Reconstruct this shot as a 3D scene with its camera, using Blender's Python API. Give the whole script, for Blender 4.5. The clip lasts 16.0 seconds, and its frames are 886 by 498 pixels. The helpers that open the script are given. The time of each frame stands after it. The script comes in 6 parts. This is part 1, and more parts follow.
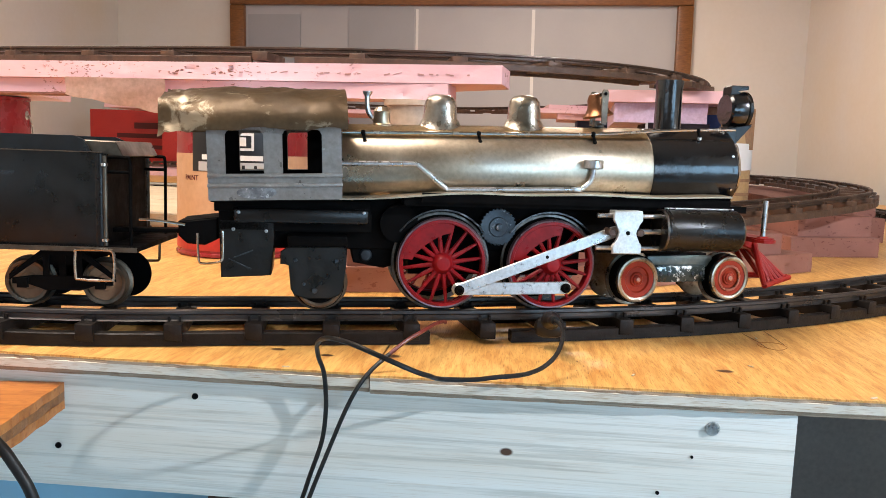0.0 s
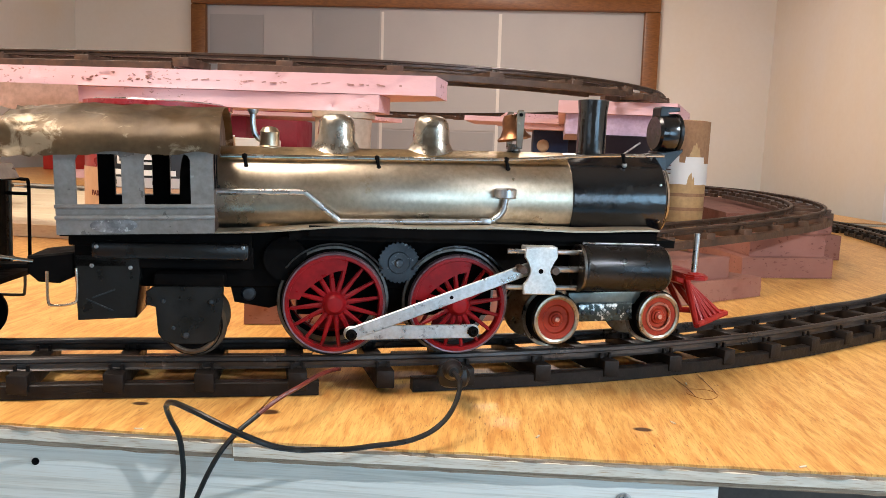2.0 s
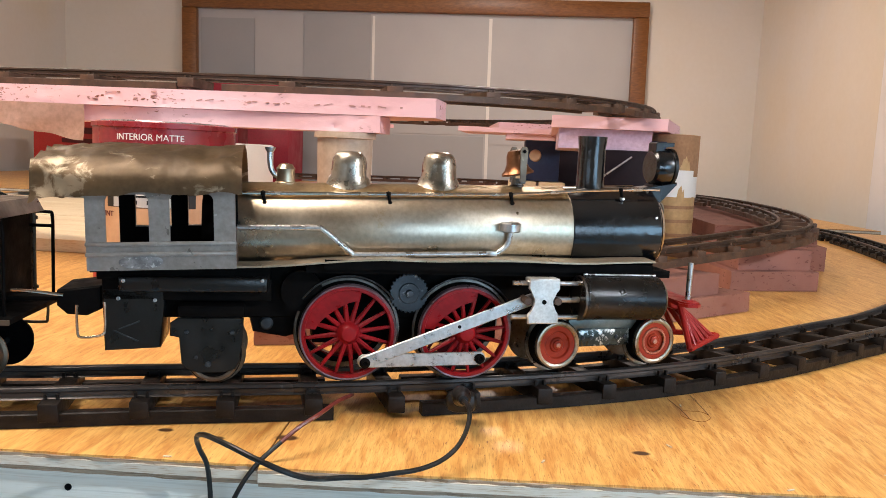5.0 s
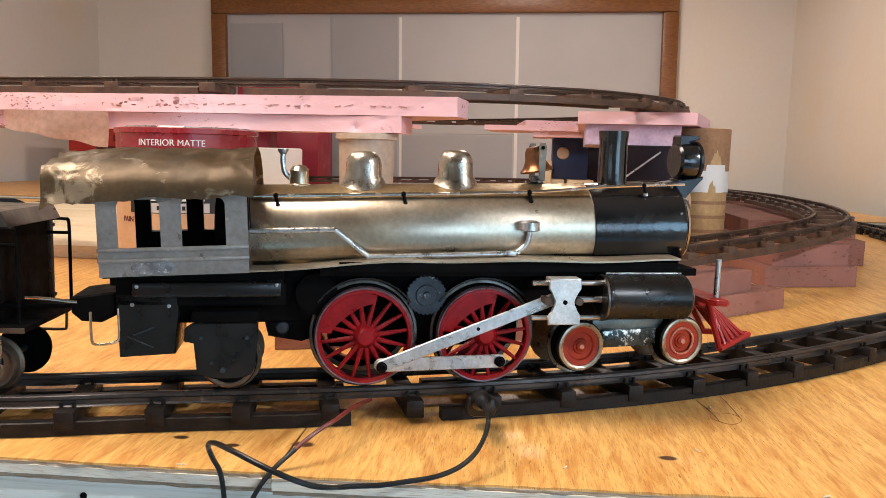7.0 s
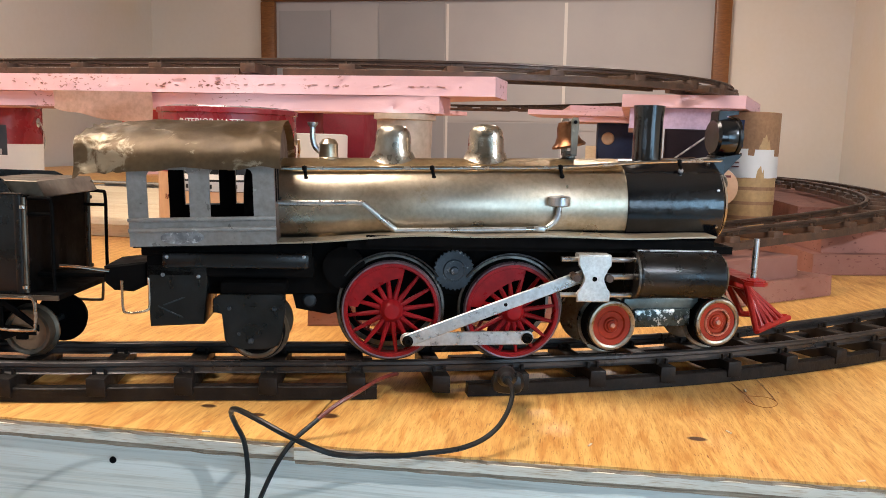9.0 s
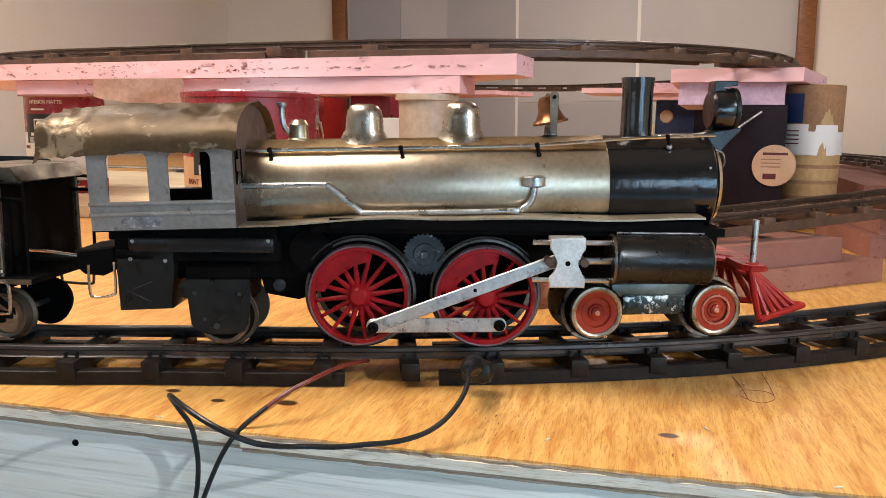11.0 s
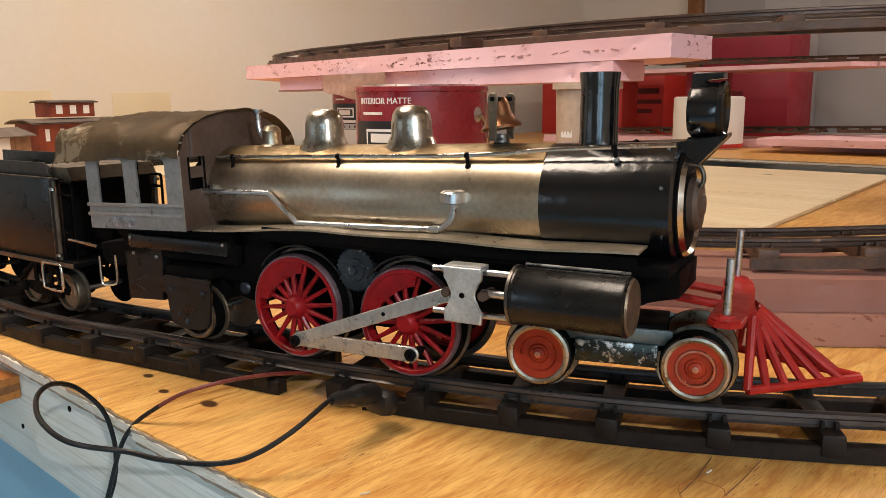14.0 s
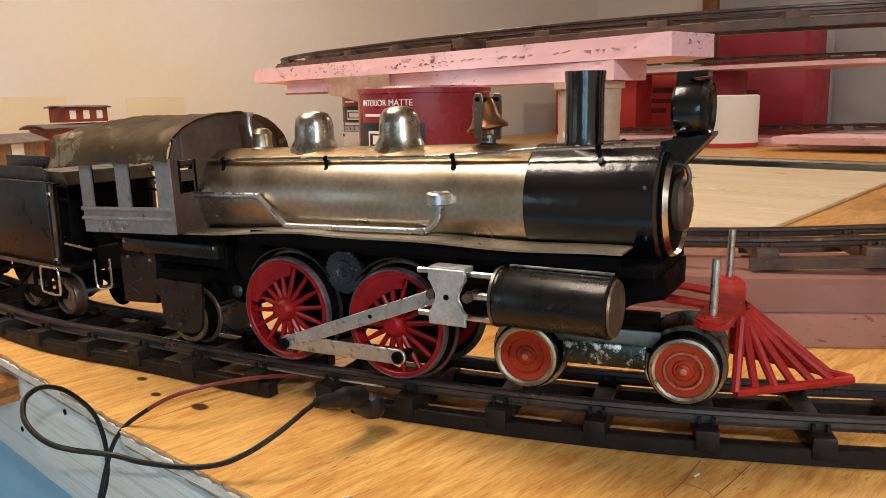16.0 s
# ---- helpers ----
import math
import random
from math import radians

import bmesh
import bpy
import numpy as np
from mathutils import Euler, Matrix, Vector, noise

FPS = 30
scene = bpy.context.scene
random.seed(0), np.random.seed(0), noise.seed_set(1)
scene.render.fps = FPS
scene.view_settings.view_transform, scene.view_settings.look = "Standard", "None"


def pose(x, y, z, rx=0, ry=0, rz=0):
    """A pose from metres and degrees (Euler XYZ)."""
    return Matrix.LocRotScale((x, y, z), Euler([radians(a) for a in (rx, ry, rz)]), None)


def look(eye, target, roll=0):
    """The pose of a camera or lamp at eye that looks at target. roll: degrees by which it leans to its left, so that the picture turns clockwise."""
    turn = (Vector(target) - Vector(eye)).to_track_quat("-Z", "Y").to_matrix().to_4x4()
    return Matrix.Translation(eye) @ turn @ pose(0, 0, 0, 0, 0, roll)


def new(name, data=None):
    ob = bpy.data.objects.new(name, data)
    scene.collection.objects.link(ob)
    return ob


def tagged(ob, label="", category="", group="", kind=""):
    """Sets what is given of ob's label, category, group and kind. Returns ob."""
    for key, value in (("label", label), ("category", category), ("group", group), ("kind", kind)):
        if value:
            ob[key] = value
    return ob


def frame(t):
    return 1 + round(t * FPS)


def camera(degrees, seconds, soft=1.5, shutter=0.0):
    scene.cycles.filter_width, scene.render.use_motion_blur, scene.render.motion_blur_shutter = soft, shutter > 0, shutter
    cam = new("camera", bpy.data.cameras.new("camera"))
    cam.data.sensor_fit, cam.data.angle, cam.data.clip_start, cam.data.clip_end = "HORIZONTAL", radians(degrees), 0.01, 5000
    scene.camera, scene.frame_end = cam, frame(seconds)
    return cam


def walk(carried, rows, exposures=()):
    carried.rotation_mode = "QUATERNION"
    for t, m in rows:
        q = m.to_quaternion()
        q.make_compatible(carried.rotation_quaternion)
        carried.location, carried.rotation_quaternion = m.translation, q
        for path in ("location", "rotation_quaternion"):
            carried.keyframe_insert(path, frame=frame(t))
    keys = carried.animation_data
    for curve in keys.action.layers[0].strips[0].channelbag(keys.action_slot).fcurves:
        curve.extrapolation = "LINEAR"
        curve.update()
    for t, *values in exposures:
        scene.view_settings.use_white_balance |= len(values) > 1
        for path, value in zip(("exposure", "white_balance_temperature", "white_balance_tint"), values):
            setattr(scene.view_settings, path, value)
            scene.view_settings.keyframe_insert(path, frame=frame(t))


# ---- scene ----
cam = camera(58.7, 16.0, soft=0.25)
PATH = [
    (0, (0.0385, -0.0126, 0.1386), (-0.1347, 1.9649, -0.1059), 2.02),
    (0.5, (0.0639, -0.0022, 0.1437), (-0.0726, 1.9785, -0.0978), 1.94),
    (1, (0.0729, 0.0219, 0.151), (-0.0223, 2.0055, -0.0863), 2.12),
    (1.5, (0.0832, 0.0499, 0.152), (-0.0115, 2.0335, -0.085), 2.09),
    (2, (0.0848, 0.0546, 0.157), (-0.0227, 2.0376, -0.0798), 2.6),
    (2.5, (0.0733, 0.0754, 0.1612), (-0.0641, 2.0568, -0.0734), 2.93),
    (3, (0.0309, 0.0593, 0.1711), (-0.0829, 2.0421, -0.0647), 2.61),
    (3.5, (0.0237, 0.0586, 0.1694), (0.0019, 2.045, -0.062), 2.96),
    (3.7, (0.0351, 0.05, 0.1725), (0.0595, 2.037, -0.0544), 3.38),
    (6, (0.0746, 0.0273, 0.1829), (-0.0943, 2.0052, -0.0607), 1.61),
    (6.5, (0.0574, 0.0311, 0.1832), (-0.1086, 2.0097, -0.0571), 0.89),
    (7, (0.0811, 0.0427, 0.1807), (-0.0787, 2.0218, -0.0587), 1.48),
    (7.5, (0.0891, 0.0448, 0.1766), (-0.0853, 2.0222, -0.0672), 1.71),
    (8, (0.0877, 0.0503, 0.1742), (-0.1114, 2.0241, -0.0799), 1.69),
    (8.2, (0.0887, 0.0518, 0.1696), (-0.1274, 2.0228, -0.0916), 1.68),
    (10.3, (0.1382, 0.0388, 0.177), (-0.205, 1.9895, -0.1006), 1.62),
    (10.5, (0.1564, 0.0471, 0.178), (-0.2021, 1.9929, -0.1146), 1.48),
    (11, (0.1626, 0.0825, 0.1691), (-0.3184, 1.998, -0.1462), 0.69),
    (11.5, (0.1306, 0.1377, 0.1689), (-0.3996, 2.0392, -0.1524), -0.05),
    (12, (0.2001, 0.1669, 0.1634), (-0.5366, 1.9969, -0.1655), 0.1),
    (12.5, (0.2697, 0.1911, 0.1615), (-0.7826, 1.8587, -0.1728), -0.32),
    (13, (0.3121, 0.2103, 0.1668), (-0.9184, 1.7468, -0.1868), -0.65),
    (13.5, (0.3492, 0.2351, 0.1738), (-0.9261, 1.7283, -0.2055), -0.59),
    (14, (0.3842, 0.255, 0.1871), (-0.9323, 1.7134, -0.1871), -0.52),
    (14.5, (0.3976, 0.2648, 0.183), (-0.9448, 1.6999, -0.1891), -0.85),
    (15, (0.3924, 0.2703, 0.1839), (-0.9569, 1.699, -0.1878), -1.1),
    (15.5, (0.3911, 0.2708, 0.1848), (-0.9598, 1.6982, -0.186), -1.1),
    (16, (0.3954, 0.269, 0.1864), (-0.9545, 1.6977, -0.1832), -1.11),
]
walk(cam, [(t, look(eye, target, roll)) for t, eye, target, roll in PATH], exposures=[(0, -0.48, 5850, 10), (1.0, -0.53, 5850, 10), (2.5, -0.59, 5950, 10), (7.0, -0.65, 5900, 10), (11.0, -0.68, 5950, 10), (12.0, -0.52, 6350, 10), (13.0, -0.84, 6300, 10), (14.5, -0.98, 6300, 10), (16.0, -0.98, 6300, 10)])

# ---- light ----
world = bpy.data.worlds.new("world")
scene.world = world
world.use_nodes = True
wn = world.node_tree
sky = wn.nodes.new("ShaderNodeTexSky")
sky.sky_type, sky.sun_disc = "NISHITA", False
sky.sun_elevation, sky.sun_rotation = radians(38), radians(160)
wn.links.new(sky.outputs[0], wn.nodes["Background"].inputs[0])
wn.nodes["Background"].inputs[1].default_value = 0.1


def area_lamp(name, m, power, colour, sx, sy):
    data = bpy.data.lights.new(name, "AREA")
    data.shape, data.size, data.size_y = "RECTANGLE", sx, sy
    data.energy, data.color = power, colour
    ob = new(name, data)
    ob.matrix_world = m
    return ob


# daylight in the openings of the three windows behind the camera, a small cool lamp assumed on the east wall, a warm
# lamp over the table and two more added over the room for the walls
area_lamp("window_daylight", look((1.25, -1.66, 0.26), (0.95, 1.0, 0.20)), 8, (0.58, 0.81, 1.0), 0.46, 0.66)
area_lamp("window_daylight", look((1.57, -1.10, 0.26), (-0.2, -0.6, 0.20)), 15, (0.46, 0.76, 1.0), 0.76, 0.66)
area_lamp("window_daylight", look((-1.20, -1.66, 0.38), (-1.20, 1.0, -0.3)), 4, (0.66, 0.84, 1.0), 1.45, 0.42)
area_lamp("assumed_wall_light", look((1.52, -0.10, 0.82), (-0.1, 0.5, 0)), 29, (0.95, 0.98, 1.0), 0.030, 0.030)
area_lamp("unseen_ceiling_light", look((-0.62, 0.34, 1.47), (-0.62, 0.34, 0)), 60, (1.0, 0.82, 0.65), 0.80, 0.80)
# added fill for the west wall and the far wall, no source known
area_lamp("unseen_ceiling_light", look((-1.35, 1.75, 1.47), (-1.35, 1.75, 0)), 22, (1.0, 0.82, 0.65), 0.30, 0.30)
area_lamp("unseen_ceiling_light", look((0.30, 3.3, 1.47), (0.30, 3.3, 0)), 36, (1.0, 0.82, 0.67), 0.30, 0.30)


# ---- materials ----
def shader(name):
    m = bpy.data.materials.new(name)
    m.use_nodes = True
    t = m.node_tree
    return m, t, t.nodes["Principled BSDF"]


def node(t, kind, **values):
    nd = t.nodes.new(kind)
    for key, value in values.items():
        nd.inputs[key].default_value = value
    return nd


def mix(t, fac, a, b, how="MIX"):
    nd = t.nodes.new("ShaderNodeMix")
    nd.data_type, nd.blend_type = "RGBA", how
    for socket, value in ((0, fac), (6, a), (7, b)):
        if isinstance(value, (tuple, float, int)):
            nd.inputs[socket].default_value = (*value, 1) if isinstance(value, tuple) else value
        else:
            t.links.new(value, nd.inputs[socket])
    return nd.outputs[2]


def ramp(t, source, lo, hi):
    nd = t.nodes.new("ShaderNodeMapRange")
    nd.inputs[1].default_value, nd.inputs[2].default_value = lo, hi
    t.links.new(source, nd.inputs[0])
    return nd.outputs[0]


def coords(t, scale=(1, 1, 1), turn=0.0):
    tc, mp = t.nodes.new("ShaderNodeTexCoord"), t.nodes.new("ShaderNodeMapping")
    mp.inputs["Scale"].default_value = scale
    mp.inputs["Rotation"].default_value = (0, 0, turn)
    t.links.new(tc.outputs["Object"], mp.inputs["Vector"])
    return mp.outputs[0]


def noise_at(t, vec, scale, detail=4.0, rough=0.55, twist=0.0):
    nd = node(t, "ShaderNodeTexNoise", Scale=scale, Detail=detail, Roughness=rough, Distortion=twist)
    t.links.new(vec, nd.inputs["Vector"])
    return nd.outputs[0]


def bump(t, b, height, strength, distance):
    nd = node(t, "ShaderNodeBump", Strength=strength, Distance=distance)
    t.links.new(height, nd.inputs["Height"])
    t.links.new(nd.outputs[0], b.inputs["Normal"])


def surface(name, c1, c2, rough=0.5, metal=0.0, scale=30, fine=350, relief=0.25, depth=0.0004, worn=None, worn_at=0.62, spread=0.14, spec=0.5, grainy=1.0):
    """A worn surface: two colours in patches, fine grain, uneven gloss, and where worn is given, rubbed spots of that colour."""
    m, t, b = shader(name)
    v = coords(t)
    big, small = noise_at(t, v, scale), noise_at(t, v, fine, 3.0)
    col = mix(t, ramp(t, big, 0.35, 0.65), c1, c2)
    col = mix(t, ramp(t, small, 0.25, 0.8), col, mix(t, grainy, col, (0.72, 0.70, 0.68), "MULTIPLY"))
    if worn:
        spots = noise_at(t, v, scale * 2.3, 6.0, 0.68)
        col = mix(t, ramp(t, spots, worn_at, worn_at + 0.10), col, worn)
    t.links.new(col, b.inputs["Base Color"])
    gloss = ramp(t, noise_at(t, v, scale * 1.7, 5.0), 0.3, 0.7)
    r = t.nodes.new("ShaderNodeMapRange")
    r.inputs[3].default_value, r.inputs[4].default_value = max(0.03, rough - spread), min(1, rough + spread)
    t.links.new(gloss, r.inputs[0])
    t.links.new(r.outputs[0], b.inputs["Roughness"])
    b.inputs["Metallic"].default_value = metal
    b.inputs["Specular IOR Level"].default_value = spec
    if relief:
        bump(t, b, small, relief, depth)
    return m


def wood(name, light, dark, grain=(9, 1.2, 9), turn=0.0, rough=0.5, knots=(), streak=1.0, pores=None, crisp=(0.36, 0.66)):
    """Wood with long grain; knots are places (x, y, z, radius) in the piece's own space."""
    m, t, b = shader(name)
    v = coords(t, grain, turn)
    warp = noise_at(t, v, 1.3, 3.0)
    long_grain = noise_at(t, v, 7.0, 7.0, 0.66, 0.5)
    fine = noise_at(t, coords(t, (grain[0] * 8, grain[1] * 4, grain[2] * 8), turn), 6.0, 3.0)
    col = mix(t, ramp(t, long_grain, *crisp), light, dark)
    col = mix(t, ramp(t, warp, 0.3, 0.75), col, mix(t, 1.0, col, (0.86, 0.80, 0.72), "MULTIPLY"))
    col = mix(t, ramp(t, fine, 0.52, 0.72), col, mix(t, streak, col, (0.70, 0.56, 0.42), "MULTIPLY"))
    if pores:
        dash = noise_at(t, coords(t, (grain[0] * 14, grain[1] * 16, grain[2] * 14), turn), 2.4, 2.0)
        spot = ramp(t, noise_at(t, coords(t), 11.0, 2.0), 0.45, 0.62)
        dash = mix(t, 1.0, mix(t, ramp(t, dash, 0.64, 0.69), (0, 0, 0), (1, 1, 1)), mix(t, spot, (0.22, 0.22, 0.22), (1, 1, 1)), "MULTIPLY")
        col = mix(t, dash, col, pores)
    base = coords(t)
    for x, y, z, r in knots:
        d = t.nodes.new("ShaderNodeVectorMath")
        d.operation = "DISTANCE"
        d.inputs[1].default_value = (x, y, z)
        wob = t.nodes.new("ShaderNodeVectorMath")
        wob.operation = "MULTIPLY"
        wob.inputs[1].default_value = (0.62, 1.0, 1.0)
        sub = t.nodes.new("ShaderNodeVectorMath")
        sub.operation = "SUBTRACT"
        sub.inputs[1].default_value = (x, y, z)
        t.links.new(base, sub.inputs[0])
        t.links.new(sub.outputs[0], wob.inputs[0])
        ln = t.nodes.new("ShaderNodeVectorMath")
        ln.operation = "LENGTH"
        t.links.new(wob.outputs[0], ln.inputs[0])
        col = mix(t, ramp(t, ln.outputs["Value"], r * 1.15, r * 0.75), col, (0.07, 0.028, 0.010))
    t.links.new(col, b.inputs["Base Color"])
    b.inputs["Roughness"].default_value = rough
    bump(t, b, long_grain, 0.25, 0.0006)
    return m


def plain_paint(name, c, rough=0.6):
    return surface(name, c, tuple(k * 0.93 for k in c), rough, 0, 3.0, 120, 0.08, 0.0004, spread=0.06, grainy=0.12)


NICKEL = surface("worn_nickel", (0.64, 0.575, 0.475), (0.58, 0.485, 0.355), 0.32, 1.0, 16, 300, 0.14, 0.0002, (0.42, 0.32, 0.20), 0.635, 0.09)
DOME_NICKEL = surface("dull_dome_nickel", (0.54, 0.505, 0.445), (0.45, 0.40, 0.32), 0.30, 1.0, 40, 260, 0.2, 0.0003, (0.26, 0.20, 0.14), 0.61)
BRASSY = surface("golden_brown_worn_plating", (0.64, 0.50, 0.30), (0.52, 0.385, 0.21), 0.43, 0.95, 30, 260, 0.2, 0.0003, (0.22, 0.15, 0.09), 0.62)
STEEL = surface("scuffed_steel", (0.66, 0.68, 0.70), (0.55, 0.57, 0.59), 0.34, 1.0, 60, 500, 0.2, 0.0002, (0.30, 0.28, 0.27), 0.57)
TYRE = surface("dull_wheel_tyre_metal", (0.50, 0.44, 0.35), (0.30, 0.25, 0.185), 0.36, 1.0, 80, 500, 0.25, 0.0002, (0.14, 0.09, 0.055), 0.58)
# paler wheel red that paints glints on the leading wheels
GLINT_RED = surface("wheel_red_glint", (0.54, 0.28, 0.21), (0.44, 0.13, 0.085), 0.30, 0.9, 90, 400, 0.2, 0.0002)
DARK_TYRE = surface("dark_rubbed_wheel_steel", (0.20, 0.19, 0.175), (0.10, 0.09, 0.08), 0.40, 1.0, 80, 500, 0.25, 0.0002, (0.42, 0.39, 0.34), 0.64)
ROD_STEEL = surface("pale_scuffed_rod", (0.74, 0.75, 0.75), (0.60, 0.62, 0.63), 0.36, 0.92, 70, 420, 0.25, 0.0002, (0.20, 0.20, 0.20), 0.59)
# darker than the table plywood: the shelf's shade is in this colour
SHELF_PLY = wood("shaded_dark_orange_plywood", (0.56, 0.23, 0.05), (0.36, 0.12, 0.02), (2.2, 12, 6), radians(10), 0.45, knots=((-0.085, -0.055, 0, 0.012),))
BADGE = surface("rubbed_badge", (0.42, 0.43, 0.44), (0.20, 0.20, 0.21), 0.45, 0.6, 160, 500, 0.3, 0.0003, (0.62, 0.62, 0.62), 0.56)
TIN = surface("dull_white_metal", (0.78, 0.77, 0.74), (0.66, 0.65, 0.62), 0.42, 0.75, 70, 500, 0.2, 0.0002, (0.42, 0.38, 0.33), 0.6)
CHROME = surface("bright_steel_wire", (0.72, 0.70, 0.66), (0.60, 0.56, 0.50), 0.2, 1.0, 50, 400, 0.06, 0.0002)
BLACK = surface("black_enamel", (0.0035, 0.0035, 0.0045), (0.006, 0.006, 0.007), 0.17, 0.0, 40, 120, 0.55, 0.0006, (0.09, 0.08, 0.07), 0.69, 0.07, 0.75)
SATIN = surface("satin_black_paint", (0.0045, 0.0042, 0.004), (0.010, 0.0085, 0.0075), 0.30, 0.0, 40, 220, 0.4, 0.0004, (0.08, 0.07, 0.06), 0.67, 0.08, 0.35)
SOOT = surface("dull_black_paint", (0.0025, 0.0025, 0.0027), (0.0045, 0.004, 0.0038), 0.68, 0.0, 45, 300, 0.3, 0.0004, (0.07, 0.058, 0.046), 0.70, spec=0.05)
TENDER_BLACK = surface("scratched_black_tender_paint", (0.0040, 0.0046, 0.0046), (0.0085, 0.0090, 0.0085), 0.34, 0.0, 48, 260, 0.35, 0.0004, (0.16, 0.15, 0.13), 0.70, spec=0.42)
FLAKED = surface("flaked_black_paint", (0.0030, 0.0032, 0.0032), (0.0065, 0.0062, 0.0058), 0.5, 0.0, 42, 260, 0.35, 0.0004, (0.11, 0.105, 0.095), 0.665, spec=0.02)
RED = surface("red_enamel", (0.32, 0.009, 0.013), (0.22, 0.007, 0.010), 0.36, 0.0, 60, 300, 0.15, 0.0003, (0.20, 0.01, 0.012), 0.62, spec=0.22)
PILOT_RED = surface("scarlet_painted_metal", (0.42, 0.022, 0.015), (0.32, 0.015, 0.012), 0.42, 0.0, 60, 300, 0.2, 0.0003, spec=0.22)
WHEEL_RED = surface("worn_orange_red_wheel", (0.40, 0.045, 0.015), (0.32, 0.030, 0.012), 0.38, 0.15, 90, 300, 0.2, 0.0003, (0.30, 0.03, 0.012), 0.62, spec=0.22)
GREY_CAB = surface("grey_painted_tin", (0.34, 0.325, 0.31), (0.23, 0.215, 0.20), 0.36, 0.35, 42, 300, 0.35, 0.0004, (0.50, 0.49, 0.46), 0.63)
CAB_FRONT = surface("brown_stained_tin", (0.075, 0.047, 0.035), (0.11, 0.074, 0.055), 0.48, 0.1, 35, 300, 0.3, 0.0004, spec=0.3)
def roof_tin():
    m, t, b = shader("rubbed_bronze_tin_roof")
    v = coords(t)
    col = mix(t, ramp(t, noise_at(t, v, 28), 0.35, 0.65), (0.20, 0.132, 0.066), (0.125, 0.086, 0.048))
    col = mix(t, ramp(t, noise_at(t, v, 240, 3.0), 0.3, 0.8), col, mix(t, 1.0, col, (0.70, 0.66, 0.62), "MULTIPLY"))
    spots = noise_at(t, v, 62.0, 6.0, 0.66, 0.6)
    # rubbed spots, plus crumple glints painted as a paler patch at the rear corner
    corner = t.nodes.new("ShaderNodeVectorMath")
    corner.operation, corner.inputs[1].default_value = "DISTANCE", (-0.052, -0.046, 0.160)
    t.links.new(v, corner.inputs[0])
    bare = t.nodes.new("ShaderNodeMath")
    bare.operation = "MULTIPLY_ADD"
    bare.inputs[1].default_value = 0.17
    t.links.new(ramp(t, corner.outputs["Value"], 0.030, 0.006), bare.inputs[0])
    t.links.new(spots, bare.inputs[2])
    worn = ramp(t, bare.outputs[0], 0.61, 0.69)
    col = mix(t, worn, col, (0.46, 0.39, 0.28))
    t.links.new(col, b.inputs["Base Color"])
    t.links.new(ramp(t, worn, -1.0, 1.6), b.inputs["Metallic"])
    b.inputs["Roughness"].default_value = 0.42
    bump(t, b, noise_at(t, v, 60, 3.0), 0.5, 0.0014)
    return m


BRONZE = surface("copper_bell_bronze", (0.30, 0.135, 0.065), (0.19, 0.09, 0.045), 0.38, 1.0, 60, 300, 0.1, 0.0002)
ROOF_TIN = roof_tin()
GUNMETAL = surface("dark_gear_steel", (0.07, 0.085, 0.10), (0.035, 0.042, 0.05), 0.42, 0.7, 60, 400, 0.3, 0.0003, (0.40, 0.43, 0.44), 0.60)
TRUCK_GREY = surface("green_grey_metal", (0.17, 0.20, 0.19), (0.10, 0.12, 0.115), 0.38, 0.5, 40, 300, 0.3, 0.0004, (0.32, 0.33, 0.31), 0.64, spec=0.3)
TRUCK_WORN = surface("chipped_dark_green_metal", (0.055, 0.068, 0.064), (0.028, 0.036, 0.033), 0.34, 0.8, 60, 300, 0.3, 0.0004, (0.70, 0.71, 0.68), 0.525, spec=0.3)
RIM_EDGE = surface("mauve_worn_wheel_edge", (0.30, 0.20, 0.22), (0.16, 0.10, 0.11), 0.4, 0.6, 80, 400, 0.2, 0.0002, (0.50, 0.46, 0.45), 0.62)
BOARD_TIN = surface("tan_tarnished_sheet", (0.50, 0.42, 0.31), (0.40, 0.32, 0.22), 0.40, 0.7, 40, 300, 0.2, 0.0003, (0.24, 0.17, 0.11), 0.62)
PLATE_TIN = surface("dull_brown_sheet", (0.17, 0.143, 0.108), (0.11, 0.092, 0.070), 0.40, 0.8, 50, 300, 0.2, 0.0003, (0.12, 0.09, 0.065), 0.60)
RUST_STEEL = surface("old_brown_steel", (0.20, 0.15, 0.10), (0.12, 0.085, 0.06), 0.42, 0.6, 45, 300, 0.3, 0.0003, (0.33, 0.26, 0.17), 0.6)
RAIL = surface("tarnished_rail_steel", (0.085, 0.080, 0.078), (0.040, 0.035, 0.033), 0.36, 0.6, 18, 260, 0.25, 0.0003, (0.30, 0.28, 0.26), 0.67)
TIE = surface("black_stained_tie", (0.007, 0.0052, 0.0045), (0.018, 0.013, 0.010), 0.5, 0.0, 60, 320, 0.5, 0.0007, (0.055, 0.042, 0.032), 0.66, spec=0.2)
RAIL_BROWN = surface("rusty_brown_rail", (0.080, 0.045, 0.028), (0.042, 0.024, 0.016), 0.42, 0.35, 30, 260, 0.25, 0.0004, (0.26, 0.15, 0.085), 0.63)
TIE_BROWN = surface("brown_stained_tie", (0.105, 0.052, 0.027), (0.055, 0.028, 0.016), 0.55, 0.0, 45, 260, 0.5, 0.0006, (0.22, 0.11, 0.055), 0.64)
RUBBER = surface("black_rubber", (0.008, 0.0075, 0.007), (0.013, 0.012, 0.011), 0.40, 0.0, 60, 500, 0.15, 0.0002, spec=0.35)
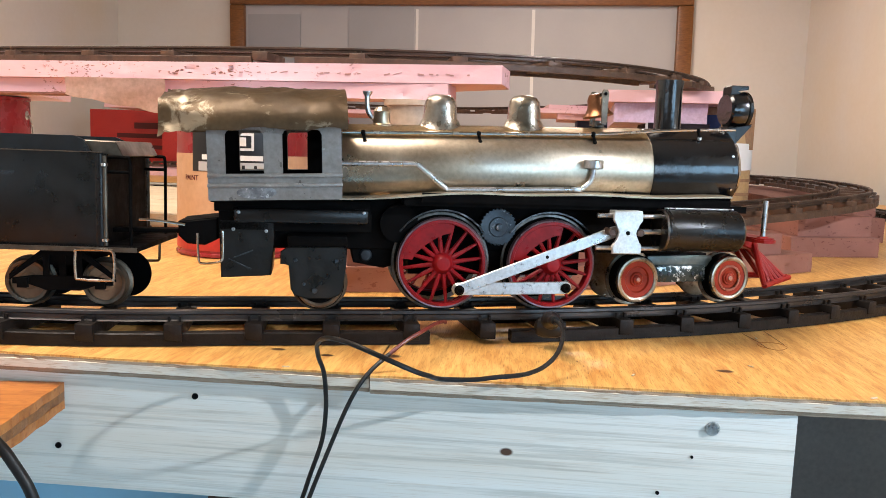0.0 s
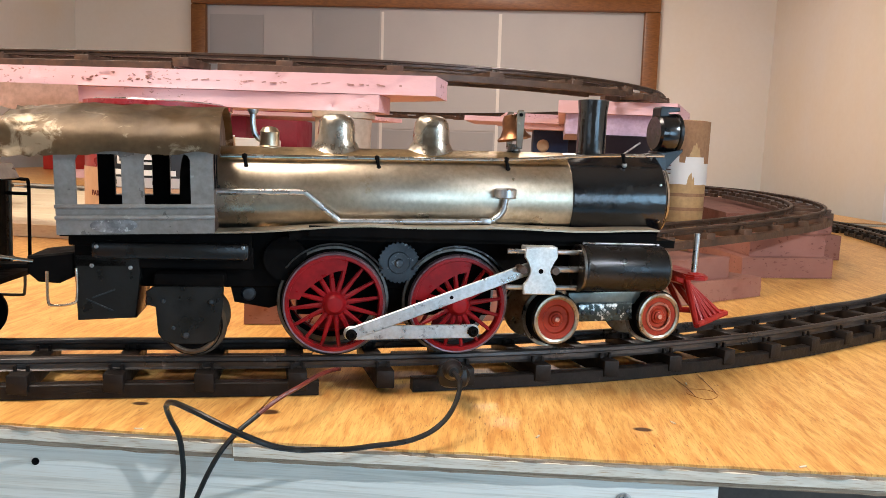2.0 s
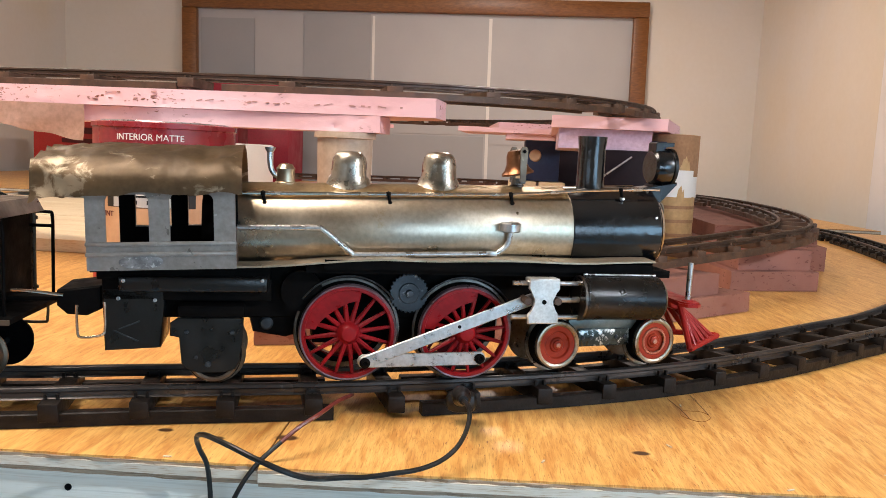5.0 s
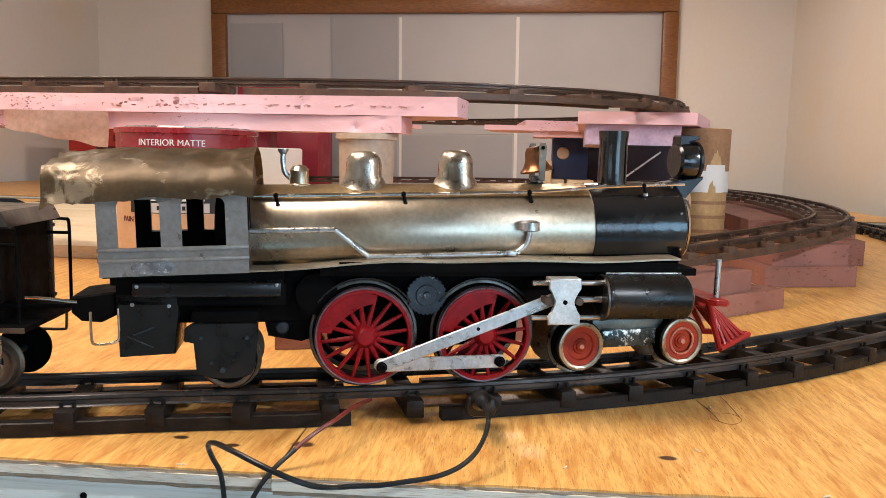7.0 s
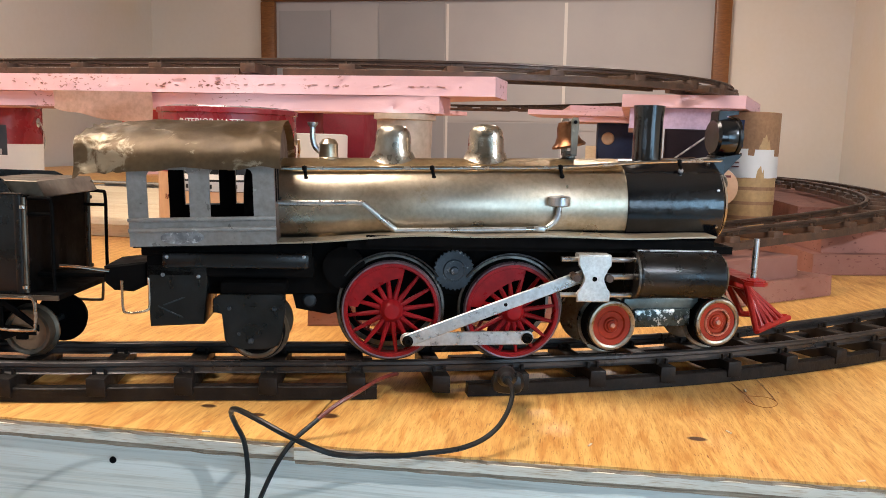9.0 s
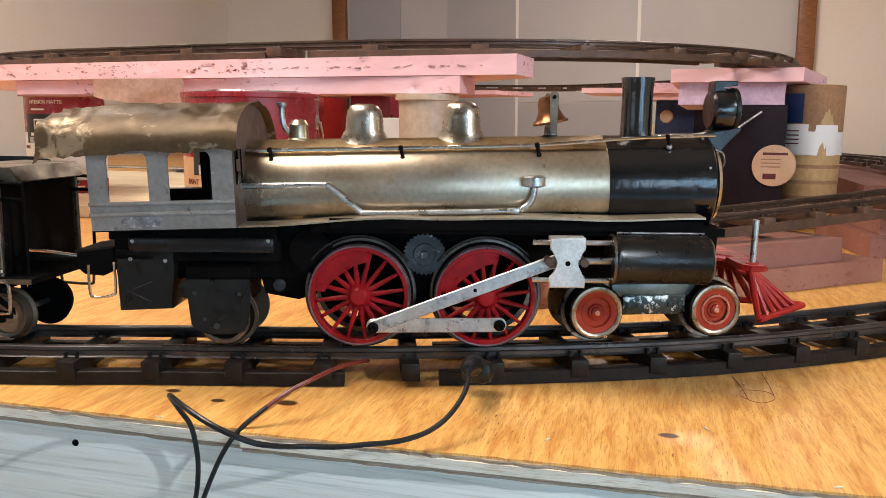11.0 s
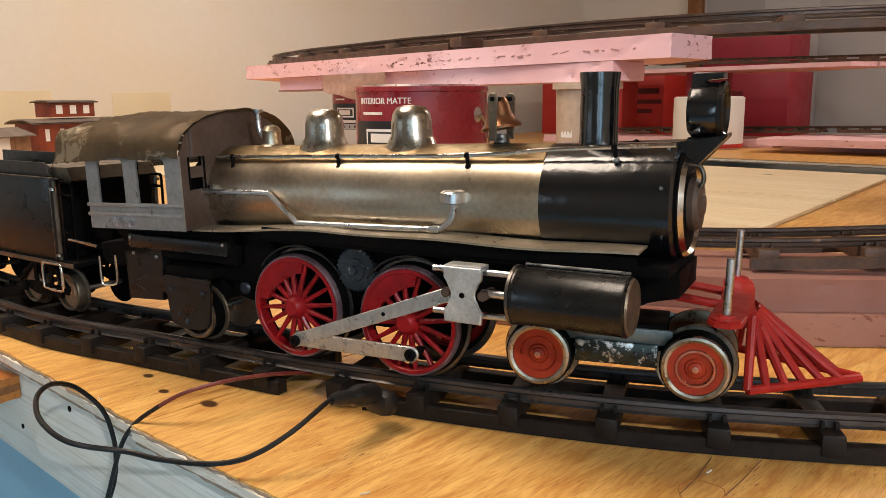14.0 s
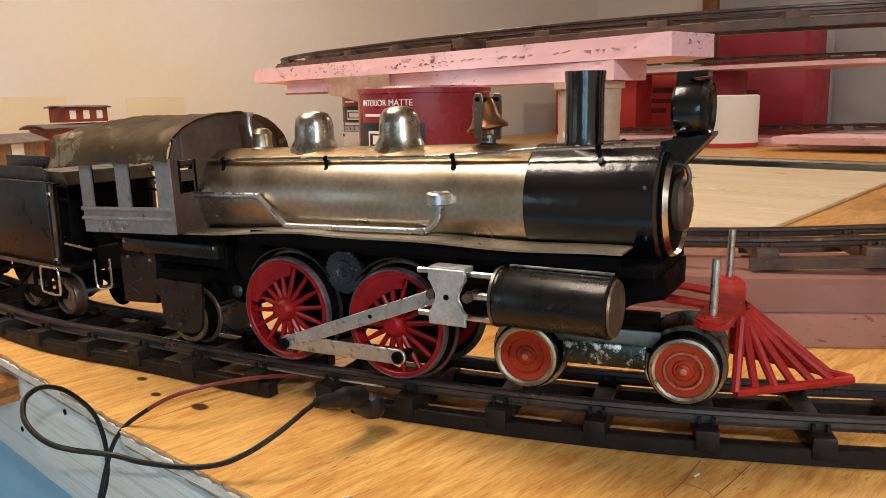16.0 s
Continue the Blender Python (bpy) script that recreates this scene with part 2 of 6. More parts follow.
RED_WIRE = surface("dull_red_insulation", (0.17, 0.026, 0.018), (0.11, 0.018, 0.013), 0.45, 0.0, 60, 500, 0.1, 0.0002)


def foam(name, c1, c2, mark, amount):
    """Extruded foam: nearly plain, with clusters of scratched and broken marks."""
    m, t, b = shader(name)
    v = coords(t)
    col = mix(t, ramp(t, noise_at(t, v, 7.0), 0.35, 0.65), c1, c2)
    marks = noise_at(t, coords(t, (1, 1, 2.0)), 115.0, 3.0, 0.6)
    where = ramp(t, noise_at(t, v, 9.0, 2.0), 0.62 - amount, 0.70 - amount)
    hits = mix(t, 1.0, mix(t, ramp(t, marks, 0.60, 0.66), (0, 0, 0), (1, 1, 1)), mix(t, where, (0, 0, 0), (1, 1, 1)), "MULTIPLY")
    col = mix(t, hits, col, mark)
    t.links.new(col, b.inputs["Base Color"])
    b.inputs["Roughness"].default_value = 0.75
    b.inputs["Specular IOR Level"].default_value = 0.3
    bump(t, b, marks, 0.35, 0.0010)
    return m


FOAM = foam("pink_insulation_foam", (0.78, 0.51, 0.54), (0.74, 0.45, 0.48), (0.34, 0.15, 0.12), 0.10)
# pink foam with shade put into the colour; partly so in the torn foam
FOAM_SHADED = foam("shaded_pink_foam", (0.31, 0.150, 0.120), (0.24, 0.105, 0.078), (0.22, 0.10, 0.08), 0.10)
FOAM_TORN = foam("torn_shaded_pink_foam", (0.38, 0.195, 0.145), (0.27, 0.12, 0.088), (0.22, 0.085, 0.06), 0.28)
FOAM_BROWN = foam("brown_pink_foam", (0.30, 0.135, 0.105), (0.20, 0.085, 0.062), (0.16, 0.06, 0.045), 0.20)
HANGING = surface("pink_tan_sheet", (0.72, 0.51, 0.42), (0.64, 0.44, 0.34), 0.6, 0.0, 30, 120, 0.2, 0.0006)
WALL = surface("cream_wall_paint", (0.80, 0.78, 0.75), (0.80, 0.73, 0.61), 0.75, 0.0, 1.1, 40, 0.03, 0.0004, grainy=0.12)
# unseen surfaces, their tones chosen for bounced light and reflections
CEILING = wood("ceiling_boards", (0.40, 0.33, 0.25), (0.33, 0.26, 0.19), (2, 20, 20), 0, 0.7)
SOUTH_WALL = wood("pale_wall_panelling", (0.36, 0.34, 0.31), (0.29, 0.27, 0.24), (14, 14, 1), 0, 0.6)
CASING = plain_paint("white_gloss_trim", (0.90, 0.90, 0.92), 0.35)
FLOOR = surface("pale_blue_floor", (0.42, 0.66, 0.84), (0.37, 0.60, 0.78), 0.55, 0.0, 3, 90, 0.2, 0.0006)
PAPER = surface("grey_white_paper", (0.50, 0.50, 0.505), (0.455, 0.455, 0.47), 0.8, 0.0, 2, 60, 0.03, 0.001, grainy=0.08)
PAPER_DARK = surface("grey_paper", (0.40, 0.405, 0.42), (0.36, 0.37, 0.385), 0.8, 0.0, 2, 60, 0.03, 0.001, grainy=0.08)
FRAME_WOOD = wood("varnished_pine_frame", (0.30, 0.13, 0.035), (0.17, 0.065, 0.018), (4, 20, 20), 0, 0.4)
PLY = wood("orange_plywood", (0.82, 0.505, 0.158), (0.60, 0.285, 0.068), (22.0, 3.0, 6.0), radians(-14), 0.38,
           knots=((0.184, 0.515, 0, 0.0036), (-0.040, 0.504, 0, 0.0046), (-0.118, 0.5045, 0, 0.0032), (0.42, 0.80, 0, 0.005), (-0.082, 0.4963, 0, 0.0030)), pores=(0.30, 0.115, 0.03), crisp=(0.40, 0.62))
ADDED_BLUE = plain_paint("pale_blue_panel_colour", (0.36, 0.62, 0.80), 0.6)
PLY_CORE = wood("plywood_edge", (0.52, 0.42, 0.32), (0.24, 0.16, 0.10), (5, 20, 170), 0, 0.75)
PLY_PALE = wood("pale_plywood_edge", (0.78, 0.74, 0.66), (0.66, 0.60, 0.50), (2, 20, 30), 0, 0.75)
PINE = wood("whitewashed_pine_board", (0.82, 0.83, 0.79), (0.62, 0.63, 0.585), (0.7, 40, 34), 0, 0.5, streak=0.35,
            knots=((0.0410, 0.467, -0.0476, 0.0026),), crisp=(0.50, 0.64))
PINE_TOP = wood("light_pine_board", (0.86, 0.76, 0.56), (0.79, 0.66, 0.45), (2.0, 14, 12), 0, 0.5, streak=0.5,
                knots=((-0.29, 2.145, 0.0, 0.010), (-0.42, 1.95, 0.0, 0.012), (-0.40, 1.62, 0.0, 0.010)))
CAN_RED = surface("dark_red_can_label", (0.30, 0.018, 0.026), (0.25, 0.014, 0.022), 0.32, 0.0, 12, 200, 0.05, 0.0002)
CAN_BLACK = plain_paint("black_label_print", (0.012, 0.012, 0.013), 0.35)
CAN_TAN = surface("tan_label_print", (0.62, 0.39, 0.235), (0.54, 0.33, 0.19), 0.45, 0.0, 25, 160, 0.08, 0.0003, grainy=0.4)
WHITE_PRINT = plain_paint("white_print", (0.82, 0.81, 0.78), 0.5)
BOX_RED = surface("red_carton", (0.52, 0.030, 0.022), (0.46, 0.024, 0.02), 0.5, 0.0, 8, 160, 0.1, 0.0004)
BOX_MAROON = surface("magenta_carton", (0.36, 0.020, 0.050), (0.30, 0.016, 0.04), 0.5, 0.0, 8, 160, 0.1, 0.0004)
INK = plain_paint("dark_red_ink", (0.10, 0.008, 0.008), 0.6)
DARK_BOX = surface("black_plum_carton", (0.012, 0.006, 0.009), (0.018, 0.010, 0.014), 0.55, 0.0, 8, 160, 0.1, 0.0004, spec=0.12)
BLUE_BOX = surface("dark_blue_carton", (0.015, 0.040, 0.13), (0.012, 0.03, 0.10), 0.45, 0.0, 12, 160, 0.1, 0.0004)
KRAFT = surface("tan_cardboard", (0.40, 0.23, 0.12), (0.34, 0.19, 0.10), 0.8, 0.0, 20, 160, 0.3, 0.0006)
TUB_WOOD = surface("wood_print_label", (0.62, 0.42, 0.20), (0.52, 0.33, 0.14), 0.5, 0.0, 14, 120, 0.1, 0.0003, (0.44, 0.25, 0.10), 0.6)
WHITE_PLASTIC = plain_paint("white_plastic", (0.80, 0.79, 0.76), 0.4)
PLASTIC = surface("frosted_plastic", (0.58, 0.46, 0.35), (0.52, 0.41, 0.31), 0.4, 0.0, 20, 120, 0.1, 0.0003)
LAVENDER = surface("lavender_foam", (0.62, 0.46, 0.60), (0.54, 0.40, 0.54), 0.7, 0.0, 14, 160, 0.3, 0.0006)
CABOOSE_RED = surface("faded_red_caboose_paint", (0.27, 0.050, 0.018), (0.17, 0.028, 0.013), 0.55, 0.0, 30, 200, 0.2, 0.0004)
HOUSE_WOOD = surface("brown_wagon_boards", (0.30, 0.17, 0.09), (0.22, 0.12, 0.06), 0.6, 0.0, 25, 200, 0.3, 0.0005)
SLATE = surface("brown_grey_roof", (0.23, 0.19, 0.16), (0.17, 0.13, 0.11), 0.6, 0.0, 25, 200, 0.3, 0.0005)
DARK_DOOR = surface("black_blue_door", (0.018, 0.022, 0.030), (0.026, 0.030, 0.038), 0.35, 0.0, 6, 120, 0.1, 0.0004)
PALE_PANE = surface("blue_grey_pane", (0.22, 0.27, 0.34), (0.19, 0.23, 0.30), 0.2, 0.0, 4, 80, 0.05, 0.0003)
FOAM_PRINT = plain_paint("brown_foam_print", (0.44, 0.23, 0.20), 0.8)
WALL_PATCH = plain_paint("cream_yellow_wall_patch", (0.78, 0.67, 0.46), 0.8)
YELLOW_PAPER = plain_paint("yellowed_paper", (0.62, 0.46, 0.20), 0.7)
GREY_PANEL = surface("brown_grey_panel", (0.17, 0.135, 0.11), (0.14, 0.105, 0.085), 0.5, 0.0, 5, 120, 0.1, 0.0006)


# ---- mesh helpers ----
def finish(bm, name, material, smooth=35):
    bmesh.ops.recalc_face_normals(bm, faces=bm.faces)
    me = bpy.data.meshes.new(name)
    bm.to_mesh(me)
    bm.free()
    me.materials.append(material)
    if smooth:
        me.shade_smooth()
        me.set_sharp_from_angle(angle=radians(smooth))
    return me


def part(name, bm, material, parent, label="", smooth=35):
    ob = new(name, finish(bm, name, material, smooth))
    ob.parent = parent
    return tagged(ob, label)


def solid(name, bm, material, label="", category="", group="", kind="", smooth=35):
    return tagged(new(name, finish(bm, name, material, smooth)), label, category, group, kind)


def thing(name, m, label, category, group="", kind=""):
    ob = new(name)
    ob.empty_display_size = 0.02
    ob.matrix_world = m
    return tagged(ob, label, category, group, kind)


def box(bm, x0, x1, y0, y1, z0, z1, bevel=0.0, m=None):
    mm = Matrix.Translation(((x0 + x1) / 2, (y0 + y1) / 2, (z0 + z1) / 2)) @ Matrix.Diagonal((abs(x1 - x0), abs(y1 - y0), abs(z1 - z0), 1))
    got = bmesh.ops.create_cube(bm, size=1, matrix=(m @ mm) if m else mm)
    if bevel:
        edges = list({e for v in got["verts"] for e in v.link_edges})
        bmesh.ops.bevel(bm, geom=edges, offset=bevel, segments=2, affect="EDGES", profile=0.5)
    return bm


def new_box(*a, **k):
    return box(bmesh.new(), *a, **k)


def lathe(bm, profile, m=None, seg=32):
    """Turns (radius, height) pairs about z; closes the ends where the radius is 0."""
    m = m or Matrix()
    rings = []
    for r, z in profile:
        if r <= 1e-6:
            rings.append([bm.verts.new(m @ Vector((0, 0, z)))])
        else:
            rings.append([bm.verts.new(m @ Vector((r * math.cos(a), r * math.sin(a), z))) for a in (2 * math.pi * i / seg for i in range(seg))])
    for a, b in zip(rings, rings[1:]):
        if len(a) == 1 and len(b) == 1:
            continue
        for i in range(seg):
            j = (i + 1) % seg
            if len(a) == 1:
                bm.faces.new((a[0], b[j], b[i]))
            elif len(b) == 1:
                bm.faces.new((a[i], a[j], b[0]))
            else:
                bm.faces.new((a[i], a[j], b[j], b[i]))
    return bm


ALONG_X = Matrix.Rotation(radians(90), 4, "Y")
TO_CAMERA = Matrix.Rotation(radians(90), 4, "X")


def rod(bm, p0, p1, r, seg=12, r1=None):
    p0, p1 = Vector(p0), Vector(p1)
    d = p1 - p0
    m = Matrix.Translation(p0) @ d.to_track_quat("Z", "Y").to_matrix().to_4x4()
    return lathe(bm, [(0, 0), (r, 0), (r if r1 is None else r1, d.length), (0, d.length)], m, seg)


def smooth_path(points, steps=8, closed=False):
    """Catmull-Rom through the points."""
    pts = [Vector(p) for p in points]
    out, n = [], len(pts)
    for i in range(n if closed else n - 1):
        a, b = (pts[(i + k) % n] if closed else pts[min(max(i + k, 0), n - 1)] for k in (-1, 0))
        c, d = (pts[(i + k) % n] if closed else pts[min(max(i + k, 0), n - 1)] for k in (1, 2))
        for s in range(steps):
            t = s / steps
            out.append(0.5 * ((2 * b) + (c - a) * t + (2 * a - 5 * b + 4 * c - d) * t * t + (3 * b - a - 3 * c + d) * t ** 3))
    if not closed:
        out.append(pts[-1])
    return out


def tube(bm, pts, r, seg=10):
    pts = [Vector(p) for p in pts]
    rings, side = [], None
    for i, p in enumerate(pts):
        d = (pts[min(i + 1, len(pts) - 1)] - pts[max(i - 1, 0)]).normalized()
        if side is None:
            side = d.orthogonal().normalized()
        side = (side - d * side.dot(d)).normalized()
        up = d.cross(side)
        rings.append([bm.verts.new(p + r * (side * math.cos(a) + up * math.sin(a))) for a in (2 * math.pi * k / seg for k in range(seg))])
    for a, b in zip(rings, rings[1:]):
        for k in range(seg):
            j = (k + 1) % seg
            bm.faces.new((a[k], a[j], b[j], b[k]))
    bm.faces.new(list(reversed(rings[0])))
    bm.faces.new(rings[-1])
    return bm


def slab(bm, outline, y0, y1, bevel=0.0):
    """A plate: an outline in x and z, from y0 to y1."""
    front = [bm.verts.new((x, y0, z)) for x, z in outline]
    back = [bm.verts.new((x, y1, z)) for x, z in outline]
    n = len(outline)
    faces = [bm.faces.new(front), bm.faces.new(list(reversed(back)))]
    for i in range(n):
        j = (i + 1) % n
        faces.append(bm.faces.new((front[j], front[i], back[i], back[j])))
    if bevel:
        edges = list({e for f in faces[:2] for e in f.edges})
        bmesh.ops.bevel(bm, geom=edges, offset=bevel, segments=1, affect="EDGES")
    return bm


def deck(bm, outline, z0, z1, bevel=0.0):
    """A flat sheet: an outline in x and y, from z0 to z1."""
    low = [bm.verts.new((x, y, z0)) for x, y in outline]
    top = [bm.verts.new((x, y, z1)) for x, y in outline]
    n = len(outline)
    faces = [bm.faces.new(list(reversed(low))), bm.faces.new(top)]
    for i in range(n):
        j = (i + 1) % n
        faces.append(bm.faces.new((low[i], low[j], top[j], top[i])))
    if bevel:
        bmesh.ops.bevel(bm, geom=list(faces[1].edges), offset=bevel, segments=2, affect="EDGES")
    return bm


def bar(p, q, width, end=0.5, seg=8):
    """Outline in x and z of a flat rod with round ends from p to q."""
    p, q = Vector((p[0], p[1])), Vector((q[0], q[1]))
    a0 = math.atan2(q.y - p.y, q.x - p.x)
    out = []
    for c, start in ((q, a0 - math.pi / 2), (p, a0 + math.pi / 2)):
        for k in range(seg + 1):
            a = start + math.pi * k / seg
            out.append((c.x + width / 2 * math.cos(a), c.y + width / 2 * math.sin(a)))
    return out


def rough_up(bm, amount, scale, cuts=0, keep=None):
    for v in bm.verts:
        if keep is None or keep(v.co):
            v.co += noise.noise_vector(v.co * scale) * amount
    return bm


# ---- the room ----
WEST, EAST, SOUTH, NORTH, FLOOR_Z, CEIL_Z, THICK = -2.35, 1.61, -1.70, 4.60, -0.88, 1.56, 0.12
solid("floor", new_box(WEST - THICK, EAST + THICK, SOUTH - THICK, NORTH + THICK, FLOOR_Z - 0.1, FLOOR_Z), FLOOR, "pale blue concrete floor under the tables", "floor", kind="structure")
solid("ceiling", new_box(WEST - THICK, EAST + THICK, SOUTH - THICK, NORTH + THICK, CEIL_Z, CEIL_Z + 0.1), CEILING, "unseen pale boarded ceiling closing the room", "ceiling", kind="structure")
wall_west = solid("wall_west", new_box(WEST - THICK, WEST, SOUTH - THICK, NORTH + THICK, FLOOR_Z, CEIL_Z), WALL, "cream painted wall behind the model trains", "wall", kind="structure")
# two flat patches in a yellower cream than the wall
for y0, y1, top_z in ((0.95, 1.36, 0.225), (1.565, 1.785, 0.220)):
    part("cream_patch", new_box(WEST, WEST + 0.002, y0, y1, -0.05, top_z, bevel=0.0008), WALL_PATCH, wall_west, "cream-yellow patch on the wall")
solid("wall_north", new_box(WEST, EAST, NORTH, NORTH + THICK, FLOOR_Z, CEIL_Z), WALL, "cream painted wall with a wide framed panel", "wall", kind="structure")
WINS = ((-1.95, -0.45, 0.14, 0.62), (1.00, 1.50, -0.10, 0.62))
bm = bmesh.new()
edges = [WEST, WINS[0][0], WINS[0][1], WINS[1][0], WINS[1][1], EAST]
for k in (0, 2, 4):
    box(bm, edges[k], edges[k + 1], SOUTH - THICK, SOUTH, FLOOR_Z, CEIL_Z)
for x0, x1, z0, z1 in WINS:
    box(bm, x0, x1, SOUTH - THICK, SOUTH, FLOOR_Z, z0)
    box(bm, x0, x1, SOUTH - THICK, SOUTH, z1, CEIL_Z)
solid("wall_south", bm, SOUTH_WALL, "unseen pale panelled wall with two windows", "wall", kind="structure")
DOOR = (2.00, 2.84, 1.18)
bm = bmesh.new()
EWIN = (-1.50, -0.70, -0.10, 0.62)
for y0, y1, z0, z1 in ((SOUTH - THICK, EWIN[0], FLOOR_Z, CEIL_Z), (EWIN[1], DOOR[0], FLOOR_Z, CEIL_Z), (EWIN[0], EWIN[1], FLOOR_Z, EWIN[2]), (EWIN[0], EWIN[1], EWIN[3], CEIL_Z)):
    box(bm, EAST, EAST + THICK, y0, y1, z0, z1)
box(bm, EAST, EAST + THICK, DOOR[1], NORTH + THICK, FLOOR_Z, CEIL_Z)
box(bm, EAST, EAST + THICK, DOOR[0], DOOR[1], DOOR[2], CEIL_Z)
solid("wall_east", bm, WALL, "cream painted wall with a white-cased doorway", "wall", kind="structure")
casing = thing("door_casing", Matrix(), "white gloss wooden casing round a doorway", "door casing", kind="structure")
for y0, y1, z0, z1, out in ((DOOR[1] + 0.01, DOOR[1] + 0.13, FLOOR_Z, DOOR[2] + 0.12, 0.022), (DOOR[1] + 0.135, DOOR[1] + 0.33, FLOOR_Z, DOOR[2] + 0.12, 0.014),
                            (DOOR[0] - 0.12, DOOR[0] - 0.01, FLOOR_Z, DOOR[2] + 0.12, 0.022), (DOOR[0] - 0.008, DOOR[1] + 0.008, DOOR[2] + 0.01, DOOR[2] + 0.12, 0.022)):
    part("casing_board", new_box(EAST - out, EAST - 0.0005, y0, y1, z0, z1, bevel=0.003), CASING, casing)
door = thing("door_1", pose(EAST + 0.05, DOOR[0], FLOOR_Z), "closed dark panelled door with a blue-grey pane", "door", kind="structure")
part("leaf", new_box(0, 0.04, 0.004, DOOR[1] - DOOR[0] - 0.004, 0.005, DOOR[2] - FLOOR_Z - 0.005, bevel=0.003), DARK_DOOR, door)
part("pane", new_box(-0.006, 0.0, 0.12, 0.76, 1.22, 1.92, bevel=0.002), PALE_PANE, door, "blue-grey glass pane")
part("notice", new_box(-0.004, 0.0, 0.765, 0.835, 0.98, 1.30), YELLOW_PAPER, door, "yellowed paper strip")
for number, WIN in enumerate(WINS, 1):
    win = thing("window_%d" % number, Matrix(), "white-framed window letting in cool daylight", "window", kind="structure")
    for x0, x1, z0, z1 in ((WIN[0], WIN[1], WIN[2], WIN[2] + 0.04), (WIN[0], WIN[1], WIN[3] - 0.04, WIN[3]), (WIN[0], WIN[0] + 0.04, WIN[2] + 0.04, WIN[3] - 0.04), (WIN[1] - 0.04, WIN[1], WIN[2] + 0.04, WIN[3] - 0.04)):
        part("window_frame", new_box(x0 + 0.001, x1 - 0.001, SOUTH - 0.11, SOUTH - 0.07, z0 + 0.001, z1 - 0.001), CASING, win)
win = thing("window_3", Matrix(), "white-framed window letting in cool daylight", "window", kind="structure")
for y0, y1, z0, z1 in ((EWIN[0], EWIN[1], EWIN[2], EWIN[2] + 0.04), (EWIN[0], EWIN[1], EWIN[3] - 0.04, EWIN[3]), (EWIN[0], EWIN[0] + 0.04, EWIN[2] + 0.04, EWIN[3] - 0.04), (EWIN[1] - 0.04, EWIN[1], EWIN[2] + 0.04, EWIN[3] - 0.04)):
    part("window_frame", new_box(EAST + 0.07, EAST + 0.11, y0 + 0.001, y1 - 0.001, z0 + 0.001, z1 - 0.001), CASING, win)
lamp_glow, lt, lb = shader("lit_opal_glass")
lb.inputs["Base Color"].default_value = (0.9, 0.88, 0.82, 1)
lb.inputs["Emission Color"].default_value = (1.0, 0.8, 0.56, 1)
lb.inputs["Emission Strength"].default_value = 3.0
# made-up fixtures for the two fill lamps
for x, y in ((-1.35, 1.75), (0.30, 3.3)):
    fixture = thing("added_ceiling_lamp", pose(x, y, CEIL_Z), "added round ceiling lamp for the walls, out of view, switched on", "lamp", "ceiling lamps")
    part("base", lathe(bmesh.new(), [(0, 0), (0.16, 0), (0.16, -0.02), (0, -0.02)]), CASING, fixture)
    part("shade", lathe(bmesh.new(), [(0.15, -0.02), (0.15, -0.035), (0.12, -0.055), (0, -0.065)]), lamp_glow, fixture, "glowing opal glass shade")

# the form and size of this unseen lamp are assumed
fixture = thing("ceiling_panel_lamp", pose(-0.62, 0.34, CEIL_Z), "square opal ceiling panel lamp, switched on", "lamp")
part("frame", new_box(-0.42, 0.42, -0.42, 0.42, -0.030, 0, bevel=0.004), CASING, fixture)
part("diffuser", new_box(-0.40, 0.40, -0.40, 0.40, -0.050, -0.030, bevel=0.004), lamp_glow, fixture, "glowing opal diffuser")
# unseen lamp, assumed here from the slant of the wire shadows
assumed_wall_lamp = thing("assumed_wall_lamp", pose(EAST, -0.10, 0.82, 0, -90, 0), "small round wall lamp, assumed out of view, switched on", "lamp")
part("base", lathe(bmesh.new(), [(0, 0), (0.06, 0), (0.06, 0.02), (0, 0.02)]), CASING, assumed_wall_lamp)
part("shade", lathe(bmesh.new(), [(0.045, 0.02), (0.045, 0.04), (0.035, 0.06), (0, 0.066)]), lamp_glow, assumed_wall_lamp, "glowing opal glass shade")

# wide framed panel on the far wall
FX0, FX1, FZT, FZB = -1.645, 0.985, 1.055, -0.10
FRAME_TURN = Matrix.Translation((0, NORTH, 0.5)) @ Matrix.Rotation(radians(-0.9), 4, "Y") @ Matrix.Translation((0, 0, -0.5))
panel = thing("framed_panel", FRAME_TURN, "wide pine-framed panel covered in grey-white paper sheets", "panel")
part("backing", new_box(FX0 + 0.03, FX1 - 0.03, -0.012, -0.002, FZB + 0.03, FZT - 0.03), PAPER, panel)
for x0, x1, z0, z1 in ((FX0, FX1, FZT - 0.085, FZT), (FX0, FX1, FZB, FZB + 0.085), (FX0, FX0 + 0.085, FZB + 0.085, FZT - 0.085), (FX1 - 0.085, FX1, FZB + 0.085, FZT - 0.085)):
    part("frame_rail", new_box(x0, x1, -0.05, 0, z0, z1, bevel=0.008), FRAME_WOOD, panel, "varnished pine frame rail")
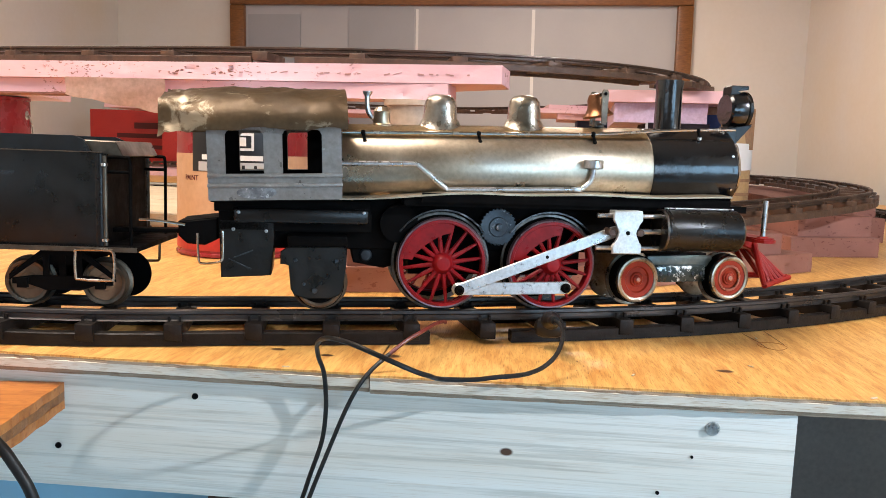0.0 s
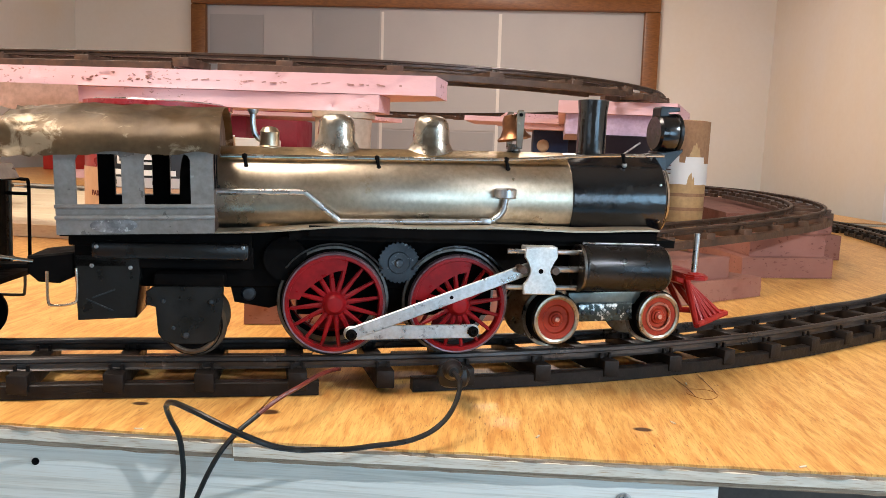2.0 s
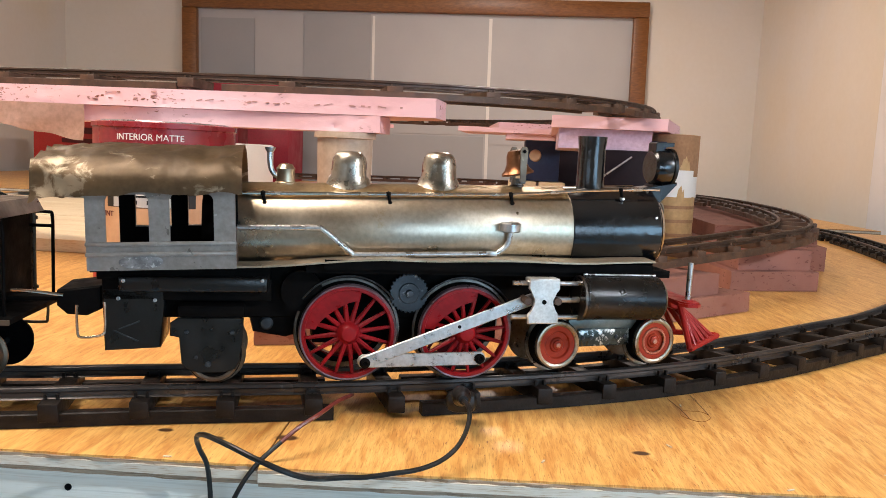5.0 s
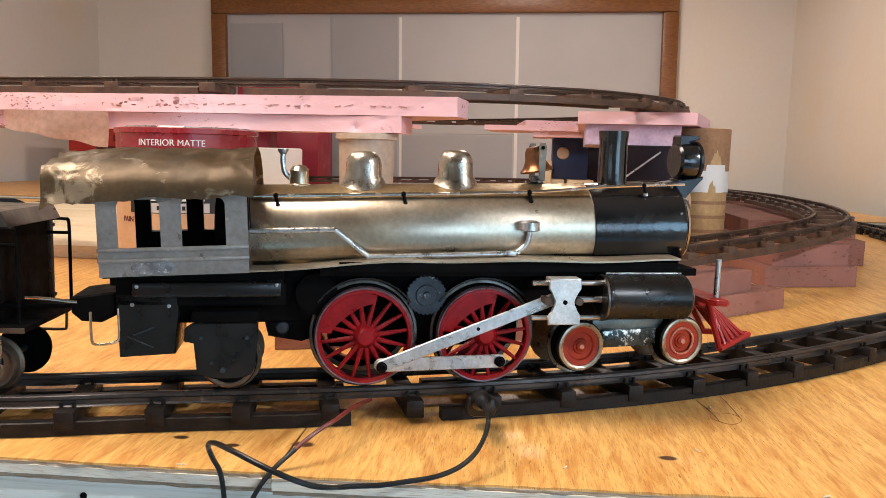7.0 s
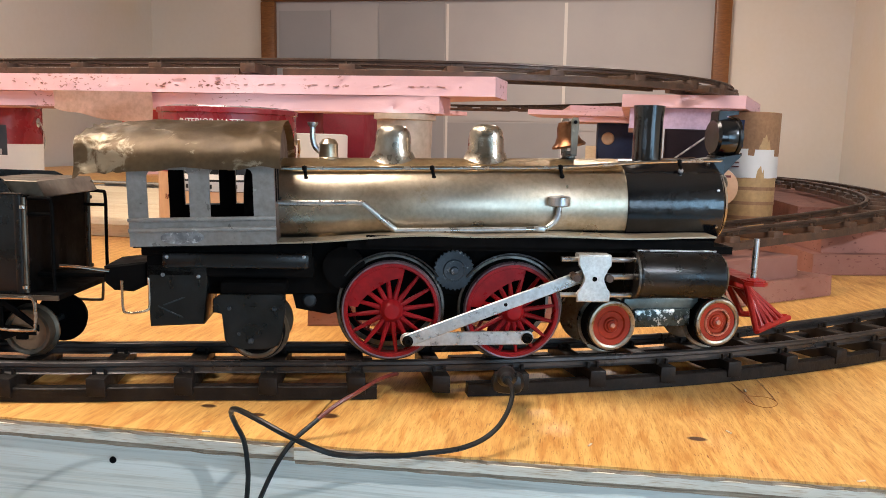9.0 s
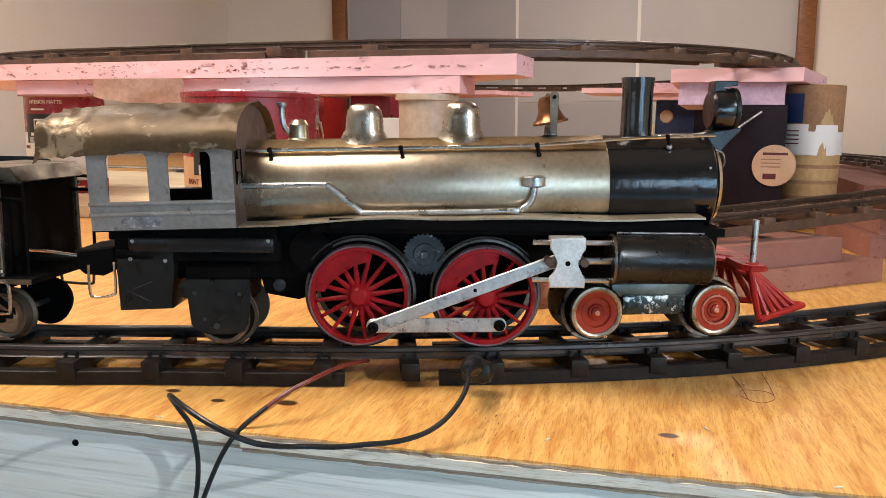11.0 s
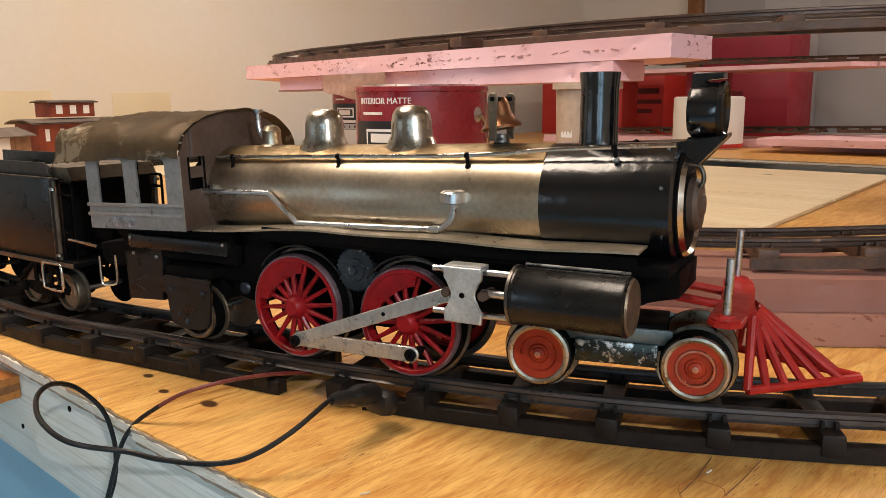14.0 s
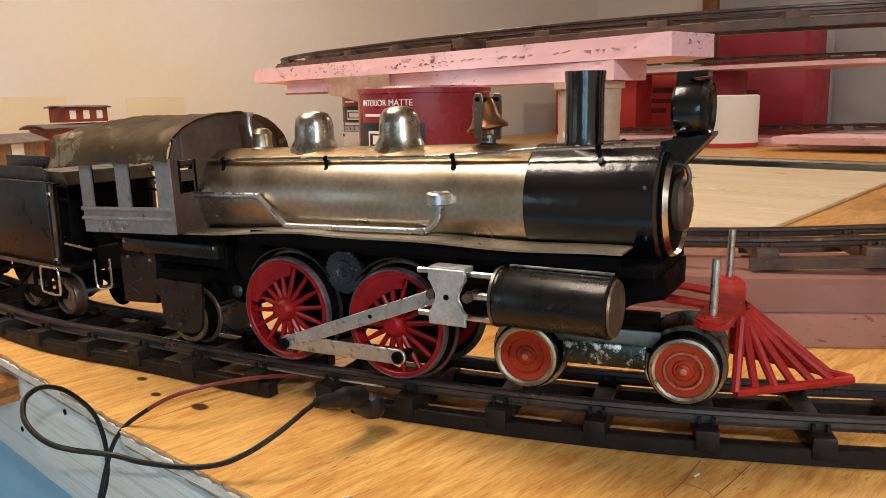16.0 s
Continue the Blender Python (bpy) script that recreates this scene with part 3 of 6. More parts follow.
for x0, x1, z0, z1, mt in ((FX0 + 0.10, -1.235, 0.10, 0.92, PAPER_DARK), (-1.23, -0.955, 0.05, 0.95, PAPER), (-0.95, -0.57, 0.02, 0.96, PAPER_DARK), (-0.555, 0.10, 0.30, 0.96, PAPER),
                           (0.12, 0.885, 0.25, 0.95, PAPER), (-0.56, -0.545, 0.0, 0.95, WHITE_PRINT), (0.10, 0.118, 0.0, 0.95, WHITE_PRINT), (-0.55, 0.09, 0.0, 0.29, PAPER_DARK)):
    part("paper_sheet", new_box(x0, x1, -0.016 - 0.001 * (mt is WHITE_PRINT), -0.0125, z0, z1), mt, panel)


# ---- tables ----
def ragged(x0, x1, y, step, amount, seed):
    rng = random.Random(seed)
    n = int((x1 - x0) / step)
    return [(x0 + (x1 - x0) * i / n, y + rng.uniform(-amount, amount)) for i in range(n + 1)]


EDGE = 0.455


def plywood_top(name, x0, x1, y0, back, z, label, seed, slope=0.0):
    """A plywood sheet of three plies with a splintered front edge; back is its far outline."""
    top = thing(name, pose(0, 0, z), label, "table top")
    for ply, za, zb, mt, out, back_off, step in (("face_ply", -0.0014, 0.0, PLY, 0.0008, 0.0, 0.0083), ("core_ply", -0.0034, -0.0014, PLY_CORE, 0.0014, -0.0004, 0.006),
                                                 ("middle_ply", -0.0088, -0.0034, PLY_PALE, 0.0005, -0.0010, 0.03), ("under_ply", -0.0120, -0.0090, PLY_CORE, 0.0009, 0.0008, 0.009)):
        line = [(x, y + back_off + slope * (x - x0)) for x, y in ragged(x0, x1, y0, step, out, seed + len(ply))]
        part(ply, deck(bmesh.new(), line + back, za, zb), mt, top, smooth=0)
    return top


SEAM = -0.0455
plywood_top("plywood_table_top", -2.25, SEAM - 0.0006, EDGE + 0.004, [(SEAM - 0.0006, 2.33), (-1.40, 2.33), (-1.40, 2.50), (-2.25, 2.50)], 0.0, "orange varnished plywood sheet with splintered edge", 0)
right_sheet = plywood_top("plywood_table_top", SEAM + 0.0006, 1.40, EDGE + 0.001, [(1.40, 2.50), (0.10, 2.50), (0.10, 2.33), (SEAM + 0.0006, 2.33)], 0.0, "orange varnished plywood sheet butted against another", 20, 0.032)
plywood_top("plywood_table_top", -2.25, 1.40, 2.66, [(1.40, 4.45), (-2.25, 4.45)], 0.0, "plywood top of the table along the wall", 40)
for line in (((0.229, 0.637), (0.233, 0.611), (0.234, 0.589)), ((0.250, 0.650), (0.251, 0.623), (0.251, 0.602))):
    bm = bmesh.new()
    for (xa, ya), (xb, yb) in zip(line, line[1:]):
        d = Vector((xb - xa, yb - ya)).normalized() * 0.00025
        deck(bm, [(xa - d.y, ya + d.x), (xa + d.y, ya - d.x), (xb + d.y, yb - d.x), (xb - d.y, yb + d.x)], 0.0001, 0.0003)
    part("crack", bm, HOUSE_WOOD, right_sheet, "thin dark crack in the face ply", smooth=0)
part("knot_ring", tube(bmesh.new(), [Vector((0.2405 + 0.0105 * math.cos(a), 0.598 + 0.0120 * math.sin(a) * (1 + 0.12 * math.sin(3 * a)), 0.0001)) for a in (2 * math.pi * k / 40 for k in range(41))], 0.00022, 6), SHELF_PLY, right_sheet, "thin dark outline of a sound knot")
# added in place of the bright blue floor, which stays too dark here
solid("added_blue_panel", new_box(-2.2, -0.18, 0.62, 0.632, FLOOR_Z, -0.11, bevel=0.002), ADDED_BLUE, "pale blue panel added under the table for the bright floor", "panel")
shelf = thing("plywood_shelf", pose(-0.250, 0.466, -0.020, 0, 0, 8), "orange plywood offcut fixed below the table edge", "shelf")
for za, zb, mt in ((-0.006, 0, SHELF_PLY), (-0.012, -0.006, FRAME_WOOD), (-0.018, -0.012, SHELF_PLY)):
    part("ply", deck(bmesh.new(), [(-0.9, -0.30)] + [(0.0006 * math.sin(i * 2.1 + 300 * za) * (0 < i < 30), -0.30 + 0.01 * i) for i in range(31)] + [(-0.9, 0)], za, zb), mt, shelf, smooth=0)
solid("fascia_board", new_box(-1.30, 0.2165, 0.467, 0.485, -0.0920, -0.0123, bevel=0.0015), PINE, "whitewashed pine board under the plywood edge", "board")
bm = lathe(bmesh.new(), [(0, 0.0015), (0.0035, 0.0015), (0.0045, 0), (0.0045, -0.001)], pose(0.1662, 0.4665, -0.0240) @ TO_CAMERA, 20)
box(bm, -0.0028, 0.0028, -0.0006, 0.0006, 0.0010, 0.0019, m=pose(0.1662, 0.4665, -0.0240) @ TO_CAMERA)
box(bm, -0.0006, 0.0006, -0.0028, 0.0028, 0.0010, 0.0019, m=pose(0.1662, 0.4665, -0.0240) @ TO_CAMERA)
solid("wood_screw", bm, STEEL, "cross-head steel screw in the fascia board", "screw")
for x, z, r in ((-0.1615, -0.0243, 0.0021), (-0.2555, -0.0638, 0.0021), (0.1550, -0.0428, 0.0009), (0.1357, -0.0673, 0.0012)):
    solid("nail", lathe(bmesh.new(), [(0, 0.0012), (r, 0.0006), (r, -0.004), (0, -0.004)], pose(x, 0.4668, z) @ TO_CAMERA, 12), SOOT, "dark nail head in the fascia board", "nail", "nails in the fascia board")
for x, y in ((-0.13, 0.54), (1.15, 0.54), (-1.9, 0.54), (-1.9, 2.3), (1.15, 2.3), (-0.4, 2.3), (-1.9, 2.8), (1.15, 2.8), (-1.9, 4.2), (1.15, 4.2)):
    solid("table_leg", new_box(x - 0.045, x + 0.045, y - 0.02, y + 0.02, FLOOR_Z, -0.0182, bevel=0.002), TIE_BROWN, "dark wooden post holding up the table", "table leg", "table legs")
cabinet = thing("storage_cabinet", pose(0.30, 1.25, FLOOR_Z), "plain brown-grey cabinet under the table", "cabinet")
part("cabinet_body", new_box(0, 1.0, 0.02, 0.50, 0, 0.73, bevel=0.003), GREY_PANEL, cabinet)
for x in (0.004, 0.504):
    part("cabinet_door", new_box(x, x + 0.492, 0, 0.0195, 0.06, 0.726, bevel=0.002), GREY_PANEL, cabinet)
    part("door_knob", lathe(bmesh.new(), [(0.006, 0), (0.005, 0.012), (0.012, 0.016), (0.012, 0.022), (0, 0.024)], Matrix.Translation((x + (0.45 if x < 0.1 else 0.045), 0, 0.40)) @ TO_CAMERA, 20), GUNMETAL, cabinet)
# light boards on the inner table
for y0, y1 in ((1.26, 1.755), (1.760, 2.29)):
    solid("pine_board", deck(bmesh.new(), [(-1.9, y0), (0.049 - 0.045 * y0, y0), (0.049 - 0.045 * y1, y1), (-1.9, y1)], 0.0008, 0.006, 0.001), PINE_TOP, "light planed pine board lying on the plywood", "board", "pine boards on the table")


# ---- tracks ----
GAUGE = 0.049


def resample(pts, step):
    out, carry = [], 0.0
    for a, b in zip(pts, pts[1:]):
        d, length = (b - a).normalized(), (b - a).length
        s = carry
        while s < length:
            out.append((a + d * s, d))
            s += step
        carry = s - length
    return out


def sweep(bm, line, profile):
    """Sweeps (side, height) pairs along (place, direction) pairs; side is to the right of travel."""
    rings = []
    for p, d in line:
        side = Vector((d.y, -d.x, 0)).normalized()
        rings.append([bm.verts.new(p + side * s + Vector((0, 0, h))) for s, h in profile])
    n = len(profile)
    for a, b in zip(rings, rings[1:]):
        for i in range(n):
            j = (i + 1) % n
            bm.faces.new((a[i], a[j], b[j], b[i]))
    bm.faces.new(rings[0])
    bm.faces.new(list(reversed(rings[-1])))
    return bm


def tie_mesh(name, material, half=0.0062, reach=0.0385):
    bm = new_box(-half, half, -reach, reach, 0.0040, 0.0160, bevel=0.0010)
    rough_up(bm, 0.0008, 90)
    for y in (-1, 1):
        for s in (-1, 1):
            for x in (-0.0036, 0.0036):
                box(bm, x - 0.0009, x + 0.0009, y * GAUGE / 2 + s * 0.0040 - 0.0012, y * GAUGE / 2 + s * 0.0040 + 0.0010, 0.0155, 0.0196)
    return finish(bm, name, material)


def track(points, rail_mat, tie_mat, label, joint, tie_step=0.0545, tie_half=0.0062, gap_at=0.66, reach=0.0385):
    path = smooth_path(points, 14)
    root = thing("railway_track", Matrix(), label, "model track")
    line = resample(path, 0.012)
    for side in (1, -1):
        g = side * GAUGE / 2
        prof = [(g - 0.0030, 0.0158), (g + 0.0030, 0.0158), (g + 0.0014, 0.0170), (g + 0.0014, 0.0196), (g + 0.0026, 0.0208), (g + 0.0024, 0.0228), (g + 0.0012, 0.0236),
                (g - 0.0012, 0.0236), (g - 0.0024, 0.0228), (g - 0.0026, 0.0208), (g - 0.0014, 0.0196), (g - 0.0014, 0.0170)]
        part("rail", sweep(bmesh.new(), line, prof), rail_mat, root)
        per = int(gap_at / 0.012)
        start = min(range(len(line)), key=lambda k: (line[k][0].xy - Vector(joint)).length)
        for k in range(start % per - per, len(line), per):
            seg = line[max(k, 0):max(k + per - 4, 0)]
            if len(seg) > 3:
                s0, s1 = side * 0.0285, side * 0.0370
                part("stringer", sweep(bmesh.new(), seg, [(s0, 0.0006), (s1, 0.0006), (s1, 0.0088), (s1 - side * 0.0008, 0.0095), (s0 + side * 0.0008, 0.0095), (s0, 0.0088)]), tie_mat, root)
    me = tie_mesh("tie", tie_mat, tie_half, reach)
    rng = random.Random(7)
    for p, d in resample(path, tie_step):
        ob = new("tie", me)
        ob.parent = root
        ob.matrix_basis = Matrix.Translation(p) @ Matrix.Rotation(math.atan2(d.y, d.x) + rng.uniform(-0.03, 0.03), 4, "Z")
    return root


GROUND = [(-1.82, 2.30, 0), (-1.81, 1.55, 0), (-1.66, 1.00, 0), (-1.25, 0.66, 0), (-0.78, 0.512, 0), (-0.325, 0.510, 0), (-0.140, 0.547, 0), (0.020, 0.591, 0), (0.175, 0.653, 0), (0.305, 0.732, 0), (0.425, 0.828, 0), (0.565, 0.955, 0),
          (0.76, 1.21, 0), (0.94, 1.60, 0), (1.03, 2.10, 0), (1.02, 2.40, 0)]
MIDDLE = [(-0.12, 0.775, 0.0508), (0.0, 0.822, 0.0515), (0.135, 0.893, 0.0530), (0.222, 0.950, 0.0565), (0.322, 1.030, 0.0620), (0.440, 1.130, 0.0690), (0.555, 1.260, 0.0765), (0.620, 1.430, 0.082),
          (0.655, 1.70, 0.085), (0.66, 2.10, 0.084), (0.50, 2.70, 0.079), (0.05, 3.20, 0.068), (-0.70, 3.32, 0.051), (-1.50, 3.25, 0.033)]
UPPER = [(-1.10, 1.75, 0.2495), (-1.06, 1.45, 0.2495), (-0.93, 1.25, 0.2495), (-0.75, 1.165, 0.2495), (-0.58, 1.13, 0.2495), (-0.35, 1.095, 0.2495), (-0.09, 1.105, 0.2515), (0.125, 1.195, 0.255), (0.28, 1.355, 0.259),
         (0.375, 1.57, 0.264), (0.415, 1.85, 0.269), (0.37, 2.30, 0.276), (0.15, 2.80, 0.286), (-0.25, 3.30, 0.300), (-0.90, 3.55, 0.318), (-1.60, 3.50, 0.325)]
track(GROUND, RAIL, TIE, "black two-rail model track on dark wooden ties", (0.030, 0.594))
track(MIDDLE, RAIL_BROWN, TIE_BROWN, "rusty brown model track climbing over pink foam", (0.15, 0.89), 0.075, 0.008, reach=0.0364)
track(UPPER, RAIL_BROWN, TIE_BROWN, "brown raised model track on foam boards", (-0.26, 1.097), 0.132, 0.011, reach=0.0364)


# ---- pink foam ----
def foam_board(outline, z0, z1, label, material=None, torn=True, seed=1):
    bm = bmesh.new()
    dense = []
    for (xa, ya), (xb, yb) in zip(outline, outline[1:] + outline[:1]):
        n = max(1, int(math.hypot(xb - xa, yb - ya) / 0.006))
        dense += [(xa + (xb - xa) * i / n, ya + (yb - ya) * i / n) for i in range(n)]
    levels = 5
    rings = [[bm.verts.new((x, y, z0 + (z1 - z0) * k / levels)) for x, y in dense] for k in range(levels + 1)]
    for k, ring in enumerate(rings):
        for v in ring:
            w = noise.noise(v.co * Vector((14, 14, 30)) + Vector((seed, 0, 0)))
            pit = max(0.0, noise.noise(v.co * Vector((60, 60, 140)) + Vector((0, seed, 0))) - 0.22)
            d = Vector((noise.noise(v.co * 40), noise.noise(v.co * 45 + Vector((9, 9, 9))), 0))
            if torn and 0 < k < levels:
                v.co += d * 0.0012 + Vector((0, 1, 0)) * (0.012 * pit * (0.4 + max(0, w)))
            elif torn:
                v.co += d * 0.0008
    n = len(dense)
    for a, b in zip(rings, rings[1:]):
        for i in range(n):
            j = (i + 1) % n
            bm.faces.new((a[i], a[j], b[j], b[i]))
    bm.faces.new(list(reversed(rings[0])))
    bm.faces.new(rings[-1])
    return solid("foam_board", bm, material or FOAM, label, "foam board", "pink foam boards", smooth=30)


upper_foam = foam_board([(-0.880, 1.118), (-0.35, 1.045), (0.017, 1.000), (0.026, 1.075), (-0.06, 1.15), (-0.35, 1.155), (-0.62, 1.20), (-0.86, 1.27), (-1.02, 1.80), (-1.17, 1.80), (-1.13, 1.45), (-0.955, 1.22)], 0.2255, 0.249, "pink insulation board with torn edge carrying raised track", seed=2)
foam_board([(-0.77, 1.112), (-0.35, 1.055), (-0.052, 1.008), (-0.046, 1.065), (-0.35, 1.13), (-0.76, 1.18)], 0.2045, 0.225, "pink foam board under the raised track board", seed=3)
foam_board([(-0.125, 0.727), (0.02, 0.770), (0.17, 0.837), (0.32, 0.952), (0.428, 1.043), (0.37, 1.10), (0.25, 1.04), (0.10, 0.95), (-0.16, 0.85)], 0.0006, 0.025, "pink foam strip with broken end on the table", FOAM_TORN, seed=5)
foam_board([(-0.12, 0.734), (0.02, 0.777), (0.165, 0.842), (0.30, 0.945), (0.378, 1.013), (0.32, 1.07), (0.22, 1.01), (0.09, 0.93), (-0.15, 0.83)], 0.0255, 0.051, "pink foam strip with shade in its colour, under the climbing track", FOAM_SHADED, seed=6)
foam_board([(0.455, 1.205), (0.600, 1.245), (0.605, 1.44), (0.43, 1.42)], 0.0006, 0.030, "brown-pink foam block beside the climbing track", FOAM_BROWN, seed=7)
foam_board([(0.470, 1.222), (0.592, 1.258), (0.597, 1.43), (0.45, 1.41)], 0.0305, 0.062, "smaller brown-pink foam block on another block", FOAM_BROWN, seed=8)
foam_board([(0.50, 1.50), (0.72, 1.50), (0.74, 2.30), (0.52, 2.30)], 0.0006, 0.045, "brown-pink foam slab under the climbing track", FOAM_BROWN, seed=9)
foam_board([(0.52, 1.52), (0.71, 1.52), (0.73, 2.28), (0.54, 2.28)], 0.0455, 0.076, "brown-pink foam slab stacked under the climbing track", FOAM_BROWN, seed=10)
foam_board([(0.20, 1.47), (0.40, 1.44), (0.485, 1.70), (0.44, 1.95), (0.24, 1.92)], 0.2405, 0.262, "pink foam slab under the end of the raised track", seed=11)
foam_board([(0.215, 1.48), (0.378, 1.46), (0.384, 1.63), (0.44, 1.70), (0.42, 1.92), (0.25, 1.90)], 0.2045, 0.2400, "lavender foam slab on a black carton", LAVENDER, seed=12)
foam_board([(-0.76, 1.100), (-0.50, 1.064), (-0.50, 1.068), (-0.52, 1.11), (-0.76, 1.15)], 0.2020, 0.2043, "dark torn skin of foam below a board", FOAM_BROWN, seed=13)


def on_foam_front(x):
    return 1.118 - 0.1377 * (x + 0.880) if x < -0.35 else 1.045 - 0.1226 * (x + 0.35)


# stamped marks and gouges along the front of the upper foam board
rng = random.Random(31)
x = -0.345
while x < -0.02:
    w = rng.choice((0.003, 0.005, 0.008, 0.011))
    if rng.random() < 0.72:
        bm = new_box(-w / 2, w / 2, -0.0006, 0.0015, -rng.uniform(0.0003, 0.0010), rng.uniform(0.0003, 0.0010), m=pose(x, on_foam_front(x), 0.2365 + rng.uniform(-0.0008, 0.0008), 0, rng.uniform(-14, 14), -7))
        part("print_bar", bm, FOAM_PRINT, upper_foam, smooth=0)
    x += w + rng.uniform(0.002, 0.009)
for k in range(70):
    x = rng.uniform(-0.80, -0.33)
    bm = bmesh.new()
    bmesh.ops.create_icosphere(bm, subdivisions=1, radius=1.0, matrix=pose(x, on_foam_front(x) + 0.0006, rng.uniform(0.2300, 0.2450), 0, rng.uniform(-40, 40), -8) @ Matrix.Diagonal((rng.uniform(0.0012, 0.0055), 0.0014, rng.uniform(0.0005, 0.0016), 1)))
    part("gouge", rough_up(bm, 0.0008, 300), FOAM_PRINT if k % 3 else FOAM_BROWN, upper_foam, smooth=0)


# ---- locomotive ----
HEADING, SIDE = radians(14.5), 0.567
LOCO = Matrix.Translation((-math.sin(HEADING) * SIDE, math.cos(HEADING) * SIDE, 0)) @ Matrix.Rotation(HEADING, 4, "Z")
loco = thing("toy_locomotive", LOCO, "old toy steam locomotive with worn nickel boiler and red wheels", "toy locomotive")
RAIL_TOP = 0.0236
YB = 0.008                        # the boiler and cab sit a little off the wheels
BZ, BR = 0.1242, 0.0316           # boiler axis height and radius
TILT_UP = Matrix.Translation((0.055, YB, BZ)) @ Matrix.Rotation(radians(-1.4), 4, "Y") @ Matrix.Translation((-0.055, 0, -BZ))


def along(u, y=0.0, z=BZ):
    return TILT_UP @ Matrix.Translation((u, y, z)) @ ALONG_X


boiler = part("boiler", lathe(bmesh.new(), [(0, 0.050), (BR * 0.98, 0.050), (BR, 0.053), (BR, 0.110), (BR + 0.0003, 0.111), (BR + 0.0003, 0.235), (BR, 0.236), (BR, 0.2885), (0, 0.2885)], along(0), 72), NICKEL, loco, "worn nickel-plated boiler")
part("smokebox", lathe(bmesh.new(), [(0, 0.2883), (BR + 0.0006, 0.2883), (BR + 0.0009, 0.2900), (BR + 0.0009, 0.3565), (BR - 0.001, 0.358), (0, 0.358)], along(0), 72), BLACK, loco, "gloss black smokebox")
# rolled wrapper along the top of the boiler, with a turned edge
bm = bmesh.new()
rows = []
for u in (0.054, 0.16, 0.2875):
    ring = []
    for k in range(13):
        a = radians(48 + 84 * k / 12)
        ring.append(bm.verts.new(TILT_UP @ Vector((u, -math.cos(a) * (BR + 0.0009), BZ + math.sin(a) * (BR + 0.0009)))))
    rows.append(ring)
for a, b in zip(rows, rows[1:]):
    for i in range(12):
        bm.faces.new((a[i], b[i], b[i + 1], a[i + 1]))
bmesh.ops.solidify(bm, geom=bm.faces[:], thickness=0.0008)
part("boiler_wrapper", bm, BRASSY, boiler, "brown nickel strip along the boiler top")
front = part("smokebox_front", lathe(bmesh.new(), [(0, 0.3581), (0.029, 0.3581), (0.029, 0.3595), (0.022, 0.361), (0.0, 0.362)], along(0), 48), SOOT, loco)
part("front_ring", lathe(bmesh.new(), [(0.0245, 0.3600), (0.0262, 0.3625), (0.0280, 0.3600)], along(0), 48), CHROME, front, "bright steel ring")
part("front_door", lathe(bmesh.new(), [(0, 0.3610), (0.0138, 0.3610), (0.0140, 0.3645), (0.0125, 0.3668), (0.0060, 0.3676), (0.0050, 0.3686), (0, 0.3690)], along(0), 36), CAB_FRONT, front, "dark brown door disc")
part("front_hinge", tube(bmesh.new(), smooth_path([TILT_UP @ Vector(p) for p in ((0.361, -0.008, BZ + 0.0215), (0.3672, -0.008, BZ + 0.0200), (0.3690, -0.008, BZ + 0.0140), (0.3672, -0.008, BZ + 0.0095))], 5), 0.0012), PLATE_TIN, front)
for k in range(8):
    a = radians(20 + 45 * k)
    p = TILT_UP @ Vector((0.3525, -math.cos(a) * (BR + 0.001), BZ + math.sin(a) * (BR + 0.001)))
    q = TILT_UP @ Vector((0.3525, -math.cos(a) * (BR + 0.0022), BZ + math.sin(a) * (BR + 0.0022)))
    part("rivet", rod(bmesh.new(), p, q, 0.0009, 8), STEEL, loco)


def top(u):
    return (TILT_UP @ Vector((u, 0, BZ + BR))).z


part("chimney", lathe(bmesh.new(), [(0.0118, -0.004), (0.0104, 0.002), (0.0102, 0.030), (0.0110, 0.0375), (0.0110, 0.0385), (0.0087, 0.0385), (0.0082, 0.010), (0, 0.010)], pose(0.3108, YB, top(0.3108)), 36), BLACK, loco, "gloss black chimney")


def dome(u, height, r, base, label):
    z = top(u)
    bm = lathe(bmesh.new(), [(base, -0.0035), (base, -0.0022), (base * 0.93, -0.0012), (r * 1.10, 0.0025), (r, 0.006), (r * 0.97, height * 0.60), (r * 0.90, height * 0.80), (r * 0.70, height * 0.94), (r * 0.40, height * 0.995), (0, height)], pose(u, YB, z), 40)
    for v in bm.verts:                      # the flange follows the boiler
        h = v.co.z - z
        if h < 0.004:
            v.co.z += (math.sqrt(max(BR * BR - (v.co.y - YB) ** 2, 0)) - BR) + 0.0022
    return part("dome", bm, DOME_NICKEL, loco, label)


dome(0.1282, 0.0238, 0.0128, 0.0170, "nickel steam dome")
dome(0.1934, 0.0245, 0.0128, 0.0168, "nickel sand dome")
part("whistle_base", lathe(bmesh.new(), [(0.0082, -0.001), (0.0082, 0.0005), (0.0066, 0.0015), (0.0062, 0.009), (0.0066, 0.0105), (0.0045, 0.0135), (0, 0.0145)], pose(0.0840, YB, top(0.0840)), 28), NICKEL, loco)
whistle = part("whistle", tube(bmesh.new(), smooth_path([(0.0830, YB, 0.1605), (0.0775, YB, 0.1620), (0.0742, YB, 0.1660), (0.0730, YB, 0.1725), (0.0730, YB, 0.1785)], 6), 0.0019), STEEL, loco, "bent steel whistle pipe")
part("whistle_cup", lathe(bmesh.new(), [(0, 0), (0.0022, 0), (0.0036, 0.0022), (0.0036, 0.0034), (0, 0.0034)], pose(0.0730, YB, 0.1780), 16), STEEL, whistle)

# bell on its yoke
bu, bz = 0.2533, top(0.2533)
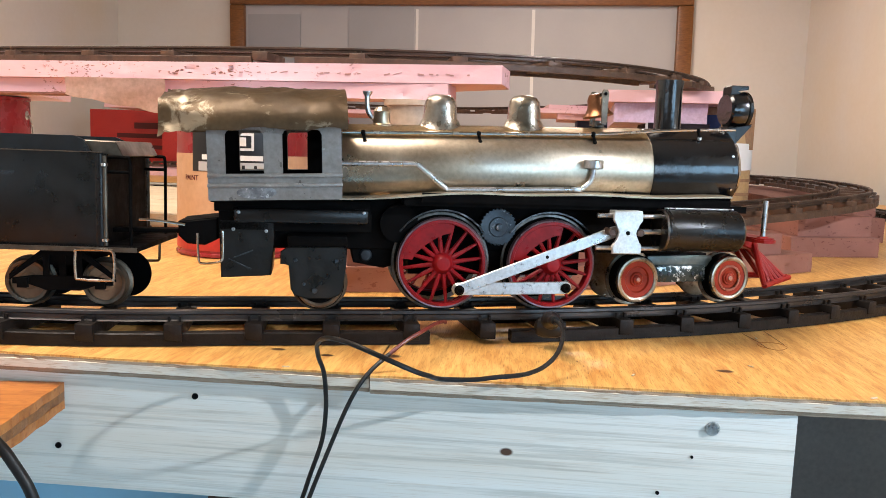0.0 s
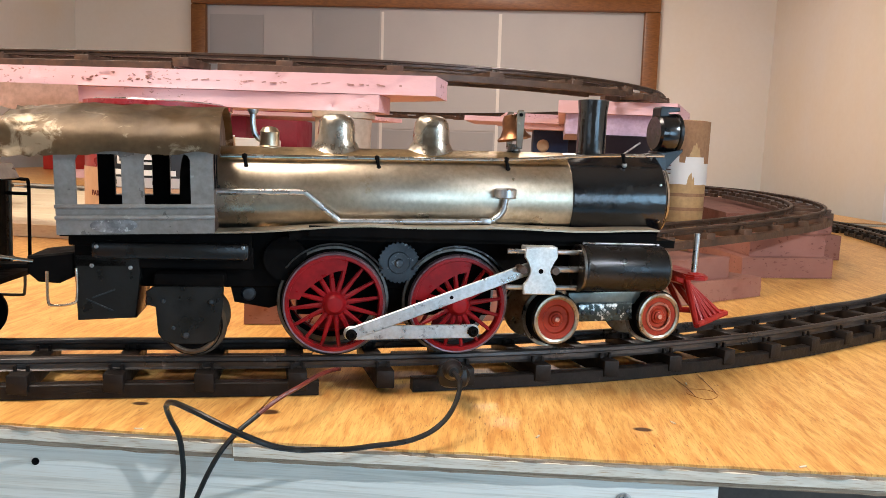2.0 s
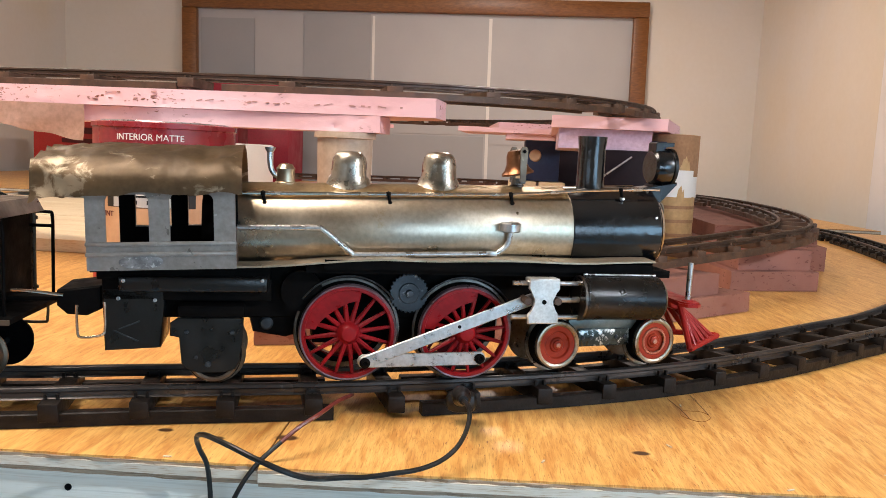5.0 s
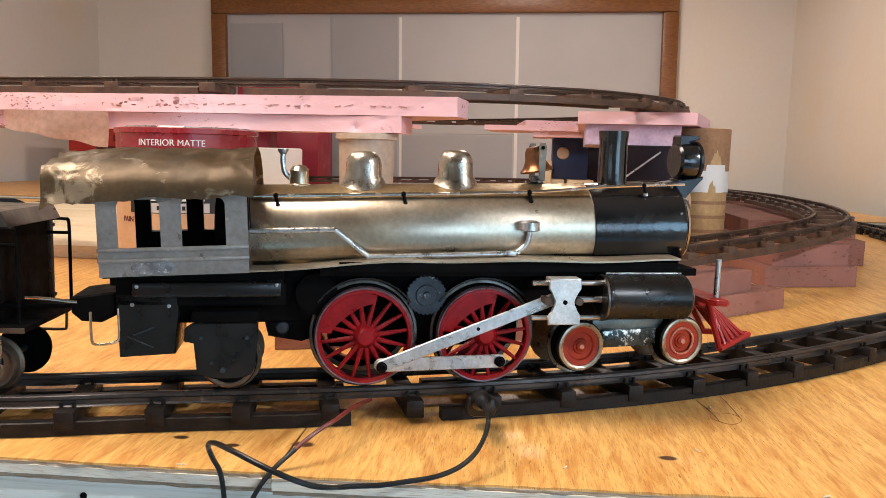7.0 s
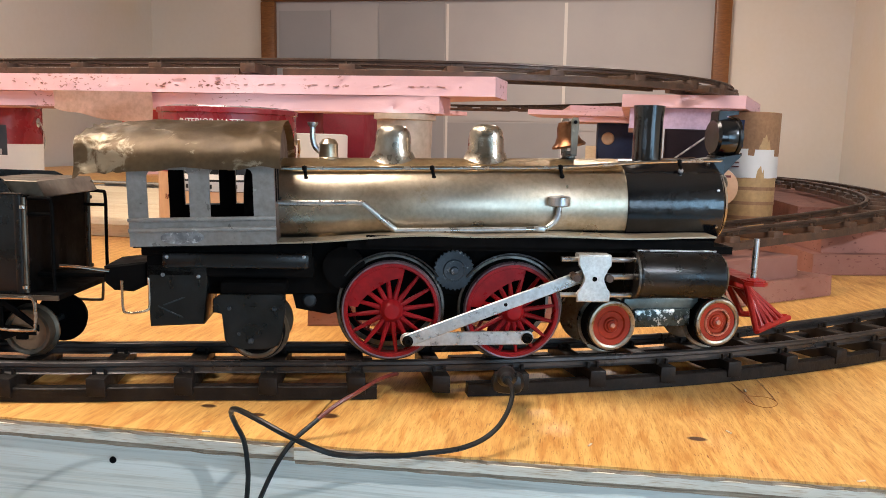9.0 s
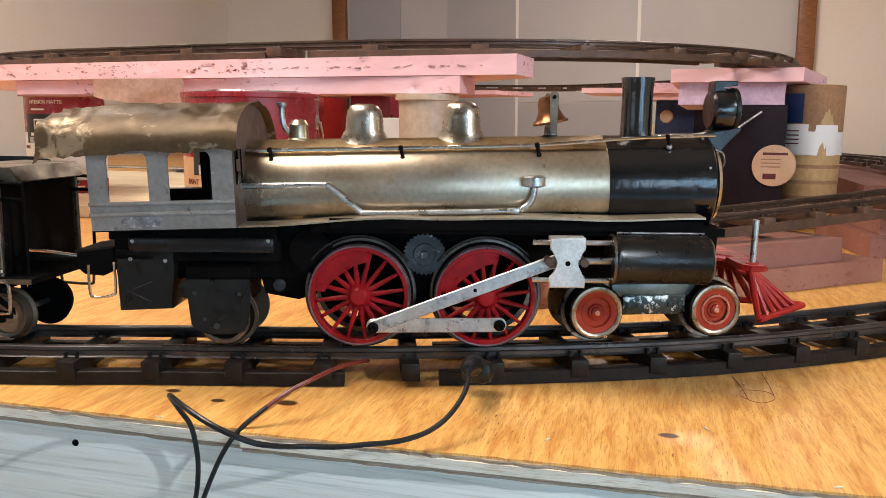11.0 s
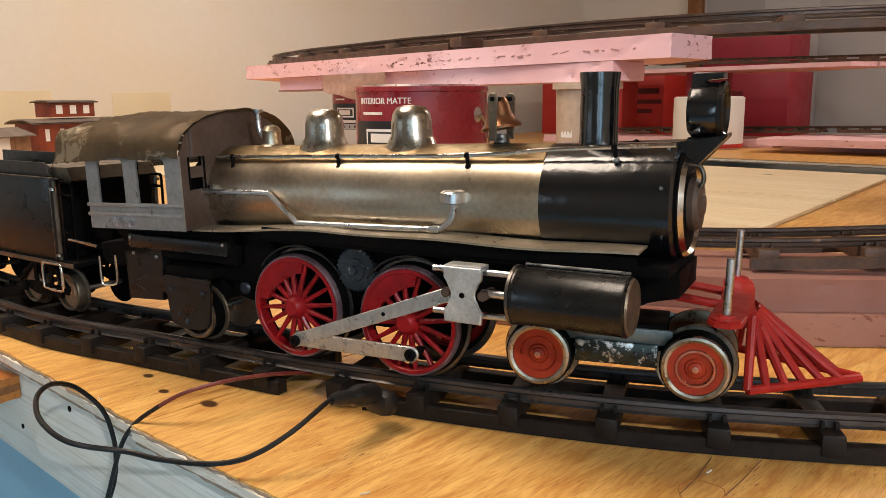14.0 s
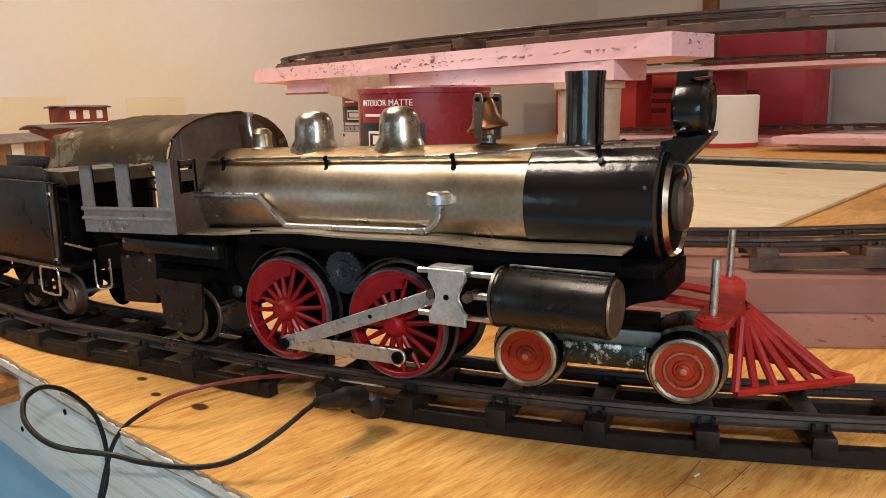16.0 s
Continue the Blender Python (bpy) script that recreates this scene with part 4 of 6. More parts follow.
part("bell_stand", lathe(bmesh.new(), [(0, -0.003), (0.0062, -0.003), (0.0062, 0.0005), (0.0046, 0.0016), (0.0042, 0.0062), (0, 0.0062)], pose(bu, YB, bz), 20), DARK_TYRE, loco)
for s in (-1, 1):
    yoke = part("bell_yoke", slab(bmesh.new(), [(bu - 0.0022, bz + 0.0040), (bu + 0.0022, bz + 0.0040), (bu + 0.0026, bz + 0.0200), (bu + 0.0030, bz + 0.0270), (bu + 0.0018, bz + 0.0295), (bu - 0.0018, bz + 0.0295), (bu - 0.0030, bz + 0.0270), (bu - 0.0026, bz + 0.0200)], YB + s * 0.0122, YB + s * 0.0134, 0.0003), RUST_STEEL, loco, "flat bell yoke strap")
    part("yoke_pin", rod(bmesh.new(), (bu, YB + s * 0.004, bz + 0.0262), (bu, YB + s * 0.0142, bz + 0.0262), 0.0013, 10), SOOT, yoke)
part("yoke_base", new_box(bu - 0.0022, bu + 0.0022, YB - 0.0134, YB + 0.0134, bz + 0.0028, bz + 0.0042, bevel=0.0004), DARK_TYRE, loco)
part("bell", lathe(bmesh.new(), [(0.0088, 0), (0.0118, 0.0004), (0.0120, 0.0018), (0.0095, 0.0042), (0.0074, 0.0085), (0.0066, 0.0145), (0.0050, 0.0180), (0, 0.0190), (0, 0.0170), (0.0045, 0.016), (0.0060, 0.008), (0.0080, 0.003), (0.0088, 0)],
     Matrix.Translation((bu, YB, bz + 0.0088)) @ Matrix.Rotation(radians(-11), 4, "Y"), 36), BRONZE, loco, "polished copper-coloured bell")

# headlamp on a bent bracket
hz = 0.1800
lampm = Matrix.Translation((0.3668, YB, hz)) @ ALONG_X
headlamp = part("headlamp", lathe(bmesh.new(), [(0, -0.0080), (0.0118, -0.0080), (0.0136, -0.0062), (0.0143, -0.0020), (0.0143, 0.0045), (0.0136, 0.0078), (0.0124, 0.0095), (0.0112, 0.0080), (0, 0.0070)], lampm, 40), BLACK, loco, "black tin headlamp")
part("lamp_cap", slab(bmesh.new(), [(0.3596, hz + 0.0110), (0.3600, hz + 0.0180), (0.3612, hz + 0.0190), (0.3752, hz + 0.0190), (0.3752, hz + 0.0160), (0.3640, hz + 0.0150), (0.3700, hz + 0.0120)], YB - 0.0065, YB + 0.0065, 0.0005), SATIN, headlamp)
part("lamp_rim", lathe(bmesh.new(), [(0.0134, 0.0062), (0.0147, 0.0066), (0.0147, 0.0090), (0.0128, 0.0098)], lampm, 40), SATIN, headlamp)
part("lamp_foot", new_box(0.3590, 0.3745, YB - 0.0075, YB + 0.0075, hz - 0.0158, hz - 0.0132, bevel=0.0008), SATIN, headlamp)
bm = slab(bmesh.new(), [(0.348, 0.1635), (0.374, 0.1675), (0.3785, 0.1690), (0.3785, 0.1670), (0.362, 0.1500), (0.3585, 0.1440), (0.350, 0.1460)], YB - 0.009, YB + 0.009, 0.0006)
part("lamp_bracket", bm, SATIN, loco)

# hand rails with stanchions
for s in (-1, 1):
    hr = part("hand_rail", tube(bmesh.new(), smooth_path([(0.054, YB + s * 0.0225, 0.1502), (0.155, YB + s * 0.0225, 0.1530), (0.242, YB + s * 0.0225, 0.1558), (0.300, YB + s * 0.0225, 0.1606), (0.357, YB + s * 0.0225, 0.1634)], 6), 0.0012, 8), CHROME, loco, "thin bright hand rail")
    for u, z in ((0.0690, 0.1506), (0.1537, 0.1530), (0.2418, 0.1558), (0.3260, 0.1620)):
        b = Vector((u, YB + s * 0.0225, z))
        a = b + Vector((0.0012, s * 0.0015, -0.0062))
        part("stanchion", rod(bmesh.new(), a, b, 0.0011, 8), SOOT, hr)
        part("stanchion_knob", lathe(bmesh.new(), [(0, -0.002), (0.0017, -0.0012), (0.0020, 0), (0.0017, 0.0012), (0, 0.002)], Matrix.Translation(b), 12), SOOT, hr)
        part("stanchion_nut", lathe(bmesh.new(), [(0, 0.0012), (0.0016, 0.0006), (0.0018, -0.001)], Matrix.Translation(a) @ Matrix.Rotation(radians(60 * -s), 4, "X"), 10), SOOT if u < 0.3 else STEEL, hr)

# water pipe down the near side, with its valve
PY = -0.0265
pipe_pts = [(0.050, PY, 0.1281), (0.085, PY, 0.1289), (0.1045, PY, 0.1293), (0.1095, PY, 0.1276), (0.1280, PY, 0.1130), (0.1330, PY, 0.1117), (0.18, PY, 0.1128), (0.2250, PY, 0.1142), (0.2325, PY, 0.1160), (0.2380, PY, 0.1215), (0.2398, PY, 0.1300)]
pipe = part("water_pipe", tube(bmesh.new(), smooth_path(pipe_pts, 6), 0.0019, 12), STEEL, loco, "bent bright steel feed pipe")
part("valve_cap", lathe(bmesh.new(), [(0, 0), (0.0060, 0), (0.0074, 0.0008), (0.0074, 0.0060), (0.0060, 0.0070), (0, 0.0070)], pose(0.2392, -0.0265, 0.1298), 28), STEEL, pipe, "round steel valve cap")
part("valve_cap_arm", rod(bmesh.new(), (0.2392, -0.0265, 0.1332), (0.2420, -0.0215, 0.1340), 0.0035, 12), STEEL, pipe)
part("pipe_saddle", new_box(0.2240, 0.2300, PY - 0.0025, PY + 0.004, 0.1125, 0.1160, bevel=0.0006), STEEL, pipe)

# running board: a thin bent sheet on each side of the boiler
for s in (-1, 1):
    bm = bmesh.new()
    a, b = [], []
    for i in range(25):
        u = 0.052 + (0.346 - 0.052) * i / 24
        z = 0.1042 + 0.0064 * min(1, (u - 0.052) / 0.10) + 0.0014 * max(0, (u - 0.15) / 0.19) + 0.0006 * math.sin(u * 60)
        w = 0.0385 + 0.0035 * math.sin(math.pi * min(1, max(0, (u - 0.19) / 0.16)))
        a.append((bm.verts.new((u, s * w, z)), bm.verts.new((u, s * w, z - 0.0012))))
        b.append((bm.verts.new((u, s * 0.020, z + 0.0006)), bm.verts.new((u, s * 0.020, z - 0.0006))))
    for i in range(24):
        bm.faces.new((a[i][0], a[i + 1][0], b[i + 1][0], b[i][0]))
        bm.faces.new((a[i][1], b[i][1], b[i + 1][1], a[i + 1][1]))
        bm.faces.new((a[i][0], a[i][1], a[i + 1][1], a[i + 1][0]))
    bm.faces.new((a[0][0], b[0][0], b[0][1], a[0][1]))
    bm.faces.new((a[24][0], a[24][1], b[24][1], b[24][0]))
    part("running_board", bm, BOARD_TIN, loco, "thin bent metal running board")
    part("running_board_lip", new_box(0.110, 0.345, s * 0.0365, s * 0.0375, 0.1030, 0.1095), SOOT, loco)

# cab: sides with two windows each, front wall, bent tin roof
CU0, CU1, CY, CZ0, CZ1 = -0.0345, 0.0540, 0.0545, 0.1040, 0.1530
WINDOWS = ((-0.0228, 0.0022, 0.1212, 0.1508), (0.0146, 0.0408, 0.1216, 0.1510))
CAB = Matrix.Translation((CU1, YB, CZ0)) @ Matrix.Rotation(radians(-2.0), 4, "Y") @ Matrix.Translation((-CU1, 0, -CZ0))


def cab(bm):
    bmesh.ops.transform(bm, matrix=CAB, verts=bm.verts)
    return bm


for s in (-1, 1):
    bm = bmesh.new()
    y0, y1 = (s * CY, s * (CY - 0.0014))
    xs = [CU0, WINDOWS[0][0], WINDOWS[0][1], WINDOWS[1][0], WINDOWS[1][1], CU1]
    for k in (0, 2, 4):
        box(bm, xs[k], xs[k + 1], y0, y1, CZ0, CZ1)
    for (a, b, z0, z1) in WINDOWS:
        box(bm, a, b, y0, y1, CZ0, z0)
        box(bm, a, b, y0, y1, z1, CZ1)
    bmesh.ops.remove_doubles(bm, verts=bm.verts, dist=1e-5)
    side = part("cab_side", cab(bm), GREY_CAB, loco, "grey painted tin cab side with two windows")
    # black sheet behind each cab side, with the same window openings
    bm = bmesh.new()
    y2 = s * (CY - 0.0026)
    for k in (0, 2, 4):
        box(bm, xs[k] + 0.0004, xs[k + 1] - 0.0004, y1 - s * 0.0001, y2, CZ0 + 0.001, CZ1 - 0.0005)
    for (a, b, z0, z1) in WINDOWS:
        box(bm, a - 0.0004, b + 0.0004, y1 - s * 0.0001, y2, CZ0 + 0.001, z0 - 0.0004)
    part("cab_lining", cab(bm), SOOT, side, "black inner sheet of the cab side")
    for (a, b, z0, z1) in WINDOWS:                       # rounded upper corners
        for x, d in ((a, 1), (b, -1)):
            part("window_corner", cab(slab(bmesh.new(), [(x, z1 + 0.0005), (x + d * 0.0034, z1 + 0.0005), (x + d * 0.0012, z1 - 0.0010), (x, z1 - 0.0034)], y0 + s * -0.0002, y1)), GREY_CAB, side)
    for z in (0.1205, 0.1140):
        part("belt_ridge", cab(new_box(CU0 - 0.0005, CU1 + 0.0005, s * CY, s * (CY + 0.0018), z - 0.0013, z + 0.0013, bevel=0.0008)), GREY_CAB, side)
    oval = lathe(bmesh.new(), [(0, 0.0007), (0.0085, 0.0007), (0.0105, 0.0003), (0.0105, -0.0004), (0, -0.0004)], Matrix.Translation((-0.003, s * CY, 0.1092)) @ Matrix.Rotation(radians(90 * -s), 4, "X") @ Matrix.Diagonal((1.25, 0.42, 1, 1)), 28)
    part("oval_badge", cab(oval), BADGE, side, "rubbed oval metal badge")
# front wall: arched sheet with a window beside the boiler on each side
def wall_height(y):
    """Height of the arch over y."""
    return 0.1530 + 0.0275 * math.sqrt(max(0.0, 1 - (y / (CY - 0.0015)) ** 2))


HOLE = (0.0330, 0.0455, 0.1300, 0.1515)                  # an opening beside the boiler on each side
bm = bmesh.new()
ys = sorted({-CY + 0.0015, CY - 0.0015, *(k * 0.004 for k in range(-12, 13)), HOLE[0], HOLE[1], -HOLE[0], -HOLE[1]})
for ya, yb in zip(ys, ys[1:]):
    spans = [(CZ0, HOLE[2]), (HOLE[3], None)] if HOLE[0] - 1e-6 <= min(abs(ya), abs(yb)) and max(abs(ya), abs(yb)) <= HOLE[1] + 1e-6 else [(CZ0, None)]
    for z0, z1 in spans:
        quad = [(ya, z0), (yb, z0), (yb, z1 or wall_height(yb)), (ya, z1 or wall_height(ya))]
        fa, fb = ([bm.verts.new((u, y, z)) for y, z in quad] for u in (CU1 - 0.0016, CU1 - 0.0002))
        for f in (fa, list(reversed(fb)), *([fa[q], fb[q], fb[(q + 1) % 4], fa[(q + 1) % 4]] for q in range(4))):
            bm.faces.new(f)
bmesh.ops.remove_doubles(bm, verts=bm.verts, dist=1e-6)
wall = part("cab_front", cab(bm), CAB_FRONT, loco, "brown stained arched cab front")
for s in (-1, 1):
    part("front_window_bar", cab(new_box(CU1 - 0.0022, CU1 - 0.0004, s * HOLE[0], s * HOLE[1], 0.1378, 0.1452)), CAB_FRONT, wall)
    for z0, z1, h0, h1 in ((0.1300, 0.1515, HOLE[0] - 0.0012, HOLE[0]), (0.1300, 0.1515, HOLE[1], HOLE[1] + 0.0012)):
        part("front_window_rim", cab(new_box(CU1 - 0.0002, CU1 + 0.0005, s * h0, s * h1, z0, z1)), SOOT, wall)
# roof
bm = bmesh.new()
RU0, RU1, nu, na = -0.0645, 0.0585, 52, 48
grid = []
for i in range(nu + 1):
    u = RU0 + (RU1 - RU0) * i / nu
    row = []
    for k in range(na + 1):
        a = math.pi * k / na
        y, z = -0.0595 * math.cos(a), 0.1515 + 0.0300 * math.sin(a) ** 0.85
        back = max(0, (RU0 + 0.034 - u) / 0.034)
        dent = noise.noise(Vector((u * 30, y * 34, z * 30))) * 0.0022 + noise.noise(Vector((u * 75, y * 90, 3))) * 0.0009
        dent += (0.35 - abs(noise.noise(Vector((u * 42 + 5, y * 46, 1))))) * 0.0022 - 0.0004 + (0.3 - abs(noise.noise(Vector((u * 105, y * 95, 7))))) * 0.0013
        if y < 0.01:                               # sharp creases at the rear corner
            dent -= 0.0060 * back ** 0.7 * abs(noise.noise(Vector((u * 120, y * 70 + u * 60, 11)))) * (1 - 0.4 * math.sin(a))
        p = Vector((u, y, z + dent + 0.0005 * math.sin(u * 150 + 1) * (1 - math.sin(a)) ** 4))
        if y < 0:                                  # crumpled rear corner
            p.z -= 0.004 * back * (1 - math.sin(a)) + 0.0022 * back * abs(math.sin(9 * a))
            p.y += 0.0035 * back * math.sin(7 * a)
        row.append(bm.verts.new(p))
    grid.append(row)
for i in range(nu):
    for k in range(na):
        bm.faces.new((grid[i][k], grid[i][k + 1], grid[i + 1][k + 1], grid[i + 1][k]))
bmesh.ops.solidify(bm, geom=bm.faces[:], thickness=0.0009)
roof = part("cab_roof", cab(bm), ROOF_TIN, loco, "dented and rubbed arched tin roof")
for y, z, r in ((-0.047, 0.1615, 0.0016), (-0.044, 0.166, 0.0012)):
    part("roof_rivet", lathe(bmesh.new(), [(0, 0.001), (r, 0), (r, -0.001)], CAB @ pose(0.054, y - 0.0055, z), 10), STEEL, roof)
part("cab_floor", cab(new_box(CU0 + 0.001, CU1 - 0.002, -CY + 0.002, CY - 0.002, CZ0 - 0.001, CZ0 + 0.001)), SOOT, loco)
part("backhead", lathe(bmesh.new(), [(0, 0.030), (0.026, 0.030), (0.0285, 0.034), (0.0285, 0.052), (0, 0.052)], along(0), 40), SOOT, loco)
part("cab_step", tube(bmesh.new(), smooth_path([(-0.0265, -0.036, 0.080), (-0.0262, -0.036, 0.063), (-0.0285, -0.036, 0.0585), (-0.0395, -0.036, 0.0570), (-0.0425, -0.036, 0.0605), (-0.0428, -0.036, 0.078)], 4), 0.0009, 8), CHROME, loco, "thin bent wire step")

# frame, boxes and motor below
part("main_frame", slab(bmesh.new(), [(-0.030, 0.066), (0.318, 0.066), (0.346, 0.083), (0.358, 0.086), (0.358, 0.104), (-0.030, 0.104)], -0.0165, 0.0165, 0.001), SOOT, loco)
part("under_plate", new_box(-0.0335, 0.075, -0.026, 0.048, 0.0925, 0.1015, bevel=0.001), SOOT, loco)
beam = part("side_beam", new_box(-0.0200, 0.0735, -0.0300, -0.0230, 0.0852, 0.0955, bevel=0.0022), SATIN, loco, "worn black side beam under the cab")
for u, z in ((-0.0165, 0.0925), (0.0700, 0.0935)):
    part("beam_rivet", lathe(bmesh.new(), [(0, 0.0010), (0.0012, 0.0006), (0.0014, -0.001)], Matrix.Translation((u, -0.0300, z)) @ TO_CAMERA, 10), STEEL, beam)
pan = part("ash_pan", slab(bmesh.new(), [(-0.0288, 0.0456), (0.0055, 0.0474), (0.0075, 0.0755), (0.0075, 0.0870), (-0.0305, 0.0870)], -0.0245, 0.020, 0.0008), TENDER_BLACK, loco, "scratched black ash pan box")
part("ash_pan_top", new_box(-0.0305, 0.0760, -0.0245, 0.020, 0.0790, 0.0930, bevel=0.0008), SOOT, loco)
for p, q in (((-0.0235, 0.0590), (-0.0085, 0.0520)), ((-0.0200, 0.0600), (-0.0075, 0.0650))):
    part("scratch", slab(bmesh.new(), bar(p, q, 0.0009), -0.0249, -0.0244), GUNMETAL, pan, "pale scratch")
for u, z in ((-0.0205, 0.0800), (0.0020, 0.0790)):
    part("pan_rivet", lathe(bmesh.new(), [(0, 0.0012), (0.0012, 0.0008), (0.0014, -0.001)], Matrix.Translation((u, -0.0245, z)) @ TO_CAMERA, 10), STEEL, pan)
tb = part("trailing_box", slab(bmesh.new(), [(0.0185, 0.0565), (0.0195, 0.0390), (0.0225, 0.0345), (0.0300, 0.0322), (0.0460, 0.0322), (0.0535, 0.0345), (0.0560, 0.0390), (0.0582, 0.0575), (0.0585, 0.0690), (0.0170, 0.0690), (0.0122, 0.0655), (0.0122, 0.0568)], -0.0322, -0.0298, 0.0006), TENDER_BLACK, loco, "black axle box plate with small bolts")
for u, z, r in ((0.0226, 0.0597, 0.0014), (0.0512, 0.0594, 0.0016), (0.0362, 0.0380, 0.0020), (0.0286, 0.0427, 0.0012)):
    part("plate_bolt", lathe(bmesh.new(), [(0, 0.0014), (r * 0.8, 0.0012), (r, 0.0004), (r, -0.001)], Matrix.Translation((u, -0.0322, z)) @ TO_CAMERA, 12), GUNMETAL, tb)
part("trailing_box_top", new_box(0.0165, 0.0590, -0.0318, 0.030, 0.0686, 0.0770, bevel=0.0022), SOOT, loco)
part("trailing_web", new_box(0.0240, 0.0540, -0.0150, 0.0200, 0.0500, 0.0700, bevel=0.001), SOOT, loco)
part("firebox_side", slab(bmesh.new(), [(0.0595, 0.0740), (0.0640, 0.0560), (0.0860, 0.0520), (0.0980, 0.0560), (0.0980, 0.1010), (0.0595, 0.1010)], -0.0140, 0.022, 0.0006), SOOT, loco)
part("motor_block", new_box(0.104, 0.236, -0.0150, 0.0150, 0.0480, 0.1000, bevel=0.001), SOOT, loco, "black motor block between the wheels")
part("frame_screw", lathe(bmesh.new(), [(0, 0.002), (0.0035, 0.0015), (0.0048, 0), (0.0048, -0.002)], Matrix.Translation((0.0728, -0.0140, 0.0615)) @ TO_CAMERA, 18), GUNMETAL, loco)
part("firebox_hump", rod(bmesh.new(), (0.0960, -0.0235, 0.0860), (0.0960, 0.0235, 0.0860), 0.0140, 24), SOOT, loco)
part("splash_plate", new_box(0.098, 0.360, -0.0345, 0.0345, 0.1000, 0.1050), SOOT, loco)
part("draw_bar", new_box(-0.112, -0.030, -0.006, 0.006, 0.0745, 0.0775, bevel=0.0005), SOOT, loco)
part("draw_box", slab(bmesh.new(), [(-0.0580, 0.0745), (-0.0520, 0.0690), (-0.0400, 0.0680), (-0.0310, 0.0725), (-0.0310, 0.0880), (-0.0580, 0.0845)], -0.022, 0.022, 0.0012), SOOT, loco, "chipped black coupling box")
part("coupler_link", tube(bmesh.new(), smooth_path([(-0.052, -0.030, 0.083), (-0.070, -0.031, 0.0855), (-0.082, -0.030, 0.0860)], 4), 0.0010, 8), CHROME, loco)

gear = bmesh.new()
gm = Matrix.Translation((0.1697, -0.0190, 0.0848)) @ TO_CAMERA
prof = []
for k in range(28):
    for da, r in ((0.0, 0.0128), (0.25, 0.0138), (0.5, 0.0138), (0.75, 0.0128)):
        a = 2 * math.pi * (k + da) / 28
        prof.append((r * math.cos(a), r * math.sin(a)))
ga = [gear.verts.new(gm @ Vector((x, y, 0))) for x, y in prof]
gb = [gear.verts.new(gm @ Vector((x, y, 0.004))) for x, y in prof]
gear.faces.new(list(reversed(ga)))
gear.faces.new(gb)
for i in range(len(prof)):
    j = (i + 1) % len(prof)
    gear.faces.new((ga[i], ga[j], gb[j], gb[i]))
g = part("gear", gear, GUNMETAL, loco, "dark toothed drive gear", smooth=20)
part("gear_hub", lathe(bmesh.new(), [(0.0075, 0.004), (0.007, 0.0052), (0.003, 0.0052), (0.0024, 0.008), (0, 0.0085)], gm, 20), GUNMETAL, g)


